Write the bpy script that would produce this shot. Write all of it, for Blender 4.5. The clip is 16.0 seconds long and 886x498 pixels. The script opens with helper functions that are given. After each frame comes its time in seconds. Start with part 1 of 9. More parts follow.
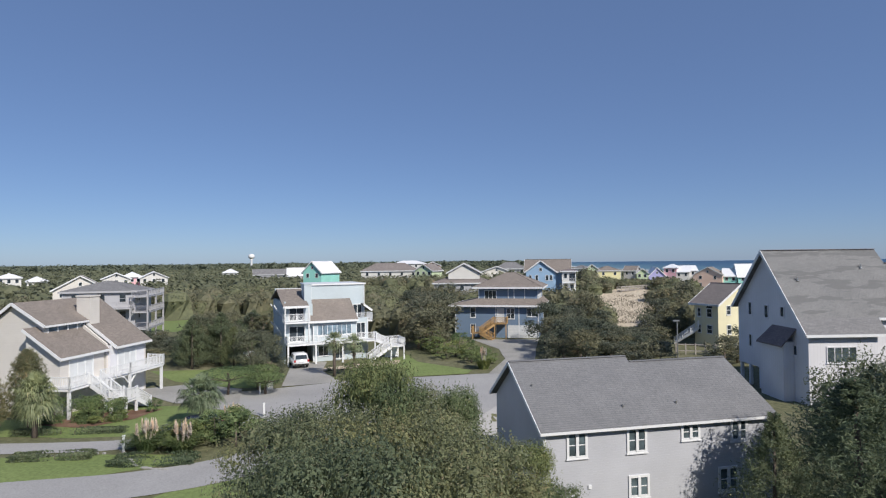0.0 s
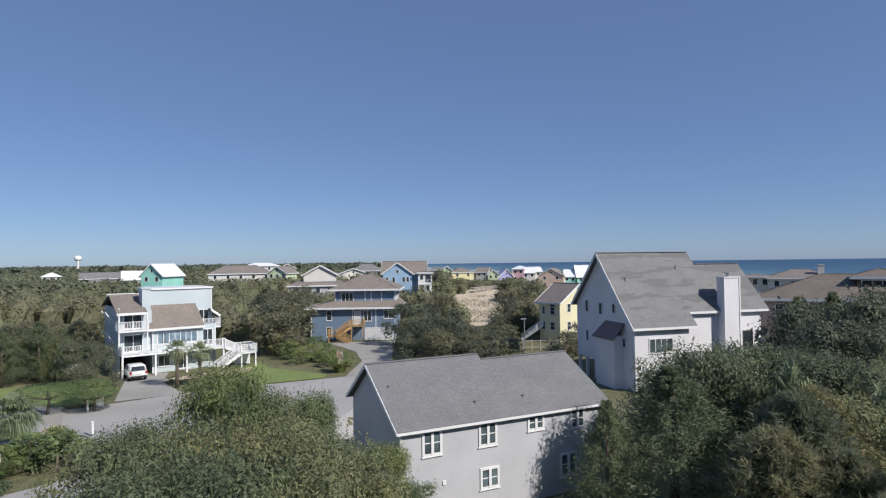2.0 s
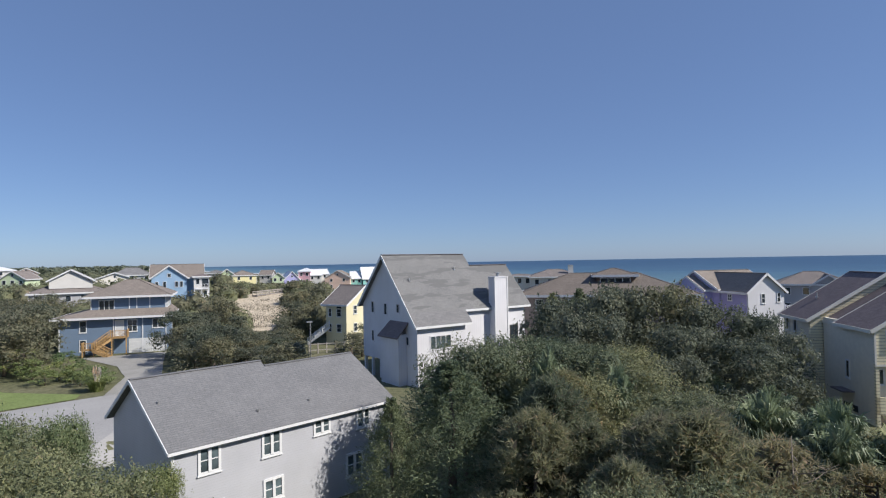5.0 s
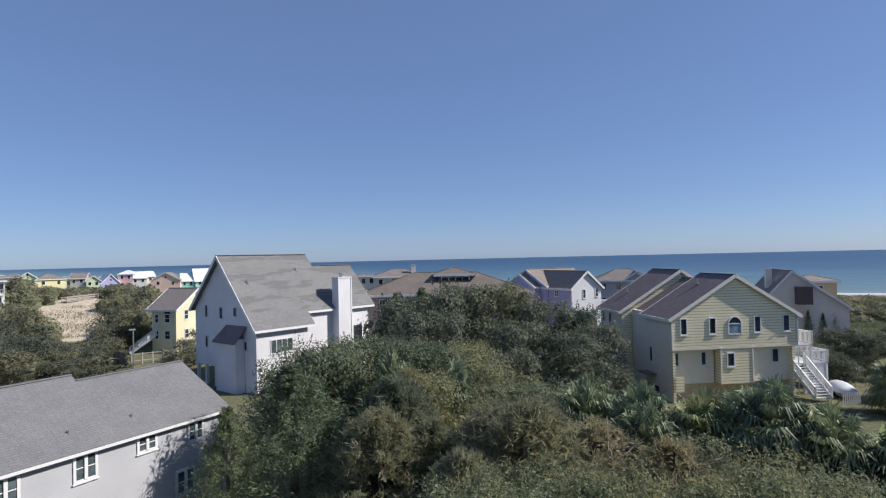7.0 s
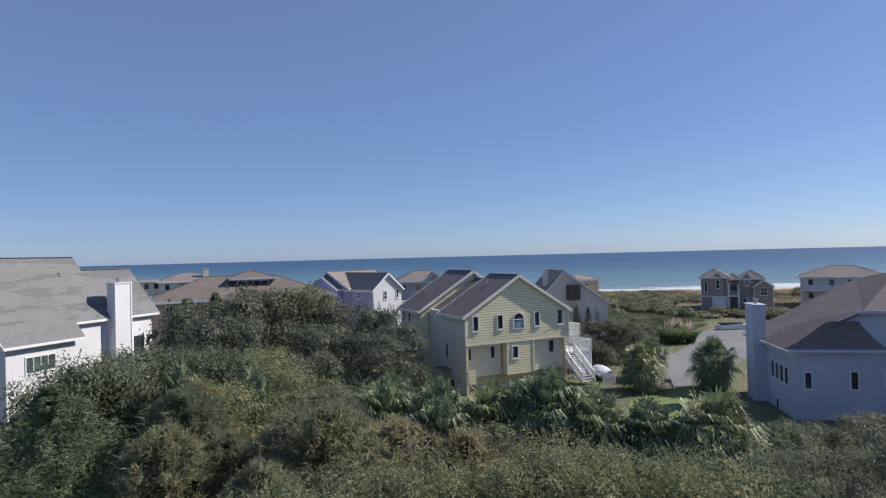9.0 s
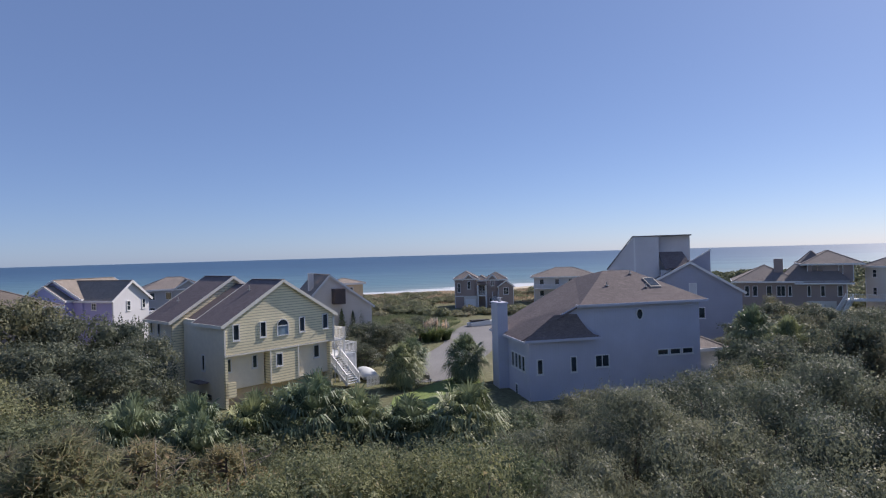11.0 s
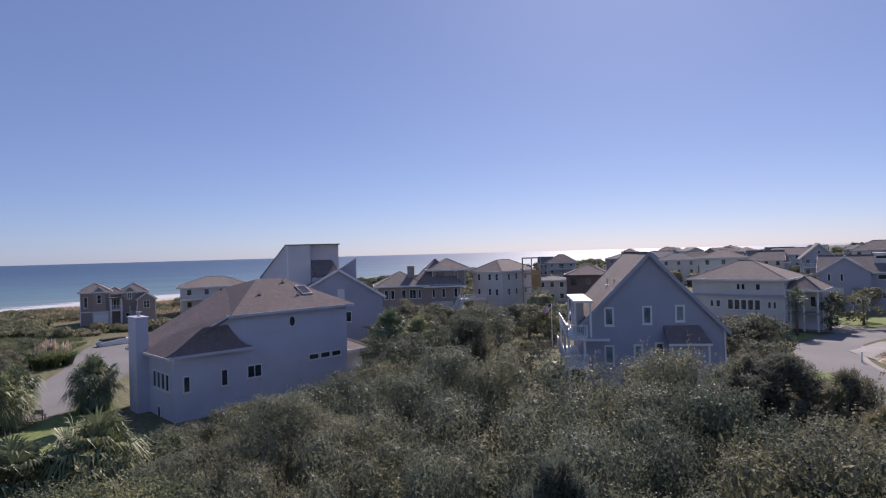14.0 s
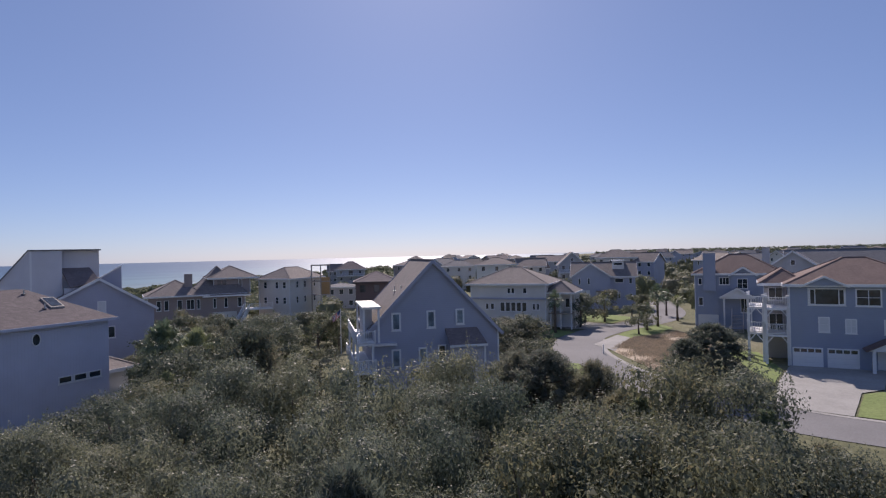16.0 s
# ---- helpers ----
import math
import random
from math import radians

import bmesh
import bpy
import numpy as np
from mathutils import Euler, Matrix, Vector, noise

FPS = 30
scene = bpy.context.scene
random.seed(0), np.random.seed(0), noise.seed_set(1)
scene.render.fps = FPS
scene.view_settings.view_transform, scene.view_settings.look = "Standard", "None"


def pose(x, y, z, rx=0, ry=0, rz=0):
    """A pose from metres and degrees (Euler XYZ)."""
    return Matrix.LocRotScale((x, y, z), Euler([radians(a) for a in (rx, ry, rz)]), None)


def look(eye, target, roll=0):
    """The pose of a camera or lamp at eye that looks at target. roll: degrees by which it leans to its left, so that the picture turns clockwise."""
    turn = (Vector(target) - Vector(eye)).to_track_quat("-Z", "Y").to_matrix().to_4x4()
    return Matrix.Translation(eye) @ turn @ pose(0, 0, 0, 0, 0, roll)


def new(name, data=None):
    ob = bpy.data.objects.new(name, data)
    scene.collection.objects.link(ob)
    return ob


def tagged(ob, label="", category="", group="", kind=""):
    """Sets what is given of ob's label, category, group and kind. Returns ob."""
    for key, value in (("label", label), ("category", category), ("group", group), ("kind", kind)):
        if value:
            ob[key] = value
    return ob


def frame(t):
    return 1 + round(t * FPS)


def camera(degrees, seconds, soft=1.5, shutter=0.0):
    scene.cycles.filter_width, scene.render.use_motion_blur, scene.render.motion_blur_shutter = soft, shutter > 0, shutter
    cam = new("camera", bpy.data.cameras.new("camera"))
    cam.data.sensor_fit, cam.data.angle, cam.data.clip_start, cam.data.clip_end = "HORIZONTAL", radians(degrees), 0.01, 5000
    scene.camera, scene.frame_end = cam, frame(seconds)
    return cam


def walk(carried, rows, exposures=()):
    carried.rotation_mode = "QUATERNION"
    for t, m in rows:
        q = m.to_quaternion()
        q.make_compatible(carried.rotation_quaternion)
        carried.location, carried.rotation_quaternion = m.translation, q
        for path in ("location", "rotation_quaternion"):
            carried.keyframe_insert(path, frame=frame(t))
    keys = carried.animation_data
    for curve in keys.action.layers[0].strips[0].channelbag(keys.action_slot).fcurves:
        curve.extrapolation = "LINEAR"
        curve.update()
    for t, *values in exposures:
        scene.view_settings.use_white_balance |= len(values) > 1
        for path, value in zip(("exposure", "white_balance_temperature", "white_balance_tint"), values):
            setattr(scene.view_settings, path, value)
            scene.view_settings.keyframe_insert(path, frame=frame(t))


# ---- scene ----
# ---------------------------------------------------------------- camera and walk
EYE = (0.0, 0.0, 13.0)
cam = camera(73.3, 16.0, 1.2)
# seconds, yaw, pitch, roll: a slow turn on the spot
TURN = (
    (0.0, 0.043, 1.215, 0.662), (0.5, -3.428, 1.188, 0.738), (1.0, -7.980, 1.160, 0.813), (1.5, -11.054, 1.179, 0.768),
    (2.0, -13.638, 1.234, 0.773), (2.5, -16.174, 1.234, 0.842), (3.0, -18.614, 1.215, 0.850), (3.5, -22.689, 1.223, 0.858),
    (4.0, -27.163, 1.215, 0.905), (6.5, -44.075, 0.884, 1.290), (7.0, -48.888, 0.815, 1.331), (7.5, -53.640, 0.733, 1.346),
    (8.0, -58.454, 0.703, 1.484), (8.5, -63.015, 0.634, 1.463), (11.0, -90.056, 0.394, 1.603), (11.5, -96.324, 0.315, 1.560),
    (12.0, -102.465, 0.210, 1.597), (12.5, -109.189, 0.184, 1.637), (13.0, -114.400, 0.214, 1.592), (13.5, -118.982, 0.231, 1.552),
    (14.0, -122.543, 0.281, 1.539), (14.5, -126.172, 0.381, 1.486), (15.0, -130.541, 0.530, 1.411), (15.5, -135.987, 0.578, 1.393),
    (16.0, -142.600, 0.462, 1.330))
walk(cam, [(t, pose(*EYE, 90 + p, r, w)) for t, w, p, r in TURN],
     exposures=((0.0, 0.18, 6500, 10), (4.0, 0.3, 6500, 10), (7.0, 0.41, 6500, 11), (11.0, 0.43, 6600, 16), (13.5, 0.34, 6720, 25), (16.0, 0.27, 6750, 22)))

# ---------------------------------------------------------------- world and sun
SUN_AZ, SUN_EL = 141.0, 38.5          # degrees clockwise from +y, degrees up
world = bpy.data.worlds.new("sky")
scene.world = world
world.use_nodes = True
wn = world.node_tree.nodes
sky = wn.new("ShaderNodeTexSky")
sky.sky_type, sky.sun_disc = 'NISHITA', False
sky.sun_elevation, sky.sun_rotation = radians(SUN_EL), radians(SUN_AZ)
sky.air_density, sky.dust_density, sky.ozone_density = 0.68, 0.32, 3.5
wn["Background"].inputs[1].default_value = 0.095
tint = wn.new("ShaderNodeMix")
tint.data_type, tint.blend_type = 'RGBA', 'MULTIPLY'
tint.inputs[0].default_value, tint.inputs[7].default_value = 1.0, (0.45, 0.47, 0.495, 1)
haze = wn.new("ShaderNodeMix")        # even blue haze over the whole sky
haze.data_type, haze.blend_type = 'RGBA', 'ADD'
haze.inputs[0].default_value, haze.inputs[7].default_value = 1.0, (0.68, 1.08, 2.12, 1)
world.node_tree.links.new(sky.outputs[0], tint.inputs[6])
world.node_tree.links.new(tint.outputs[2], haze.inputs[6])
world.node_tree.links.new(haze.outputs[2], wn["Background"].inputs[0])
sun = new("sun", bpy.data.lights.new("sun", 'SUN'))
sun.data.energy, sun.data.angle, sun.data.color = 4.4, radians(0.53), (1.0, 0.94, 0.86)
_sd = Vector((math.sin(radians(SUN_AZ)) * math.cos(radians(SUN_EL)), math.cos(radians(SUN_AZ)) * math.cos(radians(SUN_EL)), math.sin(radians(SUN_EL))))
sun.matrix_world = look(_sd * 300, (0, 0, 0))


# ---------------------------------------------------------------- materials
def mat(name, rough=0.6, metal=0.0, spec=0.5):
    m = bpy.data.materials.new(name)
    m.use_nodes = True
    b = m.node_tree.nodes["Principled BSDF"]
    b.inputs["Roughness"].default_value, b.inputs["Metallic"].default_value = rough, metal
    b.inputs["Specular IOR Level"].default_value = spec
    return m, m.node_tree.nodes, m.node_tree.links, b


def nd(n, kind, **vals):
    o = n.new(kind)
    for k, v in vals.items():
        o.inputs[k.replace("_", " ")].default_value = v
    return o


def ramp(n, l, fac, stops):
    r = n.new("ShaderNodeValToRGB")
    e = r.color_ramp.elements
    while len(e) < len(stops):
        e.new(0.5)
    for el, (p, c) in zip(e, stops):
        el.position, el.color = p, (*c, 1)
    l.new(fac, r.inputs[0])
    return r.outputs[0]


def mixc(n, l, fac, a, b, mode='MIX'):
    m = n.new("ShaderNodeMix")
    m.data_type, m.blend_type = 'RGBA', mode
    for i, v in ((0, fac), (6, a), (7, b)):
        if isinstance(v, (int, float)):
            m.inputs[i].default_value = v
        elif isinstance(v, tuple):
            m.inputs[i].default_value = (*v, 1)
        else:
            l.new(v, m.inputs[i])
    return m.outputs[2]


def mathn(n, l, op, a, b=0.0):
    m = n.new("ShaderNodeMath")
    m.operation = op
    for i, v in ((0, a), (1, b)):
        if isinstance(v, (int, float)):
            m.inputs[i].default_value = v
        else:
            l.new(v, m.inputs[i])
    return m.outputs[0]


def noise_tex(n, l, vec, scale, detail=4.0, rough=0.55):
    t = nd(n, "ShaderNodeTexNoise", Scale=scale, Detail=detail, Roughness=rough)
    if vec is not None:
        l.new(vec, t.inputs["Vector"])
    return t


def bump(n, l, b, height, strength, dist=0.01):
    u = nd(n, "ShaderNodeBump", Strength=strength, Distance=dist)
    l.new(height, u.inputs["Height"])
    l.new(u.outputs[0], b.inputs["Normal"])


def dim(c, k):
    return tuple(min(1.0, x * k) for x in c)


def siding(name, col, pitch=0.16, upright=False, line=0.7, rough=0.55, lap=0.86):
    """Painted boards: lapped courses in z, or upright boards."""
    m, n, l, b = mat(name, rough)
    tc = n.new("ShaderNodeTexCoord").outputs["Object"]
    sep = n.new("ShaderNodeSeparateXYZ")
    l.new(tc, sep.inputs[0])
    run = mathn(n, l, 'ADD', sep.outputs[0], sep.outputs[1]) if upright else sep.outputs[2]
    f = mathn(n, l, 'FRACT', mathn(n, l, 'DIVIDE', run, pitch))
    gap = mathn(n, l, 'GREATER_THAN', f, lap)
    big = noise_tex(n, l, tc, 0.35, 5.0)
    fine = noise_tex(n, l, tc, 9.0, 3.0)
    c = ramp(n, l, big.outputs[0], [(0.3, dim(col, 0.9)), (0.7, dim(col, 1.05))])
    c = mixc(n, l, mathn(n, l, 'MULTIPLY', fine.outputs[0], 0.16), c, dim(col, 0.7))
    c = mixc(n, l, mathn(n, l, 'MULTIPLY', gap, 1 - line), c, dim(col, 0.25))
    l.new(c, b.inputs["Base Color"])
    bump(n, l, b, mathn(n, l, 'ADD', f, mathn(n, l, 'MULTIPLY', fine.outputs[0], 0.15)), 0.35, 0.02)
    return m


def shingles(name, col, var=0.25, patched=False):
    m, n, l, b = mat(name, 0.9, spec=0.2)
    tc = n.new("ShaderNodeTexCoord").outputs["Object"]
    sep = n.new("ShaderNodeSeparateXYZ")
    l.new(tc, sep.inputs[0])
    comb = n.new("ShaderNodeCombineXYZ")
    l.new(mathn(n, l, 'ADD', sep.outputs[0], sep.outputs[1]), comb.inputs[0])
    l.new(mathn(n, l, 'MULTIPLY', sep.outputs[2], 1.7), comb.inputs[1])
    br = nd(n, "ShaderNodeTexBrick", Scale=1.0, Mortar_Size=0.012, Bias=0.0, Brick_Width=0.32, Row_Height=0.145)
    br.inputs["Color1"].default_value = (*dim(col, 1 + var), 1)
    br.inputs["Color2"].default_value = (*dim(col, 1 - var), 1)
    br.inputs["Mortar"].default_value = (*dim(col, 0.45), 1)
    l.new(comb.outputs[0], br.inputs["Vector"])
    big = noise_tex(n, l, tc, 0.45, 6.0, 0.6)
    grit = noise_tex(n, l, tc, 14.0, 4.0, 0.7)
    c = mixc(n, l, 1.0, br.outputs[0], ramp(n, l, big.outputs[0], [(0.3, (0.8, 0.8, 0.8)), (0.7, (1.12, 1.1, 1.08))]), 'MULTIPLY')
    if patched:
        mp = n.new("ShaderNodeMapping")
        mp.inputs["Scale"].default_value = (0.13, 0.3, 0.85)
        l.new(tc, mp.inputs[0])
        blot = noise_tex(n, l, mp.outputs[0], 1.0, 3.0, 0.75)
    c = mixc(n, l, 0.5, c, ramp(n, l, grit.outputs[0], [(0.3, dim(col, 0.55)), (0.7, dim(col, 1.5))]))
    if patched:
        c = mixc(n, l, ramp(n, l, blot.outputs[0], [(0.53, (0, 0, 0)), (0.54, (0.75, 0.75, 0.75))]), c, dim(col, 0.68))
    l.new(c, b.inputs["Base Color"])
    bump(n, l, b, br.outputs["Fac"], 0.4, -0.01)
    return m


def plain(name, col, rough=0.5, metal=0.0, var=0.12, scale=2.0, rel=0.05, spec=0.5):
    m, n, l, b = mat(name, rough, metal, spec)
    tc = n.new("ShaderNodeTexCoord").outputs["Object"]
    t = noise_tex(n, l, tc, scale, 6.0, 0.6)
    u = noise_tex(n, l, tc, scale * 14, 3.0, 0.6)
    c = ramp(n, l, t.outputs[0], [(0.25, dim(col, 1 - var)), (0.75, dim(col, 1 + var))])
    c = mixc(n, l, mathn(n, l, 'MULTIPLY', u.outputs[0], 0.3), c, dim(col, 1 - var * 1.6))
    l.new(c, b.inputs["Base Color"])
    bump(n, l, b, u.outputs[0], rel, 0.02)
    return m


def world_mat(name, stops, scale, fine, rough=0.95, fine_mix=0.5, relief=0.5, spec=0.2):
    """A ground surface in world coordinates with broad patches and fine grain."""
    m, n, l, b = mat(name, rough, spec=spec)
    p = n.new("ShaderNodeNewGeometry").outputs["Position"]
    t = noise_tex(n, l, p, scale, 8.0, 0.6)
    u = noise_tex(n, l, p, fine, 5.0, 0.7)
    c = ramp(n, l, t.outputs[0], stops)
    g = ramp(n, l, u.outputs[0], [(0.3, (0.55, 0.55, 0.55)), (0.7, (1.4, 1.4, 1.4))])
    c = mixc(n, l, fine_mix, c, mixc(n, l, 1.0, c, g, 'MULTIPLY'))
    l.new(c, b.inputs["Base Color"])
    bump(n, l, b, u.outputs[0], relief, 0.05)
    return m


def leaf_mat(name, dark, light, odd, rough=0.5, thin=0.3, odd_at=0.86, spec=0.4):
    """Leaves: each its own tint, some yellowed; thin enough to let light through."""
    m, n, l, b = mat(name, rough, spec=spec)
    geo = n.new("ShaderNodeNewGeometry")
    inf = n.new("ShaderNodeObjectInfo")
    c = ramp(n, l, geo.outputs["Random Per Island"], [(0.0, dark), (0.7, light), (odd_at, light), (1.0, odd)])
    t = noise_tex(n, l, geo.outputs["Position"], 0.8, 3.0)
    c = mixc(n, l, 1.0, c, ramp(n, l, t.outputs[0], [(0.3, (0.84, 0.82, 0.92)), (0.7, (1.34, 1.22, 1.24))]), 'MULTIPLY')
    c = mixc(n, l, 1.0, c, ramp(n, l, inf.outputs["Random"], [(0.0, (0.66, 0.74, 0.76)), (0.5, (1.0, 1.0, 1.0)), (1.0, (1.28, 1.16, 0.98))]), 'MULTIPLY')
    l.new(c, b.inputs["Base Color"])
    tr = n.new("ShaderNodeBsdfTranslucent")
    l.new(c, tr.inputs[0])
    mx = n.new("ShaderNodeMixShader")
    mx.inputs[0].default_value = thin
    l.new(b.outputs[0], mx.inputs[1])
    l.new(tr.outputs[0], mx.inputs[2])
    l.new(mx.outputs[0], n["Material Output"].inputs[0])
    return m


def glass_mat(name, col=(0.03, 0.04, 0.05)):
    m, n, l, b = mat(name, 0.06, spec=0.7)
    tc = n.new("ShaderNodeTexCoord").outputs["Object"]
    t = noise_tex(n, l, tc, 0.9, 3.0)
    l.new(ramp(n, l, t.outputs[0], [(0.35, dim(col, 0.6)), (0.65, dim(col, 1.6))]), b.inputs["Base Color"])
    bump(n, l, b, noise_tex(n, l, tc, 1.5, 2.0).outputs[0], 0.03, 0.05)
    return m


WHITE = plain("white paint", (0.7, 0.71, 0.72), 0.45, var=0.05)
CREAMTRIM = plain("cream paint", (0.74, 0.71, 0.64), 0.5, var=0.06)
GLASS = glass_mat("dark window glass")
GLASS_DIM = glass_mat("grey-green window glass", (0.075, 0.1, 0.11))
GLASS_SKY = glass_mat("pale window glass", (0.16, 0.22, 0.27))
BLIND = plain("closed white blinds", (0.6, 0.62, 0.63), 0.6, var=0.06)
TAN_SIDING = siding("cream lap siding", (0.64, 0.61, 0.57), 0.2, line=0.92)
PALEBLUE = siding("pale aqua lap siding", (0.49, 0.56, 0.6), 0.16, line=0.9)
NAVY = siding("slate blue lap siding", (0.16, 0.23, 0.33), 0.18, line=0.85)
GRAYSIDE = siding("light grey lap siding", (0.485, 0.495, 0.53), 0.15, line=0.84)
WHITEBOARD = siding("white upright boarding", (0.68, 0.68, 0.71), 0.3, True, line=0.9)
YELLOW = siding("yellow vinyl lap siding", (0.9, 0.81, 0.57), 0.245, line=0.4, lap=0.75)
YELLOWPALE = siding("pale yellow siding", (0.72, 0.67, 0.46), 0.18, line=0.9)
CREAMPANEL = plain("cream smooth panel", (0.78, 0.72, 0.6), 0.7, var=0.08)
STUCCO = plain("sand stucco", (0.58, 0.47, 0.31), 0.85, rel=0.2)
LAVENDER = siding("pale lilac grey boarding", (0.55, 0.56, 0.66), 0.25, True, line=0.93)
LILAC = siding("lilac siding", (0.4, 0.39, 0.66), 0.18, line=0.9)
BLUEGREY = siding("blue grey siding", (0.36, 0.385, 0.48), 0.18, line=0.88)
GARAGEBLUE = siding("steel blue siding", (0.28, 0.325, 0.42), 0.18, line=0.9)
TAUPE = siding("taupe siding", (0.32, 0.262, 0.248), 0.18, line=0.9)
OFFWHITE = siding("off-white siding", (0.63, 0.62, 0.59), 0.18, line=0.93)
GREYWOOD = siding("weathered grey boards", (0.42, 0.42, 0.44), 0.16, line=0.88)
PALEBOARD = siding("pale sand-grey boards", (0.7, 0.65, 0.62), 0.16, line=0.9)
PALEGREY = siding("pale grey boards", (0.6, 0.6, 0.63), 0.2, True, line=0.93)
MAROON = siding("dark maroon boards", (0.09, 0.066, 0.066), 0.16, line=0.8)
BRICKRED = siding("dark red boards", (0.15, 0.1, 0.095), 0.16, line=0.8)
PEACH = siding("peach siding", (0.8, 0.58, 0.47), 0.18, line=0.95)
PINK = siding("pink siding", (0.78, 0.45, 0.5), 0.18, line=0.95)
TEAL = siding("turquoise siding", (0.32, 0.68, 0.6), 0.18, line=0.93)
SKYBLUE = siding("sky blue siding", (0.3, 0.45, 0.63), 0.18, line=0.93)
LIME = siding("pale green siding", (0.58, 0.68, 0.45), 0.18, line=0.95)
LEMON = siding("lemon siding", (0.74, 0.68, 0.38), 0.18, line=0.95)
ROOF_BROWN = shingles("brown shingles", (0.225, 0.198, 0.178))
ROOF_GREY = shingles("grey shingles", (0.2, 0.2, 0.205))
ROOF_PATCHED = shingles("grey shingles with old darker patches", (0.2, 0.202, 0.203), 0.12, True)
ROOF_TAUPE = shingles("taupe shingles", (0.215, 0.192, 0.182))
ROOF_LOW = shingles("weathered brown shingles", (0.175, 0.152, 0.135))
ROOF_DARK = shingles("dark plum shingles", (0.2, 0.17, 0.17))
ROOF_LIGHT = shingles("light brown shingles", (0.27, 0.235, 0.205))
ROOF_PLUM = shingles("plum brown shingles", (0.19, 0.158, 0.158))
ROOF_UMBER = shingles("umber shingles", (0.158, 0.136, 0.138))
ROOF_RUST = shingles("weathered russet shingles", (0.19, 0.142, 0.128))
ROOF_NEAR = shingles("pale grey shingles", (0.185, 0.188, 0.196), 0.14)
METALROOF = plain("white metal roof", (0.75, 0.76, 0.78), 0.35, var=0.06)
TIMBER = plain("new yellow timber", (0.42, 0.27, 0.12), 0.7, var=0.25, scale=5)
BROWNWOOD = plain("brown stained timber", (0.16, 0.1, 0.07), 0.75, var=0.25, scale=5)
OLDWOOD = plain("weathered deck timber", (0.36, 0.33, 0.3), 0.8, var=0.25, scale=4)
DARKIN = plain("shadowed interior", (0.05, 0.05, 0.05), 0.9)
METAL = plain("galvanised metal", (0.5, 0.5, 0.5), 0.4, 0.8)
RUBBER = plain("black rubber", (0.02, 0.02, 0.02), 0.8)
CARWHITE = plain("white car paint", (0.7, 0.71, 0.72), 0.25, var=0.03, spec=0.6)
CARDARK = plain("dark blue car paint", (0.03, 0.04, 0.08), 0.25, var=0.03, spec=0.6)
REDLAMP = plain("red lamp glass", (0.4, 0.02, 0.02), 0.2)
CONCRETE = world_mat("pale concrete", [(0.3, (0.27, 0.265, 0.25)), (0.7, (0.355, 0.348, 0.33))], 0.25, 6.0, 0.9, 0.35, 0.2)
ASPHALT = world_mat("worn grey asphalt", [(0.3, (0.3, 0.295, 0.29)), (0.7, (0.37, 0.365, 0.36))], 0.12, 9.0, 0.9, 0.35, 0.25)
ASPHALT_DARK = world_mat("dark grey asphalt", [(0.3, (0.17, 0.168, 0.17)), (0.7, (0.22, 0.218, 0.22))], 0.12, 9.0, 0.9, 0.35, 0.25)
LAWN = world_mat("mown lawn", [(0.3, (0.14, 0.19, 0.065)), (0.7, (0.205, 0.255, 0.095))], 0.18, 3.5, 0.95, 0.6, 0.8)
ROUGH = world_mat("tussocky grass", [(0.3, (0.14, 0.16, 0.06)), (0.55, (0.22, 0.22, 0.1)), (0.75, (0.36, 0.31, 0.2))], 0.3, 2.2, 0.95, 0.6, 0.9)
SAND = world_mat("pale dune sand", [(0.3, (0.42, 0.34, 0.25)), (0.7, (0.56, 0.48, 0.38))], 0.15, 2.5, 0.95, 0.45, 0.8)
MULCH = world_mat("pine straw mulch", [(0.3, (0.13, 0.075, 0.05)), (0.7, (0.22, 0.14, 0.1))], 0.5, 5.0, 0.95, 0.5, 0.8)
OAKLEAF = leaf_mat("oak leaves", (0.115, 0.148, 0.085), (0.21, 0.25, 0.145), (0.28, 0.27, 0.16), 0.6, 0.4, odd_at=0.9, spec=0.22)
OLIVELEAF = leaf_mat("olive scrub leaves", (0.122, 0.15, 0.076), (0.21, 0.25, 0.135), (0.28, 0.265, 0.16), 0.6, 0.42, odd_at=0.9, spec=0.25)
SILVERLEAF = leaf_mat("glossy live oak leaves", (0.105, 0.134, 0.092), (0.195, 0.23, 0.156), (0.23, 0.242, 0.156), 0.5, 0.45, odd_at=0.92, spec=0.34)
DARKOAK = leaf_mat("dark evergreen oak leaves", (0.08, 0.105, 0.075), (0.155, 0.185, 0.125), (0.2, 0.2, 0.13), 0.6, 0.4, odd_at=0.92, spec=0.25)
SCRUBLEAF = leaf_mat("dull evergreen scrub leaves", (0.1, 0.12, 0.08), (0.175, 0.196, 0.132), (0.22, 0.205, 0.145), 0.65, 0.38, odd_at=0.9, spec=0.22)
FRESHLEAF = leaf_mat("dark green bush leaves", (0.085, 0.125, 0.06), (0.17, 0.23, 0.11), (0.23, 0.25, 0.13), 0.6, 0.38, spec=0.25)
BELTLEAF = leaf_mat("evergreen scrub leaves", (0.12, 0.15, 0.09), (0.17, 0.205, 0.125), (0.2, 0.205, 0.14), 0.7, 0.35, odd_at=0.9, spec=0.2)
GREENLEAF = leaf_mat("fresh green leaves", (0.095, 0.145, 0.055), (0.21, 0.285, 0.12), (0.27, 0.3, 0.13), 0.6, 0.38, spec=0.25)
CEDARLEAF = leaf_mat("cedar sprays", (0.1, 0.135, 0.075), (0.2, 0.255, 0.135), (0.24, 0.26, 0.14), 0.6, 0.48)
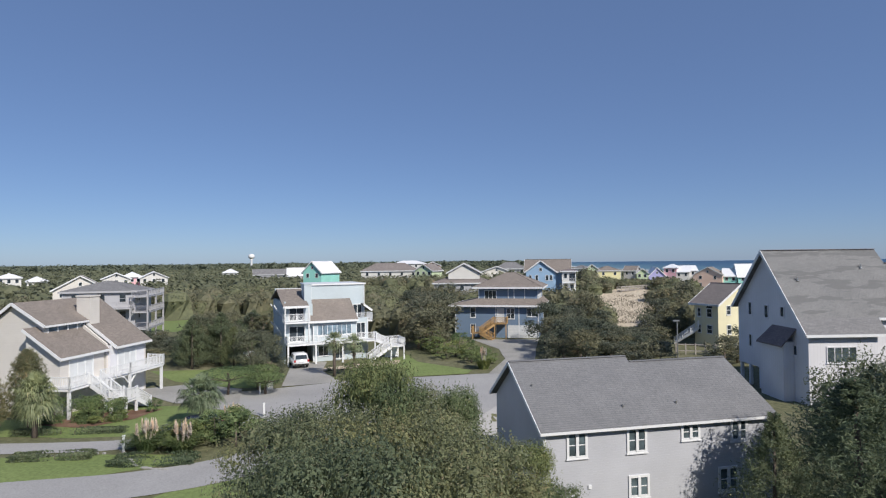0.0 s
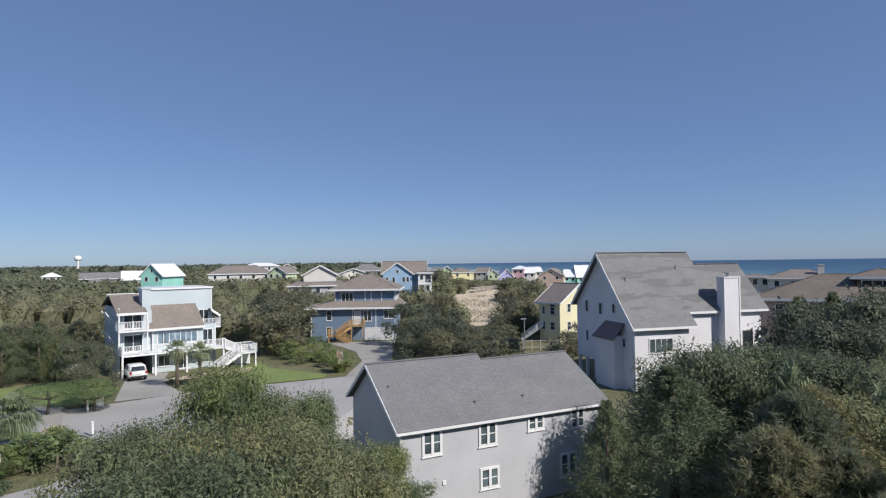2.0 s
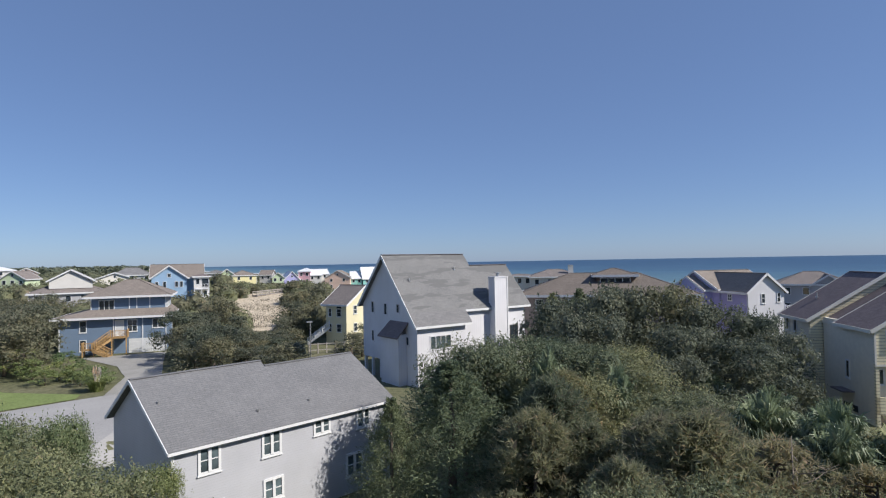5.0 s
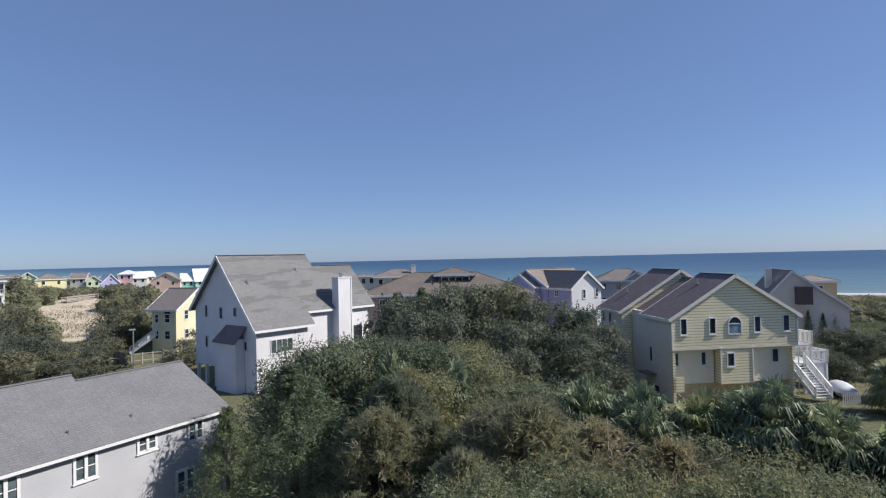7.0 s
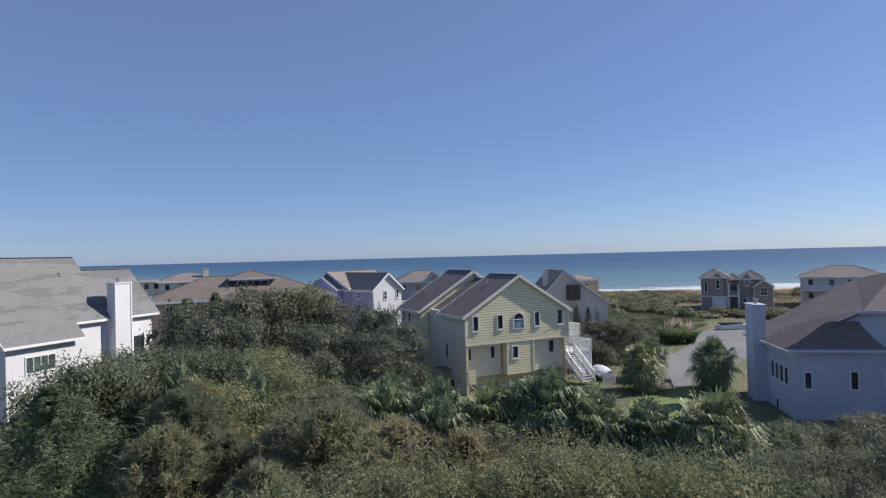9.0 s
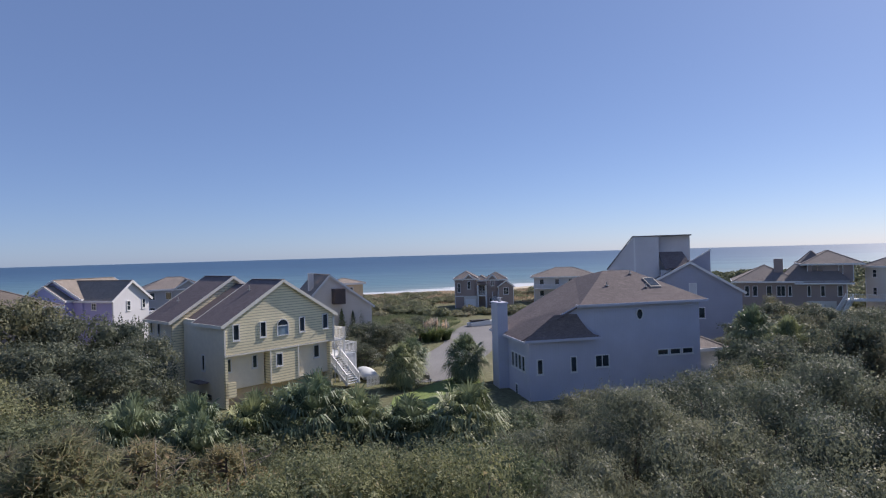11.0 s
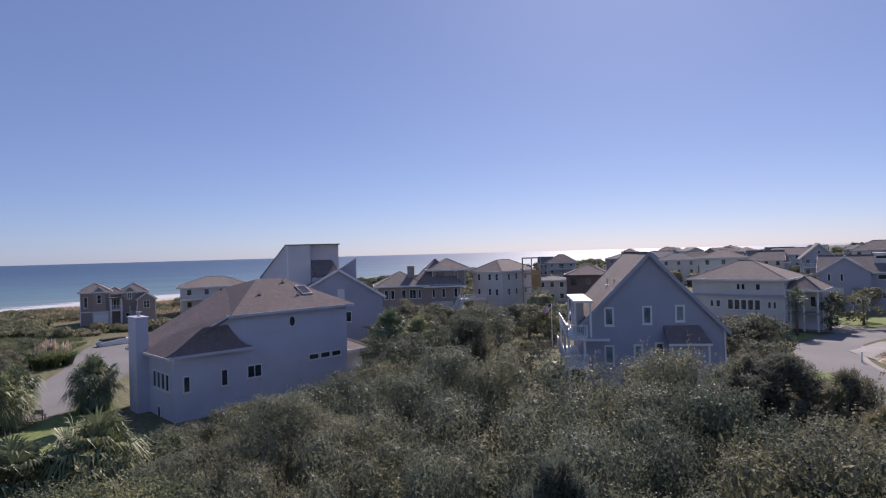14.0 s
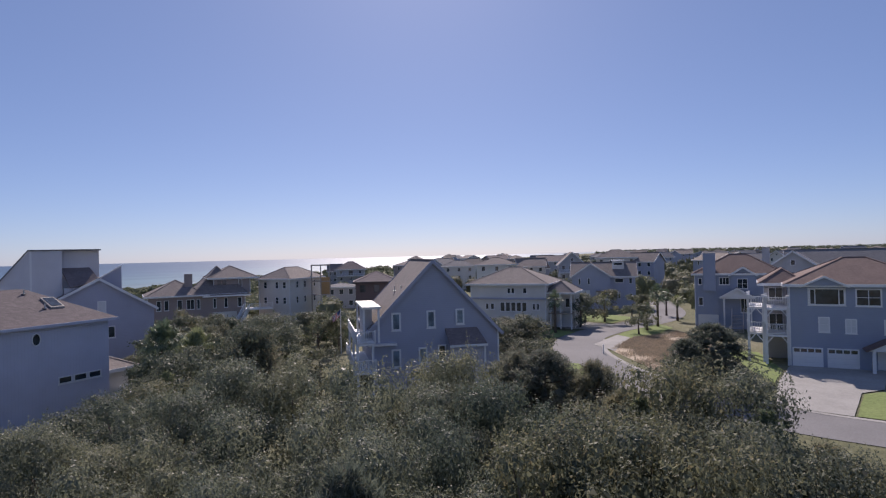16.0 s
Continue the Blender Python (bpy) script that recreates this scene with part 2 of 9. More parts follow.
HAZELEAF = leaf_mat("far evergreen leaves", (0.085, 0.112, 0.075), (0.118, 0.148, 0.1), (0.13, 0.152, 0.105), 0.8, 0.3)
DARKPINE = leaf_mat("dark pine needles", (0.1, 0.125, 0.092), (0.19, 0.215, 0.155), (0.22, 0.2, 0.14), 0.6, 0.45, odd_at=0.85)
PINELEAF = leaf_mat("pine needles", (0.135, 0.165, 0.095), (0.25, 0.278, 0.165), (0.34, 0.29, 0.18), 0.6, 0.58, odd_at=0.82)
BROWNLEAF = leaf_mat("browned needles", (0.15, 0.17, 0.1), (0.25, 0.262, 0.16), (0.31, 0.265, 0.17), 0.6, 0.5, odd_at=0.72)
PALMLEAF = leaf_mat("palm fronds", (0.11, 0.15, 0.08), (0.235, 0.3, 0.165), (0.31, 0.33, 0.19), 0.5, 0.25, odd_at=0.93, spec=0.4)
PLUME = leaf_mat("pampas plumes", (0.58, 0.54, 0.44), (0.7, 0.67, 0.57), (0.72, 0.68, 0.58), 0.8)
DRYGRASS = leaf_mat("dry dune grass", (0.22, 0.19, 0.13), (0.38, 0.33, 0.24), (0.46, 0.41, 0.31), 0.8, 0.45)
DEADWOOD = plain("bleached dead wood", (0.25, 0.21, 0.175), 0.85, var=0.2, scale=6)
BARK = plain("grey bark", (0.14, 0.11, 0.09), 0.9, var=0.35, scale=6, rel=0.5)


def ground_mat():
    """Scrub soil and rough grass inland, blown sand near the shore."""
    m, n, l, b = mat("scrub ground", 0.95, spec=0.2)
    geo = n.new("ShaderNodeNewGeometry")
    p = geo.outputs["Position"]
    t = noise_tex(n, l, p, 0.05, 8.0, 0.6)
    u = noise_tex(n, l, p, 1.6, 6.0, 0.7)
    c = ramp(n, l, t.outputs[0], [(0.3, (0.1, 0.11, 0.055)), (0.55, (0.14, 0.14, 0.08)), (0.75, (0.24, 0.22, 0.15))])
    at = n.new("ShaderNodeAttribute")
    at.attribute_name = "sand"
    f = mathn(n, l, 'GREATER_THAN', mathn(n, l, 'ADD', at.outputs["Fac"], mathn(n, l, 'MULTIPLY', mathn(n, l, 'SUBTRACT', u.outputs[0], 0.5), 0.9)), 0.5)
    c = mixc(n, l, f, c, (0.5, 0.43, 0.33))
    g = ramp(n, l, u.outputs[0], [(0.3, (0.6, 0.6, 0.6)), (0.7, (1.4, 1.4, 1.4))])
    c = mixc(n, l, 1.0, c, g, 'MULTIPLY')
    l.new(c, b.inputs["Base Color"])
    bump(n, l, b, u.outputs[0], 0.6, 0.15)
    return m


def sea_mat():
    """Blue-green swell, paler over the bar, with foam near the beach."""
    m, n, l, b = mat("sea water", 0.4, spec=0.3)
    p = n.new("ShaderNodeNewGeometry").outputs["Position"]
    at = n.new("ShaderNodeAttribute")
    at.attribute_name = "offshore"
    c = ramp(n, l, at.outputs["Fac"], [(0.0, (0.17, 0.23, 0.23)), (0.1, (0.085, 0.165, 0.2)), (0.4, (0.042, 0.1, 0.16)), (1.0, (0.022, 0.065, 0.125))])
    mp = n.new("ShaderNodeMapping")
    mp.inputs["Scale"].default_value = (0.075, 0.006, 0.05)
    l.new(p, mp.inputs[0])
    w = noise_tex(n, l, mp.outputs[0], 1.0, 5.0, 0.6)
    ch = noise_tex(n, l, p, 0.5, 4.0, 0.6)
    c = mixc(n, l, 0.8, c, mixc(n, l, 1.0, c, ramp(n, l, w.outputs[0], [(0.38, (0.66, 0.7, 0.74)), (0.62, (1.4, 1.32, 1.27))]), 'MULTIPLY'))
    near = ramp(n, l, at.outputs["Fac"], [(0.0, (1, 1, 1)), (0.01, (0.8, 0.8, 0.8)), (0.03, (0.3, 0.3, 0.3)), (0.06, (0.25, 0.25, 0.25)), (0.08, (0.0, 0.0, 0.0))])
    foam = mathn(n, l, 'GREATER_THAN', mathn(n, l, 'ADD', near, mathn(n, l, 'MULTIPLY', mathn(n, l, 'SUBTRACT', w.outputs[0], 0.5), 2.2)), 0.55)
    c = mixc(n, l, mathn(n, l, 'MULTIPLY', foam, mathn(n, l, 'GREATER_THAN', near, 0.01)), c, (0.58, 0.6, 0.6))
    l.new(c, b.inputs["Base Color"])
    h = mathn(n, l, 'ADD', w.outputs[0], mathn(n, l, 'MULTIPLY', ch.outputs[0], 0.35))
    bump(n, l, b, h, 0.38, 1.2)
    return m


GROUND, SEA = ground_mat(), sea_mat()


# ---------------------------------------------------------------- building helpers
def mesh_of(bm, name, material, smooth=False):
    me = bpy.data.meshes.new(name)
    bm.normal_update()
    bm.to_mesh(me)
    bm.free()
    me.materials.append(material)
    if smooth:
        me.polygons.foreach_set("use_smooth", [True] * len(me.polygons))
    return me


SPLIT = {"fascia", "brace", "roof", "mullion", "roof_edge", "gable_roof", "porch_shingles", "ridge_cap", "hip_cap"}


def islands(bm):
    """Loose pieces of a bmesh, each as a bmesh of its own."""
    left, out = set(bm.verts), []
    while left:
        todo, seen = [left.pop()], set()
        while todo:
            v = todo.pop()
            seen.add(v)
            for e in v.link_edges:
                o = e.other_vert(v)
                if o in left:
                    left.discard(o)
                    todo.append(o)
        b = bmesh.new()
        m = {v: b.verts.new(v.co) for v in seen}
        for f in {f for v in seen for f in v.link_faces}:
            b.faces.new([m[v] for v in f.verts])
        out.append(b)
    return out


def part(name, bm, material, parent, label="", smooth=False):
    """Links a bmesh as one mesh under a thing; trim and roof planes that do not touch become parts each."""
    if name in SPLIT and not isinstance(bm, bpy.types.Mesh):
        bs = islands(bm)
        if len(bs) > 1:
            return [part(name, b, material, parent, label, smooth) for b in bs][0]
        bm = bs[0]
    ob = new(name, bm if isinstance(bm, bpy.types.Mesh) else mesh_of(bm, name, material, smooth))
    ob.parent = parent
    if label:
        tagged(ob, label)
    return ob


def thing(name, p, turn, label, category, group="", kind=""):
    e = new(name)
    e.matrix_basis = pose(p[0], p[1], p[2] if len(p) > 2 else 0.0, 0, 0, turn)
    return tagged(e, label, category, group, kind)


def bx(bm, x0, x1, y0, y1, z0, z1):
    v = [bm.verts.new((x, y, z)) for z in (z0, z1) for x, y in ((x0, y0), (x1, y0), (x1, y1), (x0, y1))]
    for f in ((3, 2, 1, 0), (4, 5, 6, 7), (0, 1, 5, 4), (1, 2, 6, 5), (2, 3, 7, 6), (3, 0, 4, 7)):
        bm.faces.new([v[i] for i in f])


def box(*a):
    bm = bmesh.new()
    bx(bm, *a)
    return bm


def beam(bm, a, b, w, h=None):
    """A straight bar of section w x h from a to b."""
    a, b, h = Vector(a), Vector(b), h or w
    d = (b - a).normalized()
    s = d.cross(Vector((0, 0, 1)))
    s = s.normalized() if s.length > 0.01 else Vector((1, 0, 0))
    u = s.cross(d).normalized()
    v = [bm.verts.new(p + s * i * w / 2 + u * j * h / 2) for p in (a, b) for i, j in ((-1, -1), (1, -1), (1, 1), (-1, 1))]
    for f in ((3, 2, 1, 0), (4, 5, 6, 7), (0, 1, 5, 4), (1, 2, 6, 5), (2, 3, 7, 6), (3, 0, 4, 7)):
        bm.faces.new([v[i] for i in f])


def tube(bm, pts, radii, sides=7):
    """A tapered limb through points."""
    rings = []
    for i, p in enumerate(pts):
        p = Vector(p)
        q = Vector(pts[min(i + 1, len(pts) - 1)]) - Vector(pts[max(i - 1, 0)])
        q = q.normalized() if q.length > 1e-6 else Vector((0, 0, 1))
        s = q.cross(Vector((0.3, 1, 0.1))).normalized()
        u = q.cross(s)
        rings.append([bm.verts.new(p + (s * math.cos(k * 2 * math.pi / sides) + u * math.sin(k * 2 * math.pi / sides)) * radii[i]) for k in range(sides)])
    for a, b in zip(rings, rings[1:]):
        for k in range(sides):
            bm.faces.new((a[k], a[(k + 1) % sides], b[(k + 1) % sides], b[k]))
    bm.faces.new(rings[-1])
    bm.faces.new(rings[0][::-1])


def slab(bm, quad, th):
    """A plate with the given top corners and a thickness downwards."""
    top = [bm.verts.new(p) for p in quad]
    low = [bm.verts.new((p[0], p[1], p[2] - th)) for p in quad]
    bm.faces.new(top)
    bm.faces.new(low[::-1])
    for i in range(len(quad)):
        j = (i + 1) % len(quad)
        bm.faces.new((top[i], low[i], low[j], top[j]))


def extrude_poly(bm, pts, vec):
    a = [bm.verts.new(p) for p in pts]
    b = [bm.verts.new(Vector(p) + Vector(vec)) for p in pts]
    bm.faces.new(a)
    bm.faces.new(b[::-1])
    for i in range(len(pts)):
        j = (i + 1) % len(pts)
        bm.faces.new((a[i], b[i], b[j], a[j]))
    bmesh.ops.recalc_face_normals(bm, faces=bm.faces[:])


def on(face, u0, u1, z0, z1, d0, d1):
    """Bounds of a box on a wall: face 'f' (y=c, looks to -y), 'b', 'l' (x=c, looks to -x) or 'r'; d runs outwards."""
    k, c = face
    if k == 'f':
        return (u0, u1, c - d1, c - d0, z0, z1)
    if k == 'b':
        return (u0, u1, c + d0, c + d1, z0, z1)
    if k == 'l':
        return (c - d1, c - d0, u0, u1, z0, z1)
    return (c + d0, c + d1, u0, u1, z0, z1)


def window(house, face, u0, u1, z0, z1, cols=1, rows=1, trim=WHITE, glass=GLASS, w=0.09, far=False):
    """A framed window with one pane object for each light."""
    bm = bmesh.new()
    rim = [[on(face, u, u, z, z, d, d)[::2] for u, z in ((a, b), (c, b), (c, e), (a, e))] for d in (-0.02, 0.07)
           for a, c, b, e in ((u0, u1, z0, z1), (u0 + w, u1 - w, z0 + w, z1 - w))]
    v = [[bm.verts.new(p) for p in r] for r in rim]
    for k in range(4):
        j = (k + 1) % 4
        bm.faces.new((v[2][k], v[2][j], v[3][j], v[3][k]))
        bm.faces.new((v[0][k], v[0][j], v[2][j], v[2][k]))
        bm.faces.new((v[1][k], v[1][j], v[3][j], v[3][k]))
        bm.faces.new((v[0][k], v[0][j], v[1][j], v[1][k]))
    bmesh.ops.recalc_face_normals(bm, faces=bm.faces[:])
    o = part("window", bm, trim, house)
    if far:
        part("pane", box(*on(face, u0 + w, u1 - w, z0 + w, z1 - w, 0.004, 0.02)), glass, o)
        return o
    part("sill", box(*on(face, u0 - 0.05, u1 + 0.05, z0 - 0.06, z0 - 0.003, -0.02, 0.1)), trim, o)
    du, dz, g = (u1 - u0 - 2 * w) / cols, (z1 - z0 - 2 * w) / rows, 0.035
    for i in range(1, cols):
        part("mullion", box(*on(face, u0 + w + i * du - g, u0 + w + i * du + g, z0 + w, z1 - w, -0.02, 0.055)), trim, o)
    for j in range(1, rows):
        part("glazing_bar", box(*on(face, u0 + w, u1 - w, z0 + w + j * dz - g * 0.7, z0 + w + j * dz + g * 0.7, -0.02, 0.05)), trim, o)
    for i in range(cols):
        for j in range(rows):
            part("pane", box(*on(face, u0 + w + i * du + g * (i > 0), u0 + w + (i + 1) * du - g * (i < cols - 1),
                                 z0 + w + j * dz, z0 + w + (j + 1) * dz, 0.004, 0.02)), glass, o)
    return o


def railing(house, a, b, h=1.0, material=WHITE, step=0.16, gap=2.2, cap=0.12):
    """Posts, rails and balusters between two floor points."""
    a, b = Vector(a), Vector(b)
    n = max(1, round((b - a).length / gap))
    bm = bmesh.new()
    for i in range(n + 1):
        p = a.lerp(b, i / n)
        beam(bm, p, p + Vector((0, 0, h + 0.08)), 0.11)
    for z, w in ((h, cap), (0.12, 0.07)):
        beam(bm, a + Vector((0, 0, z)), b + Vector((0, 0, z)), w, 0.06)
    o = part("railing", bm, material, house)
    bm = bmesh.new()
    k = max(2, int((b - a).length / step))
    for i in range(1, k):
        p = a.lerp(b, i / k)
        beam(bm, p + Vector((0, 0, 0.14)), p + Vector((0, 0, h - 0.02)), 0.045)
    tagged(part("baluster_panel", bm, material, o), kind="stuff")
    return o


def stairs(house, top, foot, width, material=WHITE, rails=True, side=None):
    """A straight flight between two points on its centre line."""
    top, foot = Vector(top), Vector(foot)
    flat = Vector((foot.x - top.x, foot.y - top.y, 0)).normalized()
    side = Vector((-flat.y, flat.x, 0)) * width / 2
    bm = bmesh.new()
    for s in (-1, 1):
        beam(bm, top + side * s + Vector((0, 0, -0.12)), foot + side * s, 0.07, 0.3)
    o = part("staircase", bm, material, house)
    n = max(3, round((top.z - foot.z) / 0.18))
    bm = bmesh.new()
    beam(bm, -side * 0.97, side * 0.97, 0.3, 0.05)
    me = mesh_of(bm, "tread", material)
    for i in range(n):
        t = part("tread", me, None, o)
        t.location = top.lerp(foot, (i + 0.5) / n)
    if rails:
        for s in (-1, 1):
            railing(o, top + side * s, foot + side * s, 0.95, material, gap=1.6)
    return o


def gable_roof(house, x0, x1, y0, y1, eave, ridge, along='x', at=None, material=ROOF_BROWN, over=0.45, th=0.18, rake=None, trim=WHITE, low=None):
    """Two slabs that meet at a ridge; eave is the height over the walls, at the ridge's place across, low the eave height of the far side."""
    rake = over if rake is None else rake
    if along == 'x':
        at = (y0 + y1) / 2 if at is None else at
        T = lambda u, v, z: (u, v, z)
        u0, u1, v0, v1 = x0 - rake, x1 + rake, y0, y1
    else:
        at = (x0 + x1) / 2 if at is None else at
        T = lambda u, v, z: (v, u, z)
        u0, u1, v0, v1 = y0 - rake, y1 + rake, x0, x1
    low = eave if low is None else low
    s0, s1 = (ridge - eave) / (at - v0), (ridge - low) / (v1 - at)
    out = []
    for v, s in ((v0 - over, s0), (v1 + over, s1)):
        z = ridge - s * abs(at - v)
        bm = bmesh.new()
        slab(bm, [T(u0, v, z), T(u1, v, z), T(u1, at, ridge), T(u0, at, ridge)], th)
        bmesh.ops.recalc_face_normals(bm, faces=bm.faces[:])
        r = part("roof", bm, material, house)
        bm = bmesh.new()
        sgn = -1 if v < at else 1
        beam(bm, T(u0, v + sgn * 0.03, z - th / 2), T(u1, v + sgn * 0.03, z - th / 2), 0.05, th + 0.1)
        for u in (u0 - 0.03, u1 + 0.03):
            beam(bm, T(u, v, z - th / 2 - 0.02), T(u, at, ridge - th / 2 - 0.02), 0.05, th + 0.1)
        part("fascia", bm, trim, r)
        out.append(r)
    bm = bmesh.new()
    beam(bm, T(u0, at, ridge + 0.01), T(u1, at, ridge + 0.01), 0.3, 0.05)
    part("ridge_cap", bm, material, out[0])
    return out


def hip_roof(house, x0, x1, y0, y1, eave, ridge, material=ROOF_BROWN, over=0.6, th=0.2, trim=WHITE, run=None):
    """Four slopes over a rectangle; the ridge lies along the longer side."""
    X0, X1, Y0, Y1 = x0 - over, x1 + over, y0 - over, y1 + over
    w, d = X1 - X0, Y1 - Y0
    k = run or min(w, d) / 2
    if w >= d:
        r = [(X0 + k, (Y0 + Y1) / 2, ridge), (X1 - k, (Y0 + Y1) / 2, ridge)]
        faces = ((0, 1, 5, 4), (2, 3, 4, 5), (1, 2, 5), (3, 0, 4))
    else:
        r = [((X0 + X1) / 2, Y0 + k, ridge), ((X0 + X1) / 2, Y1 - k, ridge)]
        faces = ((0, 1, 4), (2, 3, 5), (1, 2, 5, 4), (3, 0, 4, 5))
    bm = bmesh.new()
    v = [bm.verts.new(p) for p in [(X0, Y0, eave), (X1, Y0, eave), (X1, Y1, eave), (X0, Y1, eave)] + r]
    for f in faces:
        bm.faces.new([v[i] for i in f])
    w4 = [bm.verts.new((p.co.x, p.co.y, eave - th)) for p in v[:4]]
    bm.faces.new(w4[::-1])
    for i in range(4):
        bm.faces.new((v[i], w4[i], w4[(i + 1) % 4], v[(i + 1) % 4]))
    bmesh.ops.recalc_face_normals(bm, faces=bm.faces[:])
    o = part("roof", bm, material, house)
    bm = bmesh.new()
    c = [(X0, Y0), (X1, Y0), (X1, Y1), (X0, Y1)]
    for i in range(4):
        (ax, ay), (bx_, by_) = c[i], c[(i + 1) % 4]
        beam(bm, (ax, ay, eave - th / 2 - 0.02), (bx_, by_, eave - th / 2 - 0.02), 0.08, th + 0.1)
    part("fascia", bm, trim, o)
    bm = bmesh.new()
    hips = [(0, 4 if w >= d else 4), (1, 5 if w >= d else 4), (2, 5), (3, 4 if w >= d else 5)]
    P = [(X0, Y0, eave), (X1, Y0, eave), (X1, Y1, eave), (X0, Y1, eave)] + r
    for a, b in hips + [(4, 5)]:
        if (Vector(P[a]) - Vector(P[b])).length > 0.05:
            beam(bm, P[a], P[b], 0.25, 0.06)
    part("hip_cap", bm, material, o)
    return o


def gable_wall(house, y, th, x0, x1, base, eave, ridge, at=None, material=WHITE, low=None, axis='y'):
    """A wall with a pointed top across x (axis 'y') or across y (axis 'x')."""
    at = (x0 + x1) / 2 if at is None else at
    low = eave if low is None else low
    prof = [(x0, base), (x1, base), (x1, low), (at, ridge), (x0, eave)]
    bm = bmesh.new()
    if axis == 'y':
        extrude_poly(bm, [(u, y, z) for u, z in prof], (0, th, 0))
    else:
        extrude_poly(bm, [(y, u, z) for u, z in prof], (th, 0, 0))
    return part("wall", bm, material, house)


def walls(house, x0, x1, y0, y1, z0, z1, material, corner=WHITE, th=0.2):
    """Four butted walls with corner boards."""
    out = []
    for a in ((x0, x1, y0, y0 + th), (x0, x1, y1 - th, y1), (x0, x0 + th, y0 + th, y1 - th), (x1 - th, x1, y0 + th, y1 - th)):
        out.append(part("wall", box(*a, z0, z1), material, house))
    if corner:
        for x in (x0, x1):
            for y in (y0, y1):
                part("corner_board", box(x - 0.06, x + 0.06, y - 0.06, y + 0.06, z0, z1 - 0.003), corner, house)
    return out


def vent_pipe(house, x, y, z, h=0.4):
    bm = bmesh.new()
    tube(bm, [(x, y, z - 0.3), (x, y, z + h)], [0.06, 0.06], 8)
    bx(bm, x - 0.14, x + 0.14, y - 0.14, y + 0.14, z - 0.08, z - 0.02)
    part("vent_pipe", bm, METAL, house)


def post(house, x, y, z0, z1, w=0.2, material=WHITE):
    return part("post", box(x - w / 2, x + w / 2, y - w / 2, y + w / 2, z0, z1), material, house)


# ---------------------------------------------------------------- ground, sea, roads
COAST = np.array([(620, 4900), (300, 1320), (278, 400), (256, 90), (240, 32), (250, 2), (278, -50), (328, -170), (363, -256), (470, -500), (800, -1300), (1650, -4300), (1750, -4600)], float)


def inland(xy):
    """Distance from the waterline, positive on the land side."""
    best = np.full(len(xy), 1e9)
    sign = np.ones(len(xy))
    for a, b in zip(COAST, COAST[1:]):
        d = b - a
        t = np.clip(((xy - a) @ d) / (d @ d), 0, 1)
        q = a + t[:, None] * d
        r = np.hypot(*(xy - q).T)
        s = np.where(d[0] * (xy[:, 1] - a[1]) - d[1] * (xy[:, 0] - a[0]) < 0, 1.0, -1.0)
        near = r < best
        best, sign = np.where(near, r, best), np.where(near, s, sign)
    return best * sign


def smooth(a, b, v):
    t = np.clip((v - a) / (b - a), 0, 1)
    return t * t * (3 - 2 * t)


def heights(xy):
    s = inland(xy)
    x, y = xy[:, 0], xy[:, 1]
    z = -4.5 + 1.5 * smooth(-40, 0, s) + 3.0 * smooth(0, 62, s)
    z += (0.25 + 0.3 * np.sin(x * 0.11 + y * 0.05) * np.sin(y * 0.13)) * smooth(34, 55, s) * (1 - smooth(60, 95, s))
    z -= 2.3 * (1 - smooth(9.5, 16, np.hypot(x - 13, y - 40.2)))
    z += 5.2 * np.exp(-((x - 52) ** 2 + (y - 170) ** 2) / 36 ** 2)
    z += 1.6 * np.exp(-((x - 45) ** 2 + (y + 47) ** 2) / 16 ** 2)
    z += 1.2 * np.exp(-((x - 62) ** 2 + (y + 55) ** 2) / 14 ** 2)
    return z


def height(x, y):
    return float(heights(np.array([[x, y]], float))[0])


def polar_sheet(name, material, radii, n, zfun, attr, afun):
    ang = np.arange(n) * 2 * np.pi / n
    xy = np.array([(r * math.sin(a), r * math.cos(a)) for r in radii for a in ang])
    z = zfun(xy)
    verts = [(p[0], p[1], h) for p, h in zip(xy, z)]
    verts.append((0, 0, float(zfun(np.zeros((1, 2)))[0])))
    faces = [(i * n + k, i * n + (k + 1) % n, (i + 1) * n + (k + 1) % n, (i + 1) * n + k) for i in range(len(radii) - 1) for k in range(n)]
    faces = [f[::-1] for f in faces] + [((k + 1) % n, k, len(verts) - 1)[::-1] for k in range(n)]
    me = bpy.data.meshes.new(name)
    me.from_pydata(verts, [], faces)
    me.materials.append(material)
    at = me.attributes.new(attr, 'FLOAT', 'POINT')
    at.data.foreach_set("value", list(afun(xy)) + [0.0])
    me.polygons.foreach_set("use_smooth", [True] * len(me.polygons))
    bm = bmesh.new()
    bm.from_mesh(me)
    bmesh.ops.recalc_face_normals(bm, faces=bm.faces[:])
    if sum(f.normal.z for f in bm.faces) < 0:
        bmesh.ops.reverse_faces(bm, faces=bm.faces[:])
    bm.to_mesh(me)
    bm.free()
    return new(name, me)


def sandy(xy):
    s = inland(xy)
    a = 1 - smooth(18, 85, s * np.where(xy[:, 1] < -40, 2.2, 1.0))
    w = 0.22 * np.sin(xy[:, 0] * 0.31 + 1) * np.sin(xy[:, 1] * 0.19) + 0.15 * np.sin(xy[:, 0] * 0.8 + xy[:, 1] * 0.6)
    a = np.maximum(a, (1.25 + w) * np.exp(-(((xy[:, 0] - 0.285 * xy[:, 1] - 1.0) / 8.5) ** 4 + ((xy[:, 1] - 141) / 29) ** 4)))
    return np.maximum(a, 0.5 * np.exp(-((xy[:, 0] - 62) ** 2 + (xy[:, 1] + 58) ** 2) / 15 ** 2))


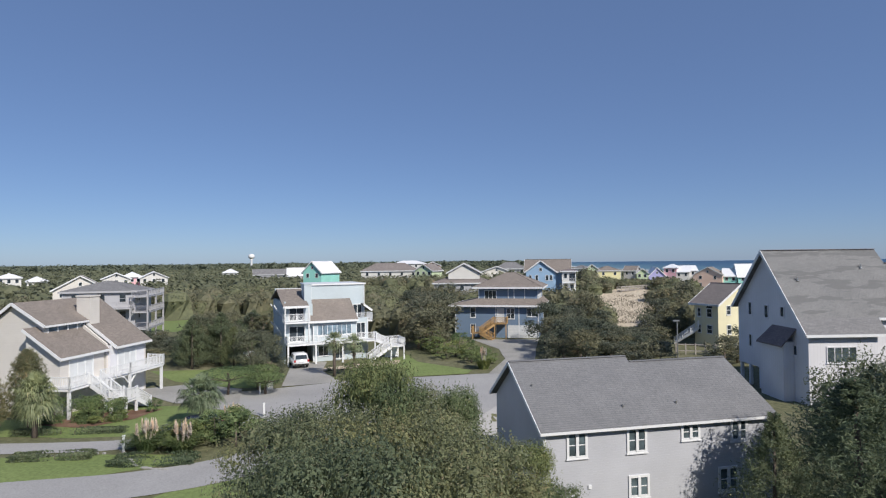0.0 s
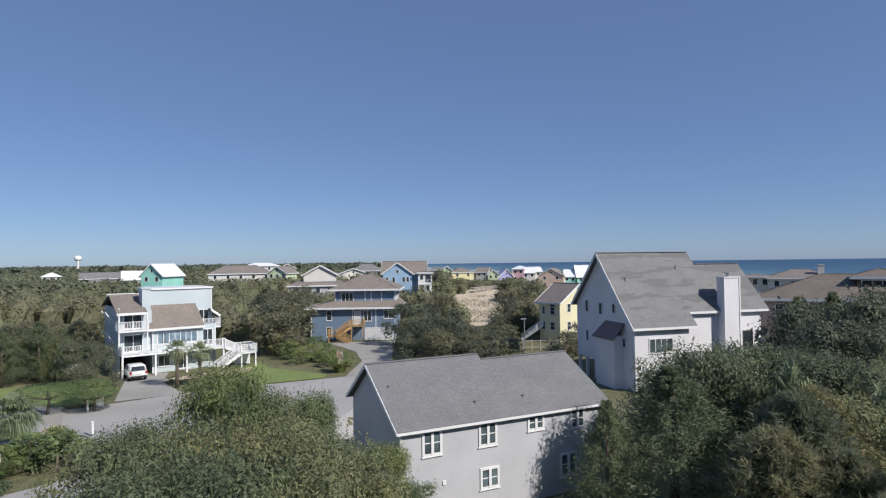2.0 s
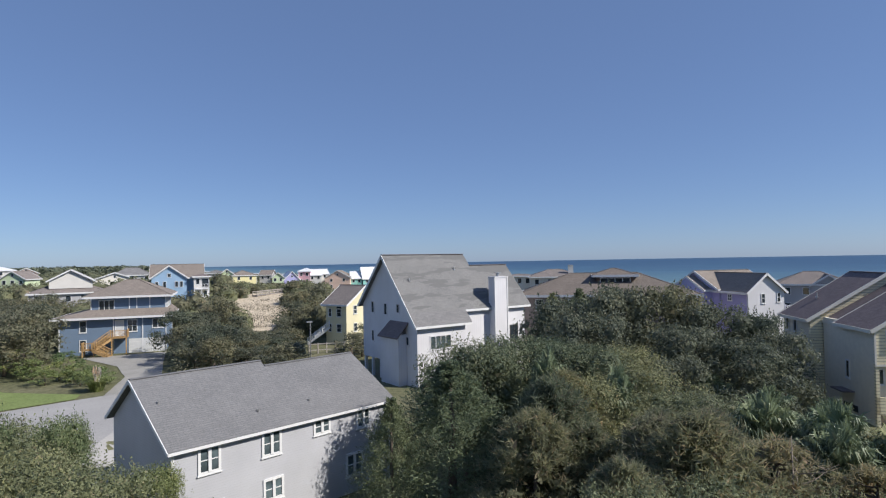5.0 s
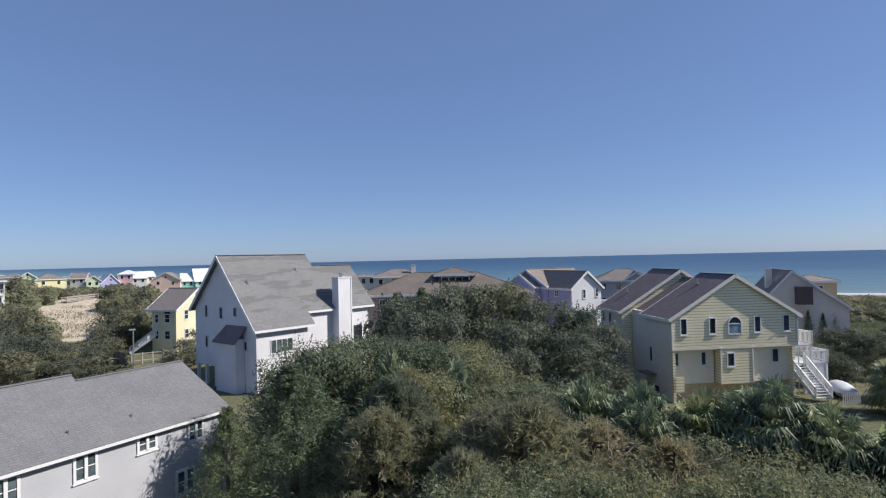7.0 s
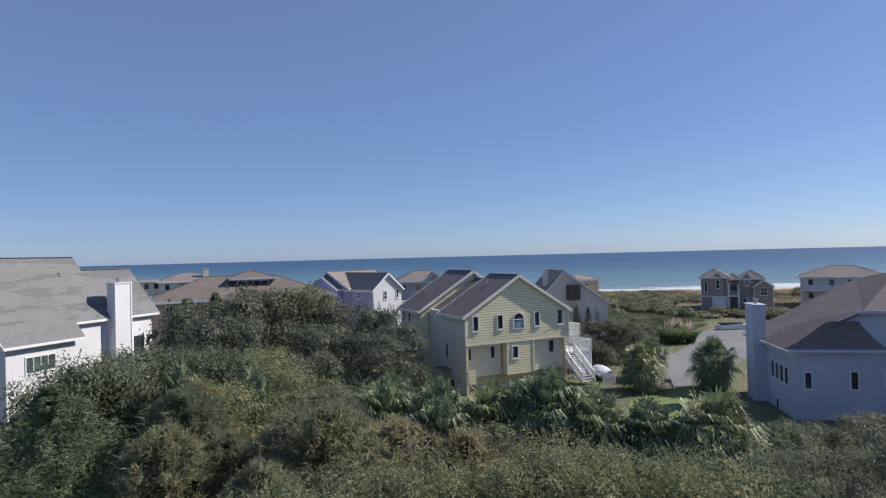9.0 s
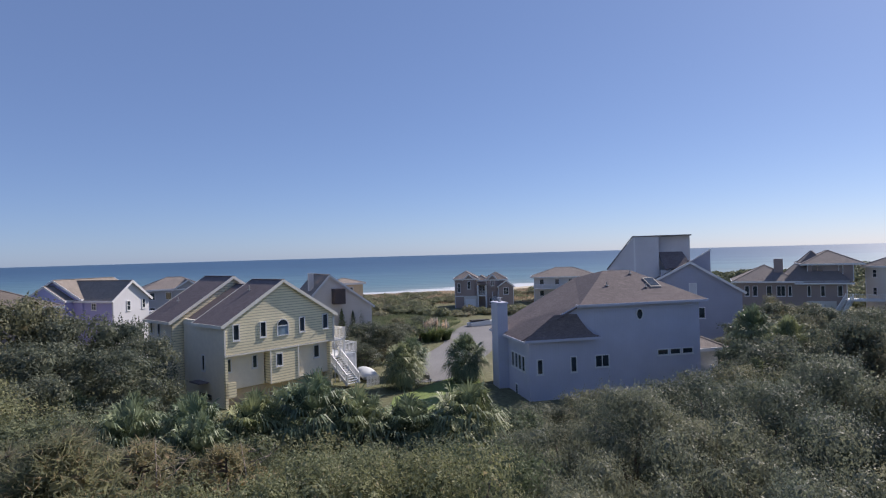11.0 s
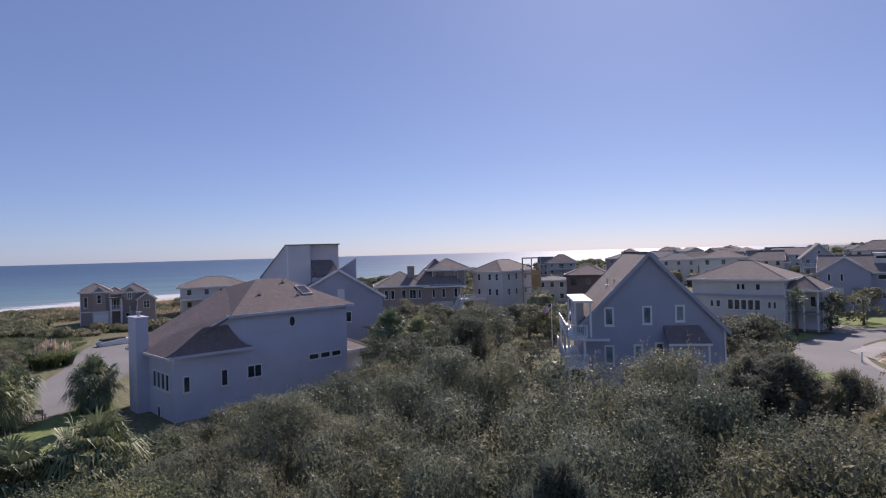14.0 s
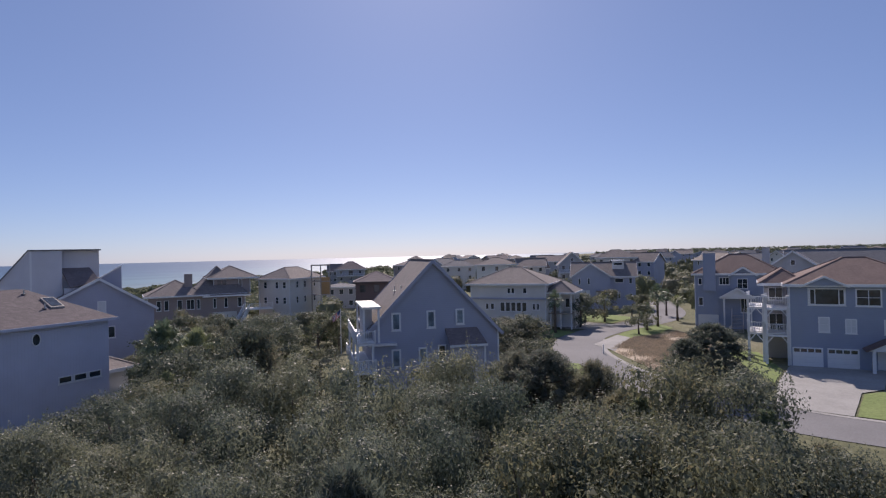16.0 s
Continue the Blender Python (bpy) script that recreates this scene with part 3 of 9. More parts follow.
R_G = [2.0 * i for i in range(1, 76)] + list(150 * (4900 / 150) ** (np.arange(1, 61) / 60))
ground = polar_sheet("ground", GROUND, R_G, 240, heights, "sand", sandy)
tagged(ground, "scrubby coastal ground with sand and rough grass", "ground", kind="structure")
R_S = list(np.linspace(170, 600, 60)) + list(600 * (4950 / 600) ** (np.arange(1, 26) / 25))
water = polar_sheet("water", SEA, R_S, 300, lambda xy: np.full(len(xy), -3.0), "offshore", lambda xy: np.clip(-inland(xy) / 800, 0, 1))
tagged(water, "blue green ocean with low swell and surf at the beach", "sea", kind="structure")


def strip(name, pts, width, material, label, category, lift=0.03):
    """A band that follows a line over the ground."""
    P = [Vector((*p, 0)) for p in pts]
    line = []
    for i in range(len(P) - 1):
        a, b, c, d = P[max(i - 1, 0)], P[i], P[i + 1], P[min(i + 2, len(P) - 1)]
        k = max(2, int((c - b).length / 1.5))
        for j in range(k):
            t = j / k
            line.append(0.5 * ((2 * b) + (c - a) * t + (2 * a - 5 * b + 4 * c - d) * t * t + (3 * b - a - 3 * c + d) * t ** 3))
    line.append(P[-1])
    bm = bmesh.new()
    prev = None
    for i, p in enumerate(line):
        d = (line[min(i + 1, len(line) - 1)] - line[max(i - 1, 0)]).normalized()
        s = Vector((-d.y, d.x, 0)) * width / 2
        row = []
        for u in (-1, -0.5, 0, 0.5, 1):
            q = p + s * u
            row.append(bm.verts.new((q.x, q.y, height(q.x, q.y) + lift)))
        if prev:
            for k in range(4):
                bm.faces.new((prev[k + 1], prev[k], row[k], row[k + 1]))
        prev = row
    o = new(name, mesh_of(bm, name, material))
    return tagged(o, label, category, kind="structure")


def patch(name, pts, material, label, category, lift=0.02):
    """A flat area with a given outline on the ground, cut into a fine net."""
    bm = bmesh.new()
    c = Vector((sum(p[0] for p in pts) / len(pts), sum(p[1] for p in pts) / len(pts)))
    ring = []
    for i in range(len(pts)):
        a, b = Vector(pts[i]), Vector(pts[(i + 1) % len(pts)])
        k = max(1, int((b - a).length / 1.2))
        for j in range(k):
            q = a.lerp(b, j / k)
            e = (q - c).normalized() * 0.18 * noise.noise(Vector((q.x * 0.7, q.y * 0.7, 3)))
            ring.append(q + e)
    rows = []
    for f in (1.0, 0.75, 0.5, 0.25):
        rows.append([bm.verts.new((*(c + (q - c) * f), height(*(c + (q - c) * f)) + lift)) for q in ring])
    mid = bm.verts.new((*c, height(*c) + lift))
    n = len(ring)
    for a, b in zip(rows, rows[1:]):
        for k in range(n):
            bm.faces.new((a[k], a[(k + 1) % n], b[(k + 1) % n], b[k]))
    for k in range(n):
        bm.faces.new((rows[-1][k], rows[-1][(k + 1) % n], mid))
    bmesh.ops.recalc_face_normals(bm, faces=bm.faces[:])
    if sum(f.normal.z for f in bm.faces) < 0:
        bmesh.ops.reverse_faces(bm, faces=bm.faces[:])
    o = new(name, mesh_of(bm, name, material))
    return tagged(o, label, category, kind="structure")


patch("road", [(-22.3, 60.7), (-19.4, 61.2), (-11.3, 65.4), (-4.6, 67), (2.6, 68.6), (6.5, 69.3), (9.5, 63), (8, 52), (4, 45), (-4, 46), (-12, 46), (-16.1, 51.3), (-22, 54.5)],
      ASPHALT, "worn grey asphalt turning circle", "road", 0.03)
strip("road", [(-60, 22), (-36, 31.5), (-26, 33.8), (-19, 35.4), (-13.5, 38.5), (-10, 44), (-8.5, 50)], 4.6, ASPHALT, "pale worn street towards the turning circle", "road", 0.045)
strip("road", [(-36, 42.6), (-28, 42.8), (-23, 43.5), (-19.8, 46.2), (-16.5, 51)], 2.5, ASPHALT, "narrow grey lane by the lawn", "road", 0.04)
patch("driveway", [(-33, 62), (-27, 64.8), (-21, 62), (-19.3, 56), (-25.2, 55.8), (-29, 59)], CONCRETE, "pale concrete driveway", "driveway", 0.055)
patch("driveway", [(-19.8, 77.5), (-15.4, 78.5), (-14.8, 72), (-11.3, 65), (-17.2, 63.0)], CONCRETE, "pale concrete driveway by a carport", "driveway", 0.055)
patch("driveway", [(4.5, 99), (15.5, 98), (13.5, 88), (12, 79), (9.5, 68.5), (5, 68.8), (8, 79), (8, 88)], CONCRETE, "sandy concrete driveway", "driveway", 0.055)
patch("lawn", [(-11, 72), (-5.1, 83.4), (-3.5, 77.6), (3.2, 71.2), (2.6, 69), (-4.7, 67.4), (-10, 66.6)], LAWN, "mown green lawn", "lawn", 0.06)
patch("lawn", [(-38, 46), (-28, 45.2), (-22.5, 45.6), (-19.6, 49), (-19.2, 53), (-24, 55), (-31, 55), (-38, 50)], LAWN, "mown green lawn beside a mulch bed", "lawn", 0.02)
patch("lawn", [(-34, 41), (-28, 40.6), (-23.5, 41.2), (-18.4, 41.0), (-17, 39.6), (-21.2, 37.2), (-27, 35.8), (-36, 34.2)], LAWN, "mown green lawn by the street", "lawn", 0.02)
patch("lawn", [(-15.5, 35.2), (-11.5, 38.5), (-9, 36.5), (-12, 31), (-17, 32.5)], LAWN, "mown verge", "lawn", 0.02)
patch("lawn", [(-36, 73), (-26, 74), (-20.5, 68), (-18, 62.5), (-22, 62.6), (-30, 66.5)], LAWN, "mown lawn behind the drive", "lawn", 0.02)
patch("lawn", [(-28, 67), (-19.4, 64.2), (-18.6, 70), (-21.5, 74), (-27, 74.5)], LAWN, "mown lawn under the trees", "lawn", 0.035)
patch("lawn", [(-72, 133), (-50, 146), (-40, 120), (-62, 112)], LAWN, "open mown clearing", "lawn", 0.02)
patch("mulch_bed", [(-34, 49), (-29, 47.8), (-26.2, 50.5), (-25.4, 54), (-28.5, 53.5), (-32, 51.5)], MULCH, "brown pine straw bed", "garden bed", 0.05)
patch("mulch_bed", [(-15.2, 71.5), (-6, 76), (-5.8, 79), (-9, 77.5), (-14.8, 73.8)], SAND, "sandy bed below the deck", "garden bed", 0.075)
strip("road", [(-40, -48), (-20, -50.5), (1, -50.3), (7.5, -51.2), (14, -53.6), (20.3, -57.4), (27, -63.5), (33.3, -72), (37.4, -82), (38, -92), (36.6, -101), (35.4, -112), (38, -126), (48, -150)],
      6.4, ASPHALT_DARK, "curving grey asphalt street", "road", 0.04)
strip("gutter", [(-40, -51.4), (-20, -53.9), (1, -53.7), (7, -54.6), (12.8, -56.7), (18.6, -60.2), (24.6, -65.9), (30.3, -73.7), (34, -82.7)], 0.6, CONCRETE, "pale concrete gutter", "gutter", 0.06)
patch("driveway", [(9.6, -74), (9.4, -65), (8.4, -54.6), (2.9, -54.2), (2.8, -63), (1.2, -65.5), (1.2, -75)], CONCRETE, "pale concrete double driveway", "driveway", 0.075)
patch("driveway", [(38.5, -100), (46, -101), (50, -95), (45, -91), (41, -92)], CONCRETE, "pale concrete driveway", "driveway", 0.075)
patch("driveway", [(29, -73.5), (33.6, -77.5), (34.2, -88), (31.5, -86)], CONCRETE, "pale concrete apron", "driveway", 0.08)
patch("driveway", [(19.5, -50.5), (22.5, -55.5), (25.5, -57.5), (24, -51.5)], CONCRETE, "pale concrete driveway", "driveway", 0.075)
patch("lawn", [(2.7, -54.4), (2.6, -62.8), (0.8, -65.3), (-14, -66), (-14, -53.8)], LAWN, "mown green lawn", "lawn", 0.05)
patch("lawn", [(9.8, -70.6), (13.9, -81.4), (18, -82), (13, -70), (9.6, -63.6)], LAWN, "mown strip beside the decks", "lawn", 0.05)
patch("lawn", [(33.5, -80), (34.5, -92), (33.2, -104), (29.5, -100), (29.5, -88)], LAWN, "mown green lawn", "lawn", 0.05)
patch("lawn", [(41, -88), (45, -89), (48, -84), (41, -78)], LAWN, "mown verge", "lawn", 0.05)
patch("lawn", [(40.5, -101.5), (47, -103), (56, -120), (40, -112)], LAWN, "mown lawn between houses", "lawn", 0.05)
patch("lawn", [(24.2, -58.5), (29, -62.6), (33, -60), (27, -55)], LAWN, "mown verge", "lawn", 0.05)
patch("dune_grass_bed", [(30, -74.5), (31, -86), (27.5, -95), (20.5, -88), (18, -72), (19.2, -62)], SAND, "sandy lot with dry grass", "sand", 0.03)
strip("road", [(60.5, 0.5), (66, 1.2), (74, -0.8), (84, -3.5), (95, -4.8), (106, -8), (116, -16)], 8.0, ASPHALT_DARK, "grey asphalt street end towards the beach", "road", 0.04)
patch("lawn", [(45.5, 4.8), (54, 4.8), (62.4, -0.8), (61, -3.4), (53, -3.4), (46, -3.2)], LAWN, "mown green lawn", "lawn", 0.05)
patch("lawn", [(92, 2.5), (112, -3.5), (118, -2), (112, 8), (98, 9)], ROUGH, "rough tussocky grass near the dunes", "grass", 0.03)
patch("lawn", [(92, -60), (104, -58), (100, -70), (92, -70)], LAWN, "small green lawn", "lawn", 0.05)


# ---------------------------------------------------------------- the nearer houses
def tan_house():
    h = thing("house", (-33.31, 51.74), -8, "cream beach house with brown roofs, tall chimney and white decks", "house")
    gable_wall(h, 0, 0.25, -3.3, 0, -0.3, 7.42, 7.44, -3.28, TAN_SIDING, 5.1)
    part("wall", box(-0.25, 0, 0.25, 5.4, -0.3, 5.1), TAN_SIDING, h)
    gable_wall(h, 5.7, 0.2, -2.5, 0.05, -0.3, 7.3, 7.32, -2.48, TAN_SIDING, 5.45)
    gable_wall(h, 1.1, 0.25, -11.5, -2.5, -0.3, 5.2, 9.55, -5.45, TAN_SIDING, 7.6)
    gable_wall(h, 11.0, 0.25, -11.5, 0.3, -0.3, 5.2, 9.55, -5.45, TAN_SIDING, 5.35)
    part("wall", box(-11.5, -11.25, 1.35, 11.0, -0.3, 5.2), TAN_SIDING, h)
    part("wall", box(0.05, 0.3, 5.9, 11, -0.3, 5.3), WHITEBOARD, h)
    part("clerestory", box(-2.7, -2.52, 1.35, 6.0, 6.6, 7.62), GLASS_SKY, h, "row of clerestory glass")
    for y in (1.45, 2.6, 3.8, 5.0, 5.9):
        part("mullion", box(-2.51, -2.44, y - 0.06, y + 0.06, 6.6, 7.62), WHITE, h)
    bm = bmesh.new()
    slab(bm, [(0.45, -0.45, 5.05), (0.45, 5.6, 5.05), (-3.3, 5.6, 7.6), (-3.3, -0.45, 7.6)], 0.18)
    bmesh.ops.recalc_face_normals(bm, faces=bm.faces[:])
    r = part("roof", bm, ROOF_BROWN, h)
    bm = bmesh.new()
    beam(bm, (0.47, -0.5, 4.93), (0.47, 5.6, 4.93), 0.05, 0.22)
    beam(bm, (0.45, -0.48, 4.93), (-3.3, -0.48, 7.48), 0.05, 0.24)
    part("fascia", bm, WHITE, r)
    # main roof: short over the clerestory, long beyond it
    for quad in ([(-2.15, 0.7, 7.72), (-2.15, 6.1, 7.72), (-5.45, 6.1, 9.75), (-5.45, 0.7, 9.75)],
                 [(0.85, 6.1, 5.15), (0.85, 11.5, 5.15), (-5.45, 11.5, 9.75), (-5.45, 6.1, 9.75)],
                 [(-5.45, 0.7, 9.75), (-5.45, 11.5, 9.75), (-12.1, 11.5, 5.0), (-12.1, 0.7, 5.0)]):
        bm = bmesh.new()
        slab(bm, quad, 0.14)
        bmesh.ops.recalc_face_normals(bm, faces=bm.faces[:])
        part("roof", bm, ROOF_BROWN, h)
    bm = bmesh.new()
    beam(bm, (-2.12, 0.67, 7.63), (-5.45, 0.67, 9.66), 0.06, 0.26)
    beam(bm, (-5.45, 0.67, 9.66), (-12.1, 0.67, 4.92), 0.06, 0.26)
    beam(bm, (-2.12, 0.7, 7.62), (-2.12, 6.1, 7.62), 0.06, 0.16)
    beam(bm, (0.88, 6.07, 5.05), (-2.9, 6.07, 7.8), 0.06, 0.28)
    beam(bm, (0.88, 6.1, 5.05), (0.88, 11.5, 5.05), 0.06, 0.22)
    part("fascia", bm, WHITE, h)
    bm = bmesh.new()
    bx(bm, -3.56, -2.1, 6.2, 7.5, 5.0, 9.95)
    bx(bm, -3.63, -2.03, 6.13, 7.57, 9.95, 10.1)
    part("chimney", bm, TAN_SIDING, h)
    # decks
    for a in ((-1.4, 2.0, -1.3, -0.002), (0.002, 2.0, -0.002, 6.2), (0.35, 2.2, 6.2, 11.5)):
        part("deck", box(*a, 2.42, 2.6), WHITE, h)
    for a, b in (((-1.4, -1.3), (2.0, -1.3)), ((-1.4, -1.3), (-1.4, 0)), ((2.0, -1.3), (2.0, 0.9)), ((2.0, 2.4), (2.2, 6.2)), ((2.2, 6.2), (2.2, 11.5)), ((2.2, 11.5), (0.4, 11.5))):
        railing(h, (*a, 2.6), (*b, 2.6))
    for x, y in ((-1.2, -1.1), (1.8, -1.1), (2.05, 6.3), (2.05, 11.3), (1.9, 3.2)):
        post(h, x, y, 0, 2.42, 0.22)
    bm = bmesh.new()
    for s in (-1, 1):
        beam(bm, (2.05, 6.3, 1.5), (2.05 - 0.0, 6.3 + s * 0.9, 2.42), 0.12)
    part("brace", bm, WHITE, h)
    part("landing", box(4.0, 5.6, 0.9, 2.5, 1.05, 1.2), WHITE, h)
    stairs(h, (2.1, 1.65, 2.6), (4.1, 1.65, 1.2), 1.3)
    stairs(h, (4.9, 2.4, 1.2), (5.0, 4.3, 0.0), 1.3)
    railing(h, (4.0, 0.9, 1.2), (5.6, 0.9, 1.2))
    railing(h, (5.6, 0.9, 1.2), (5.6, 2.4, 1.2))
    for x, y in ((4.1, 1.0), (5.5, 1.0), (5.5, 2.4)):
        post(h, x, y, 0, 1.05, 0.18)
    window(h, ('r', 0.0), 1.0, 4.0, 2.7, 4.75, 3, 1, glass=BLIND)
    window(h, ('r', 0.3), 6.9, 9.7, 2.75, 4.7, 3, 1, glass=BLIND)
    window(h, ('f', 5.7), -1.3, -0.45, 2.65, 4.7, 2, 1)
    part("garage_door", box(0.3, 0.36, 6.8, 9.4, 0, 2.1), BLIND, h)


def aqua_house():
    h = thing("house", (-19.64, 75.16), 24, "pale aqua three-storey house with white decks over a carport", "house")
    walls(h, 3.6, 11.0, 2.2, 12, -0.2, 5.5, PALEBLUE)
    part("wall", box(0.0, 3.6, 6.5, 6.7, -0.2, 2.5), DARKIN, h, "dark back of the carport")
    part("wall", box(-0.1, 0.1, 2.4, 12, -0.2, 8.0), PALEBLUE, h)
    part("wall", box(0.1, 3.6, 2.6, 2.8, 2.7, 7.6), PALEBLUE, h)
    part("wall", box(0.1, 3.4, 11.8, 12, -0.2, 9.4), PALEBLUE, h)
    walls(h, 3.9, 11.35, 5.0, 12.0, 5.5, 9.95, PALEBLUE)
    part("parapet", box(3.7, 11.55, 4.8, 12.2, 9.95, 10.15), WHITE, h, "white roof edge")
    bm = bmesh.new()
    bx(bm, 2.6, 3.55, 3.0, 5.0, 2.7, 10.15)
    bx(bm, 2.52, 3.63, 2.92, 5.08, 10.15, 10.25)
    part("chimney", bm, PALEBLUE, h)
    for quad in ([(3.0, 1.7, 5.35), (9.6, 1.7, 5.35), (9.3, 5.0, 8.05), (3.6, 5.0, 8.05)],
                 [(-0.4, 1.3, 7.45), (2.9, 1.3, 7.45), (2.9, 7.2, 9.5), (-0.4, 7.2, 9.5)],
                 [(-0.4, 7.2, 9.5), (3.8, 7.2, 9.5), (3.8, 12.4, 8.0), (-0.4, 12.4, 8.0)],
                 [(10.9, 3.6, 7.3), (12.1, 3.6, 6.4), (12.1, 9, 6.4), (10.9, 9, 7.3)]):
        bm = bmesh.new()
        slab(bm, quad, 0.2)
        bmesh.ops.recalc_face_normals(bm, faces=bm.faces[:])
        r = part("roof", bm, ROOF_BROWN, h)
        bm = bmesh.new()
        a, b = quad[0], quad[1]
        beam(bm, (a[0], a[1] - 0.03, a[2] - 0.1), (b[0], b[1] - 0.03, b[2] - 0.1), 0.05, 0.28)
        part("fascia", bm, WHITE, r)
    # decks, balconies
    part("deck", box(-0.1, 11.5, 0, 2.2, 2.5, 2.7), WHITE, h)
    part("deck", box(0.1, 3.6, 2.2, 6.5, 2.5, 2.695), WHITE, h)
    railing(h, (-0.1, 0.05, 2.7), (11.5, 0.05, 2.7), gap=1.9)
    railing(h, (-0.1, 0.05, 2.7), (-0.1, 2.3, 2.7))
    for x in (0.0, 3.5, 7.0, 11.4):
        post(h, x, 0.15, 0, 2.5, 0.2)
    part("balcony", box(-0.3, 2.9, 0.9, 2.6, 5.25, 5.45), WHITE, h)
    railing(h, (-0.3, 0.95, 5.45), (2.9, 0.95, 5.45), gap=1.6)
    railing(h, (-0.3, 0.95, 5.45), (-0.3, 2.5, 5.45))
    for x in (-0.2, 2.8):
        post(h, x, 1.05, 2.7, 7.4, 0.15)
    part("balcony", box(9.6, 11.8, 2.6, 5.0, 4.9, 5.1), WHITE, h)
    railing(h, (9.6, 2.65, 5.1), (11.8, 2.65, 5.1))
    railing(h, (11.8, 2.65, 5.1), (11.8, 5.0, 5.1))
    window(h, ('f', 2.6), 0.5, 2.5, 5.5, 7.3, 2, 1)
    window(h, ('f', 2.6), 0.5, 2.6, 2.75, 4.8, 2, 1, glass=GLASS)
    window(h, ('f', 2.2), 4.1, 8.8, 3.3, 4.85, 7, 1, glass=GLASS_SKY)
    window(h, ('f', 2.2), 9.4, 10.7, 2.8, 4.9, 2, 1)
    window(h, ('f', 5.0), 9.7, 11.0, 5.2, 7.2, 2, 1)
    window(h, ('f', 2.2), 4.2, 5.6, 0.7, 2.1, 2, 1)
    window(h, ('f', 2.2), 6.4, 7.8, 0.2, 2.2, 2, 1)
    window(h, ('f', 2.2), 8.6, 10.2, 0.7, 2.1, 2, 1)
    # braces and side steps
    bm = bmesh.new()
    for z in (3.6, 6.0):
        for y in (4.5, 7.5):
            beam(bm, (-0.12, y, z), (-1.1, y, z + 1.5), 0.2, 0.12)
    part("brace", bm, WHITE, h)
    # stairs with a landing
    part("landing", box(13.0, 15.0, -1.6, 1.0, 1.75, 1.9), WHITE, h)
    stairs(h, (11.5, 0.4, 2.7), (13.1, 0.4, 1.9), 1.1)
    stairs(h, (13.1, -1.0, 1.9), (10.1, -1.0, 0.0), 1.1)
    railing(h, (15.0, -1.6, 1.9), (15.0, 1.0, 1.9))
    railing(h, (13.0, -1.6, 1.9), (15.0, -1.6, 1.9))
    railing(h, (13.0, 1.0, 1.9), (15.0, 1.0, 1.9))
    for x, y in ((13.1, -1.5), (14.9, -1.5), (14.9, 0.9), (13.1, 0.9)):
        post(h, x, y, 0, 1.75, 0.16)
    part("lattice", box(13.1, 14.9, 0.86, 0.92, 0.1, 1.75), WHITE, h, "white lattice under the landing")


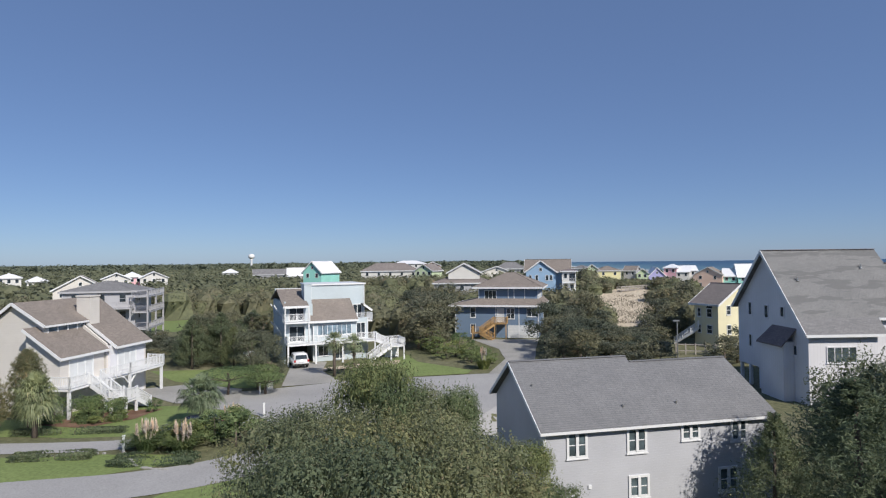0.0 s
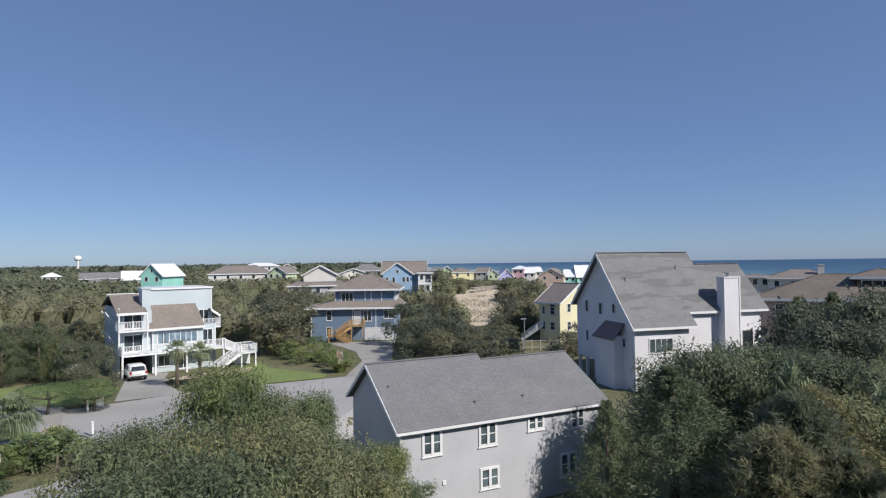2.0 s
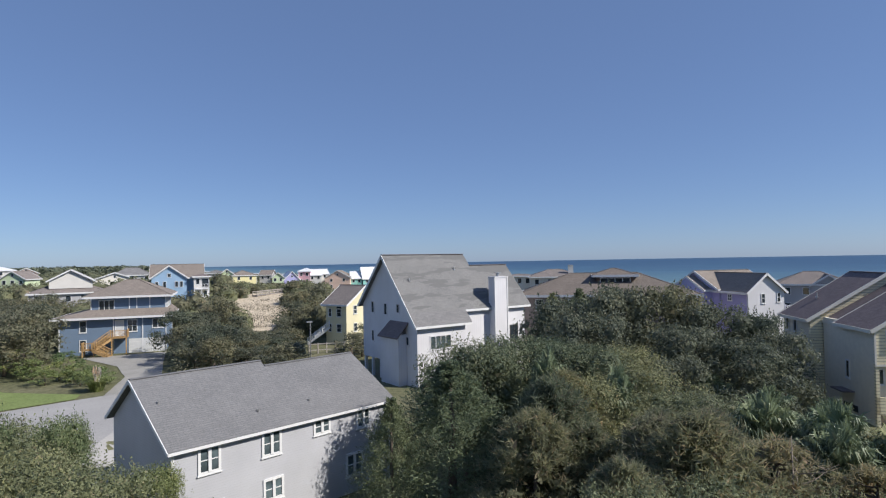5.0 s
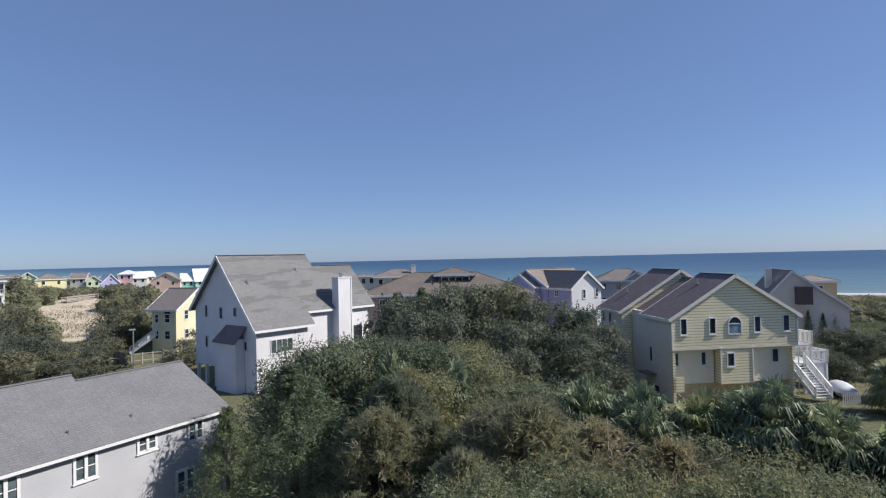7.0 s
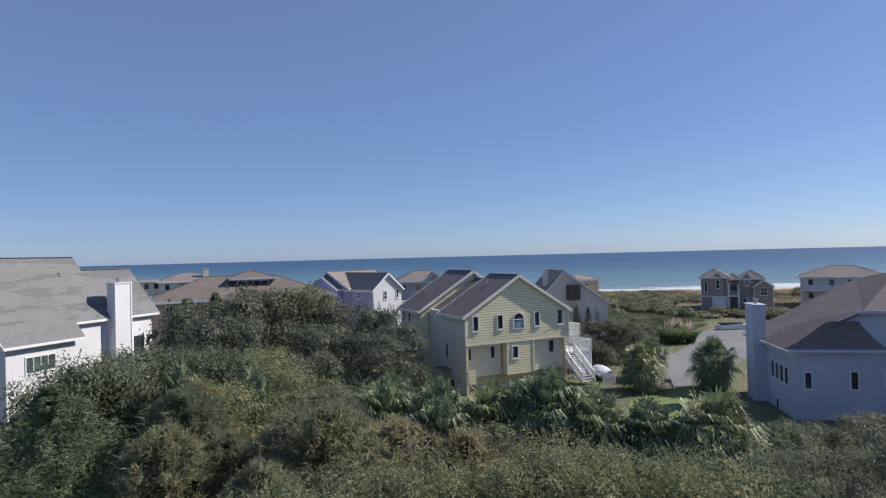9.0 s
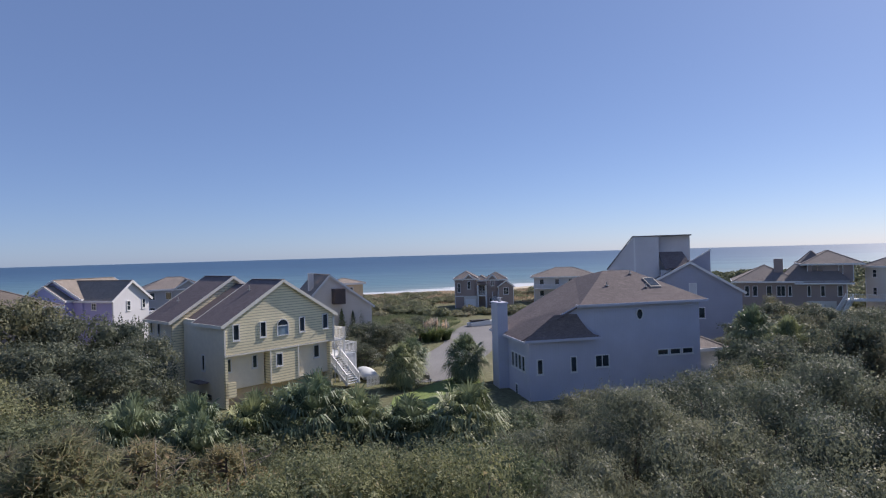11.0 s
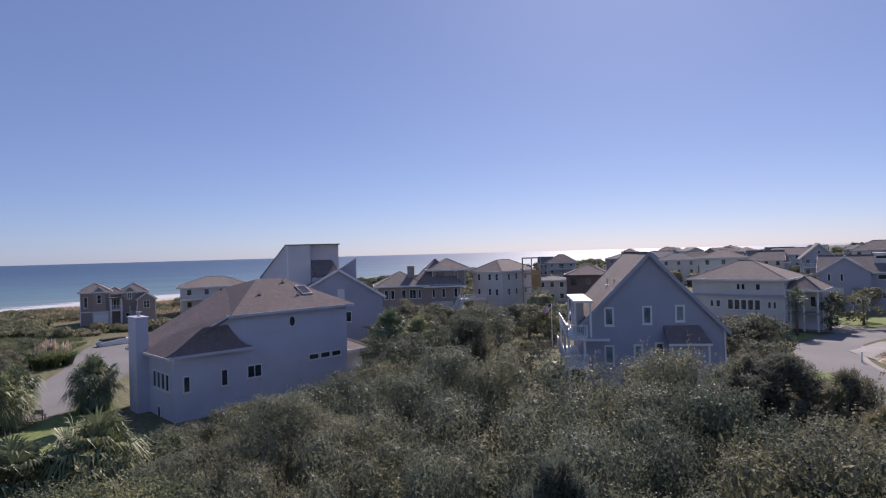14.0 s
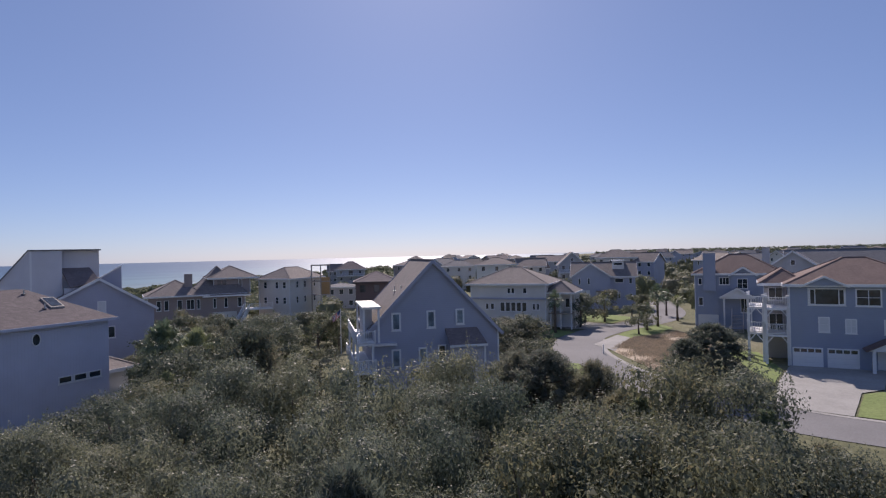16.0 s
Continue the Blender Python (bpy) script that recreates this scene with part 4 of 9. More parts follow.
def slate_house():
    h = thing("house", (2.01, 102.96), -14, "slate blue two-tier house with white trim and brown hipped roofs", "house")
    walls(h, 0, 14.1, 0, 10.5, -0.3, 5.4, NAVY)
    walls(h, 3.9, 14.0, 1.0, 9.5, 6.0, 8.4, NAVY)
    for x in (9.0, 10.0, 11.8):
        part("trim", box(x - 0.07, x + 0.07, 0.92, 1.0, 6.0, 8.4), WHITE, h)
    for x in (7.0, 10.9):
        part("trim", box(x - 0.07, x + 0.07, -0.08, 0.0, 0, 5.3), WHITE, h)
    hip_roof(h, 3.9, 14.0, 1.0, 9.5, 8.55, 10.95, ROOF_BROWN, 1.0)
    bm = bmesh.new()
    o, i = (-1.0, 15.1, -0.9, 11.4), (3.7, 14.2, 0.8, 9.7)
    O = [(o[0], o[2], 5.55), (o[1], o[2], 5.55), (o[1], o[3], 5.55), (o[0], o[3], 5.55)]
    I = [(i[0], i[2], 6.6), (i[1], i[2], 6.6), (i[1], i[3], 6.6), (i[0], i[3], 6.6)]
    for k in range(4):
        slab(bm, [O[k], O[(k + 1) % 4], I[(k + 1) % 4], I[k]], 0.15)
    bmesh.ops.recalc_face_normals(bm, faces=bm.faces[:])
    r = part("roof", bm, ROOF_BROWN, h)
    bm = bmesh.new()
    for k in range(4):
        beam(bm, (O[k][0], O[k][1], 5.42), (O[(k + 1) % 4][0], O[(k + 1) % 4][1], 5.42), 0.1, 0.3)
    part("fascia", bm, WHITE, r)
    window(h, ('f', 1.0), 4.9, 7.0, 6.5, 8.0, 3, 1)
    window(h, ('f', 0), 2.55, 3.5, 3.35, 5.1, 1, 2)
    window(h, ('f', 0), 2.55, 3.5, 0.6, 2.3, 1, 2)
    window(h, ('f', 0), 7.2, 8.4, 2.7, 5.0, 1, 1, glass=BLIND)
    window(h, ('f', 0), 8.8, 10.2, 3.2, 5.0, 2, 2)
    window(h, ('f', 0), 12.2, 13.8, 3.6, 5.0, 2, 1)
    for y in (2.2, 4.2, 6.2):
        window(h, ('r', 14.0), y, y + 0.9, 6.6, 8.2, 1, 2)
    g = part("garage_door", box(9.0, 13.9, -0.05, 0.0, 0, 2.15), BLIND, h, "white panelled garage door")
    for z in (0.55, 1.1, 1.65):
        part("panel_line", box(9.0, 13.9, -0.065, -0.05, z - 0.02, z + 0.02), WHITE, g)
    part("landing", box(6.9, 9.0, -1.7, -0.01, 2.45, 2.6), TIMBER, h, "new timber landing")
    part("landing", box(3.4, 5.0, -3.0, -1.5, 1.0, 1.12), TIMBER, h, "new timber landing")
    stairs(h, (6.9, -1.0, 2.6), (4.9, -2.0, 1.12), 1.2, TIMBER)
    stairs(h, (4.9, -2.6, 1.12), (7.0, -3.2, 0), 1.2, TIMBER)
    railing(h, (9.0, -1.7, 2.6), (9.0, 0, 2.6), material=TIMBER)
    railing(h, (6.9, -1.7, 2.6), (9.0, -1.7, 2.6), material=TIMBER)
    railing(h, (3.4, -3.0, 1.12), (5.0, -3.0, 1.12), material=TIMBER)
    railing(h, (3.4, -3.0, 1.12), (3.4, -1.5, 1.12), material=TIMBER)
    for x, y, z in ((3.5, -2.9, 1), (3.5, -1.6, 1), (4.9, -2.9, 1), (7.0, -1.6, 2.45), (8.9, -1.6, 2.45)):
        post(h, x, y, 0, z, 0.16, TIMBER)


def grey_house():
    h = thing("house", (5.61, 34.06), 12.5, "light grey lap-sided two-storey house with a pale grey shingle roof", "house")
    b = -2.6
    part("wall", box(0, 14.95, 0, 0.2, b, 3.35), GRAYSIDE, h)
    part("wall", box(0, 14.95, 8.7, 8.9, b, 3.6), GRAYSIDE, h)
    gable_wall(h, 0, 0.2, 0.2, 8.7, b, 3.35, 6.2, 5.15, GRAYSIDE, 3.75, 'x')
    gable_wall(h, 14.75, 0.2, 0.2, 8.7, b, 3.2, 5.9, 4.8, GRAYSIDE, 3.4, 'x')
    for x in (0.0, 14.95):
        part("corner_board", box(x - 0.07, x + 0.07, -0.07, 0.07, b, 3.1), WHITE, h)
    k = (6.42 - 3.52) / 5.15
    F = lambda x, y: (x, y, 3.52 + k * y)
    for quad in ([F(-0.35, -0.35), F(15.3, -0.35), F(15.3, 4.65), F(-0.35, 4.65)], [F(-0.35, 4.65), F(8.0, 4.65), F(8.0, 5.15), F(-0.35, 5.15)],
                 [(-0.35, 5.15, 6.42), (8.0, 5.15, 6.42), (8.0, 9.3, 3.6), (-0.35, 9.3, 3.6)], [(8.0, 4.65, 6.138), (15.3, 4.65, 6.138), (15.3, 9.3, 3.2), (8.0, 9.3, 3.2)]):
        bm = bmesh.new()
        slab(bm, quad, 0.14)
        bmesh.ops.recalc_face_normals(bm, faces=bm.faces[:])
        part("roof", bm, ROOF_NEAR, h)
    bm = bmesh.new()
    beam(bm, (-0.35, 5.15, 6.44), (8.0, 5.15, 6.44), 0.28, 0.05)
    beam(bm, (8.0, 4.65, 6.14), (15.3, 4.65, 6.14), 0.28, 0.05)
    part("ridge_cap", bm, ROOF_NEAR, h)
    bm = bmesh.new()
    beam(bm, (-0.38, -0.38, 3.2), (15.3, -0.38, 3.2), 0.05, 0.15)
    beam(bm, (-0.38, -0.35, 3.2), (-0.38, 5.15, 6.31), 0.05, 0.2)
    beam(bm, (-0.38, 5.15, 6.33), (-0.38, 9.3, 3.52), 0.05, 0.2)
    part("fascia", bm, WHITE, h)
    for u in ((1.34, 2.64, 1.6, 3.12), (5.13, 6.44, 1.62, 3.12), (8.71, 10.0, 2.1, 3.12), (12.1, 13.3, 1.8, 3.12), (5.2, 6.56, -0.98, 0.33), (11.2, 12.6, -1.2, 0.33)):
        window(h, ('f', 0), *u, 2, 2, glass=GLASS_DIM, w=0.15)
        part("mullion", box((u[0] + u[1]) / 2 - 0.09, (u[0] + u[1]) / 2 + 0.09, -0.1, -0.005, u[2] + 0.1, u[3] - 0.1), WHITE, h)
    for x, y, z in ((0.45, 3.0, 5.0), (5.5, 1.0, 3.9), (9.1, 1.0, 3.9)):
        vent_pipe(h, x, y, z + 0.05, 0.3)
    part("vent_cover", box(2.64, 2.84, -0.08, 0.0, -0.2, 0.02), WHITE, h)


def white_house():
    h = thing("house", (31.75, 51.71), 1.83, "tall white boarded house with steep grey roof and big chimney", "house")
    part("wall", box(0.3, 6.2, 0.4, 0.6, -0.2, 6.55), WHITEBOARD, h)
    part("wall", box(6.0, 16.0, 1.5, 1.7, -0.2, 7.45), WHITEBOARD, h)
    part("wall", box(6.0, 6.2, 0.6, 1.5, -0.2, 6.9), WHITEBOARD, h)
    bm = bmesh.new()
    extrude_poly(bm, [(0, 0.4, 2.1), (0, 11.9, 2.1), (0, 11.9, 8.1), (0, 6.66, 13.45), (0, 0.4, 6.6)], (0.3, 0, 0))
    part("wall", bm, WHITEBOARD, h, "white gable wall")
    part("wall", box(0.02, 0.3, 0.4, 8.2, -0.2, 2.1), WHITEBOARD, h)
    bm = bmesh.new()
    extrude_poly(bm, [(15.8, 1.7, -0.2), (15.8, 11, -0.2), (15.8, 11, 8.0), (15.8, 5.43, 12.2), (15.8, 1.7, 7.95)], (0.2, 0, 0))
    part("wall", bm, WHITEBOARD, h)
    part("wall", box(0.3, 15.8, 11.7, 11.9, 2.1, 8.1), WHITEBOARD, h)
    part("wall", box(0.3, 15.8, 8.0, 8.2, -0.2, 2.0), DARKIN, h, "dark back wall of the open ground floor")
    part("floor", box(0.3, 15.8, 0.6, 11.7, 2.0, 2.2), WHITEBOARD, h)
    for y in (10.0, 11.7):
        for x in (0.2, 4.0):
            post(h, x, y, -0.2, 2.1, 0.28)
    sl, z0 = 1.1, 6.41
    P = lambda x, y: (x, y, z0 + sl * y)
    for quad in ([P(-0.5, -0.1), P(6.85, -0.1), P(6.85, 1.1), P(-0.5, 1.1)], [P(-0.5, 1.1), P(10.9, 1.1), P(10.9, 6.66), P(-0.5, 6.66)],
                 [P(10.9, 1.1), P(16.7, 1.1), P(16.7, 5.43), P(10.9, 5.43)],
                 [(-0.5, 6.66, 13.74), (10.9, 6.66, 13.74), (10.9, 12.3, 8.0), (-0.5, 12.3, 8.0)], [(10.9, 5.43, 12.38), (16.7, 5.43, 12.38), (16.7, 12, 7.6), (10.9, 12, 7.6)]):
        bm = bmesh.new()
        slab(bm, quad, 0.2)
        bmesh.ops.recalc_face_normals(bm, faces=bm.faces[:])
        part("roof", bm, ROOF_GREY if quad[0][1] < 0 else ROOF_PATCHED, h)
    bm = bmesh.new()
    beam(bm, (-0.5, 6.66, 13.77), (10.9, 6.66, 13.77), 0.3, 0.05)
    beam(bm, (10.9, 5.43, 12.41), (16.7, 5.43, 12.41), 0.3, 0.05)
    part("ridge_cap", bm, ROOF_DARK, h)
    bm = bmesh.new()
    extrude_poly(bm, [(10.7, 5.5, 12.1), (10.7, 6.66, 13.5), (10.7, 7.9, 12.3)], (0.15, 0, 0))
    part("wall", bm, WHITEBOARD, h)
    bm = bmesh.new()
    beam(bm, (-0.5, -0.13, 6.17), (6.85, -0.13, 6.17), 0.06, 0.24)
    beam(bm, (6.85, 1.05, 7.46), (16.7, 1.05, 7.46), 0.06, 0.24)
    beam(bm, (-0.53, -0.1, 6.15), (-0.53, 6.66, 13.58), 0.06, 0.28)
    beam(bm, (-0.53, 6.66, 13.58), (-0.53, 12.3, 7.85), 0.06, 0.28)
    part("fascia", bm, WHITE, h)
    bm = bmesh.new()
    bx(bm, 10.63, 12.5, 0.5, 1.6, -0.2, 10.95)
    bx(bm, 10.56, 12.57, 0.43, 1.67, 10.95, 11.07)
    c = part("chimney", bm, WHITEBOARD, h, "white boarded chimney")
    part("corner_board", box(10.57, 10.7, 0.44, 0.5, -0.2, 10.95), WHITE, c)
    part("corner_board", box(12.43, 12.56, 0.44, 0.5, -0.2, 10.95), WHITE, c)
    bm = bmesh.new()
    tube(bm, [(11.5, 1.0, 11.07), (11.5, 1.0, 11.45)], [0.2, 0.2], 10)
    bx(bm, 11.2, 11.8, 0.7, 1.3, 11.45, 11.52)
    part("flue", bm, METAL, c)
    window(h, ('f', 0.4), 1.57, 4.31, 3.75, 5.19, 4, 1, glass=GLASS_DIM, trim=WHITEBOARD)
    window(h, ('f', 1.5), 13.68, 14.92, 3.48, 5.35, 2, 1, glass=GLASS, trim=DARKIN)
    for y, za, zb, w in ((9.55, 7.15, 8.55, 0.7), (6.65, 7.1, 8.42, 0.72), (4.05, 7.42, 8.47, 0.66), (9.58, 3.93, 5.24, 0.62), (2.2, 4.13, 5.13, 0.62)):
        window(h, ('l', 0), y - w / 2, y + w / 2, za, zb, 1, 1, trim=WHITEBOARD)
    part("bay", box(-1.0, 0, 2.45, 6.1, -0.1, 5.35), WHITEBOARD, h)
    bm = bmesh.new()
    slab(bm, [(-1.3, 2.2, 5.05), (-1.3, 6.3, 5.05), (0, 5.75, 6.6), (0, 2.05, 6.6)], 0.15)
    bmesh.ops.recalc_face_normals(bm, faces=bm.faces[:])
    part("bay_roof", bm, ROOF_DARK, h)
    for x, y in ((1.45, 4.0), (8.27, 5.0)):
        vent_pipe(h, x, y, z0 + sl * y + 0.05, 0.35)


def yellow_house():
    h = thing("house", (51.53, 19.03), -42, "yellow-sided three-storey house with dark roofs and an arched window", "house")
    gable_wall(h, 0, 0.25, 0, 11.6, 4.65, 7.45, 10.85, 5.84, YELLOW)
    part("wall", box(0, 0.25, 0.25, 7.8, 0, 7.45), CREAMPANEL, h)
    part("wall", box(11.35, 11.6, 0.25, 5.2, 0, 7.45), YELLOW, h)
    part("wall", box(0.25, 4.3, 0.9, 1.1, 1.4, 4.65), CREAMPANEL, h)
    part("wall", box(7.43, 11.35, 0.7, 0.9, 1.4, 4.65), CREAMPANEL, h)
    part("wall", box(0.25, 11.35, 1.2, 1.4, -0.2, 1.5), STUCCO, h, "sand stucco base wall")
    part("soffit", box(0.25, 11.35, 0.26, 1.2, 4.45, 4.54), WHITE, h)
    part("wall", box(0.0, 1.0, 0.0, 0.2, 0.9, 2.2), YELLOW, h)
    part("wall", box(0.0, 0.25, 0.0, 0.25, -0.2, 4.65), YELLOW, h)
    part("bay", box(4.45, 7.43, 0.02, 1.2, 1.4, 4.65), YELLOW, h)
    for x in (4.45, 7.43):
        part("corner_board", box(x - 0.06, x + 0.06, -0.03, 0.02, 1.45, 4.65), CREAMTRIM, h)
    for x in (0.0, 11.6):
        part("corner_board", box(x - 0.07, x + 0.07, -0.06, 0.06, 4.65, 7.4), CREAMTRIM, h)
    part("band", box(-0.05, 11.65, -0.05, 0.0, 4.5, 4.62), CREAMTRIM, h)
    gable_roof(h, 0, 11.6, 0, 5.0, 7.45, 10.95, 'y', 5.84, ROOF_PLUM, 0.4, rake=0.26, trim=CREAMTRIM)
    # rear block, set over to the side
    gable_wall(h, 8.0, 0.25, -1.0, 11.2, 0, 7.45, 11.15, 5.2, YELLOW)
    gable_wall(h, 13.2, 0.25, -1.0, 11.2, 0, 7.45, 11.15, 5.2, YELLOW)
    part("wall", box(-1.0, -0.75, 8.25, 13.2, 0, 7.45), CREAMPANEL, h)
    part("wall", box(10.95, 11.2, 8.25, 13.2, 0, 7.45), YELLOW, h)
    gable_roof(h, -1.0, 11.2, 8.0, 13.4, 7.45, 11.25, 'y', 5.2, ROOF_PLUM, 0.4, rake=0.26, trim=CREAMTRIM)
    for u in ((0.73, 1.4, 5.8, 7.27), (3.38, 4.06, 5.8, 7.25), (7.57, 8.26, 5.8, 7.27), (10.3, 11.0, 5.8, 7.3)):
        window(h, ('f', 0), *u, trim=WHITE)
    for u, y in (((0.45, 1.05, 2.95, 4.2), 0.9), ((3.05, 3.6, 2.95, 4.2), 0.9), ((4.98, 5.72, 2.9, 4.15), 0.02), ((7.4, 7.85, 2.95, 4.2), 0.7), ((9.65, 10.38, 2.95, 4.25), 0.7)):
        window(h, ('f', y), *u)
    # arched window
    bm, gl = bmesh.new(), bmesh.new()
    cx, cz, r = 5.8, 6.65, 0.6
    bx(bm, cx - r, cx + r, -0.07, 0.0, 5.7, 5.78)
    for s in (-1, 1):
        bx(bm, cx + s * r - 0.05, cx + s * r + 0.05, -0.07, 0.0, 5.7, cz)
    bx(bm, cx - r, cx + r, -0.06, 0.0, cz - 0.05, cz + 0.03)
    arc = [(cx + r * math.cos(a * math.pi / 12), 0, cz + r * math.sin(a * math.pi / 12)) for a in range(13)]
    for a, b in zip(arc, arc[1:]):
        beam(bm, (a[0], -0.035, a[2]), (b[0], -0.035, b[2]), 0.07, 0.09)
    w = part("window", bm, WHITE, h, "white arched window")
    extrude_poly(gl, arc, (0, -0.02, 0))
    part("pane", gl, GLASS, w)
    part("pane", box(cx - r + 0.05, cx + r - 0.05, -0.02, -0.004, 5.78, cz - 0.05), GLASS_SKY, w)
    window(h, ('l', 0), 3.6, 4.2, 2.9, 4.4)
    window(h, ('l', 0), 2.6, 4.6, 0.5, 0.9, trim=DARKIN)
    part("awning", box(-0.9, 0, 3.0, 5.0, 1.9, 2.0), ROOF_DARK, h)
    window(h, ('l', -1.0), 10.5, 11.2, 5.8, 7.0)
    window(h, ('l', -1.0), 12.2, 12.9, 5.8, 7.0)
    for x, y, z in ((4.2, 3.0, 10.1), (1.2, 11.5, 9.0)):
        vent_pipe(h, x, y, z, 0.35)
    # low link between the two blocks, with its own shallow roof
    gable_wall(h, 5.2, 0.2, 0.6, 10.9, 0, 7.4, 10.2, 5.6, YELLOW)
    part("wall", box(0.3, 0.55, 7.8, 8.0, 0, 7.4), CREAMPANEL, h)
    gable_roof(h, 0.35, 11.1, 5.2, 8.0, 7.35, 10.45, 'y', 5.6, ROOF_PLUM, 0.3, rake=0.0, trim=CREAMTRIM)
    # side balcony, deck and steps
    part("balcony", box(11.6, 13.5, 0.5, 4.2, 4.3, 4.45), WHITE, h)
    railing(h, (11.6, 0.5, 4.45), (13.5, 0.5, 4.45), 1.15)
    railing(h, (13.5, 0.5, 4.45), (13.5, 4.2, 4.45), 1.15)
    part("deck", box(11.6, 15.3, 0.9, 6.0, 2.5, 2.7), WHITE, h)
    railing(h, (13.1, 0.9, 2.7), (15.3, 0.9, 2.7), 1.1)
    railing(h, (15.3, 0.9, 2.7), (15.3, 6.0, 2.7), 1.1)
    stairs(h, (12.2, 0.9, 2.7), (12.2, -2.3, 0.3), 1.5)
    part("lattice", box(13.2, 15.25, 0.93, 0.98, 0.1, 2.48), WHITE, h, "white slatted screen under the deck")
    for x, y, z in ((13.4, 0.6, 4.3), (13.4, 4.1, 4.3), (15.2, 1.0, 2.5), (15.2, 5.9, 2.5), (11.8, 1.0, 2.5), (13.1, 1.0, 2.5)):
        post(h, x, y, 0, z, 0.2)
    bm = bmesh.new()
    tube(bm, [(11.5, -0.42, 7.2), (11.66, -0.1, 6.9), (11.66, -0.1, 0.3)], [0.05] * 3, 8)
    part("downpipe", bm, WHITE, h)


def lilac_house():
    h = thing("house", (51.3, -7.2), -78, "pale lilac grey house with brown hipped roof and chimney", "house")
    part("wall", box(0, 6.2, 0, 0.2, -0.6, 5.2), LAVENDER, h)
    part("wall", box(6.2, 16.6, 0, 0.2, -0.6, 8.15), LAVENDER, h)
    part("wall", box(0, 0.2, 0.2, 8.0, -0.6, 5.2), LAVENDER, h)
    part("wall", box(16.4, 16.6, 0.2, 9.6, -0.6, 8.15), LAVENDER, h)
    bm = bmesh.new()
    extrude_poly(bm, [(0.2, 9.4, -0.6), (16.4, 9.4, -0.6), (16.4, 9.4, 8.15), (5.6, 9.4, 8.0), (0.2, 9.4, 5.3)], (0, 0.2, 0))
    part("wall", bm, LAVENDER, h)
    bm = bmesh.new()
    extrude_poly(bm, [(4.6, 0.02, 5.2), (6.2, 0.02, 5.2), (6.2, 0.02, 8.15), (4.6, 0.02, 8.15), (3.4, 0.02, 7.2), (3.4, 0.02, 5.2)], (0, 0.2, 0))
    part("wall", bm, LAVENDER, h)
    # roof planes
    pk, pk2 = (9.6, 4.8, 10.85), (12.4, 4.8, 10.85)
    planes = (([(-0.5, 0.6, 5.15), (4.6, -0.5, 8.15), pk, (9.0, 10.1, 10.0), (-0.5, 10.1, 5.15)], ROOF_UMBER),
              ([(4.6, -0.5, 8.15), (17.2, -0.5, 8.15), pk2, pk], ROOF_UMBER),
              ([(17.2, -0.5, 8.15), (17.2, 10.1, 8.15), pk2], ROOF_UMBER),
              ([(17.2, 10.1, 8.15), (9.0, 10.1, 8.6), pk, pk2], ROOF_UMBER))
    for q, m in planes:
        bm = bmesh.new()
        slab(bm, q, 0.16)
        bmesh.ops.recalc_face_normals(bm, faces=bm.faces[:])
        part("roof", bm, m, h)
    # flared lower slope at the front
    bm = bmesh.new()
    prof = [(-0.45, 5.35), (-0.33, 5.55), (-0.2, 6.0), (-0.1, 6.7), (-0.03, 7.35)]
    for (ya, za), (yb, zb) in zip(prof, prof[1:]):
        ka, kb = (za - 5.35) / 2, (zb - 5.35) / 2
        L = lambda k: -0.45 + 2.85 * k
        Rr = lambda k: 6.5 - 2.0 * k ** 0.55
        slab(bm, [(L(ka), ya, za), (Rr(ka), ya, za), (Rr(kb), yb, zb), (L(kb), yb, zb)], 0.1)
    bmesh.ops.recalc_face_normals(bm, faces=bm.faces[:])
    part("roof", bm, ROOF_DARK, h, "dark flared lower roof")
    bm = bmesh.new()
    beam(bm, (-0.5, -0.48, 5.2), (6.6, -0.48, 5.2), 0.06, 0.22)
    beam(bm, (-0.53, -0.45, 5.1), (-0.53, 10.1, 5.05), 0.06, 0.22)
    beam(bm, (4.6, -0.53, 8.05), (17.2, -0.53, 8.05), 0.06, 0.22)
    beam(bm, (2.2, 0.5, 6.75), (4.6, -0.5, 8.1), 0.08, 0.2)
    part("fascia", bm, LAVENDER, h)
    bm = bmesh.new()
    bx(bm, -1.0, 0.0, 5.6, 7.6, -0.6, 8.0)
    bx(bm, -1.07, 0.07, 5.53, 7.67, 8.0, 8.14)
    c = part("chimney", bm, LAVENDER, h)
    bm = bmesh.new()
    tube(bm, [(-0.5, 6.4, 8.1), (-0.5, 6.4, 8.5), (-0.5, 6.4, 8.55)], [0.14, 0.14, 0.3], 10)
    part("flue", bm, METAL, c)
    for u in ((0.67, 1.27, 2.25, 3.6), (3.78, 4.42, 2.25, 3.68)):
        window(h, ('f', 0), *u)
    window(h, ('f', 0), 6.1, 7.5, 2.52, 3.66, 2, 1)
    for x in (12.2, 13.45, 14.7):
        window(h, ('f', 0), x, x + 1.15, 3.2, 3.8)
    for y in (0.95, 1.9, 2.85, 3.8):
        window(h, ('l', 0), y, y + 0.8, 2.3, 3.75)
    window(h, ('l', 0), 3.0, 3.7, -0.3, 0.9)
    bm = bmesh.new()
    ring = [(10.57 + 0.32 * math.cos(a * math.pi / 10), -0.04, 7.04 + 0.48 * math.sin(a * math.pi / 10)) for a in range(21)]
    for a, b in zip(ring, ring[1:]):
        beam(bm, a, b, 0.07, 0.08)
    w = part("window", bm, WHITE, h, "small oval window")
    bm = bmesh.new()
    extrude_poly(bm, [(p[0], -0.02, p[2]) for p in ring[:-1]], (0, 0.015, 0))
    part("pane", bm, GLASS, w)
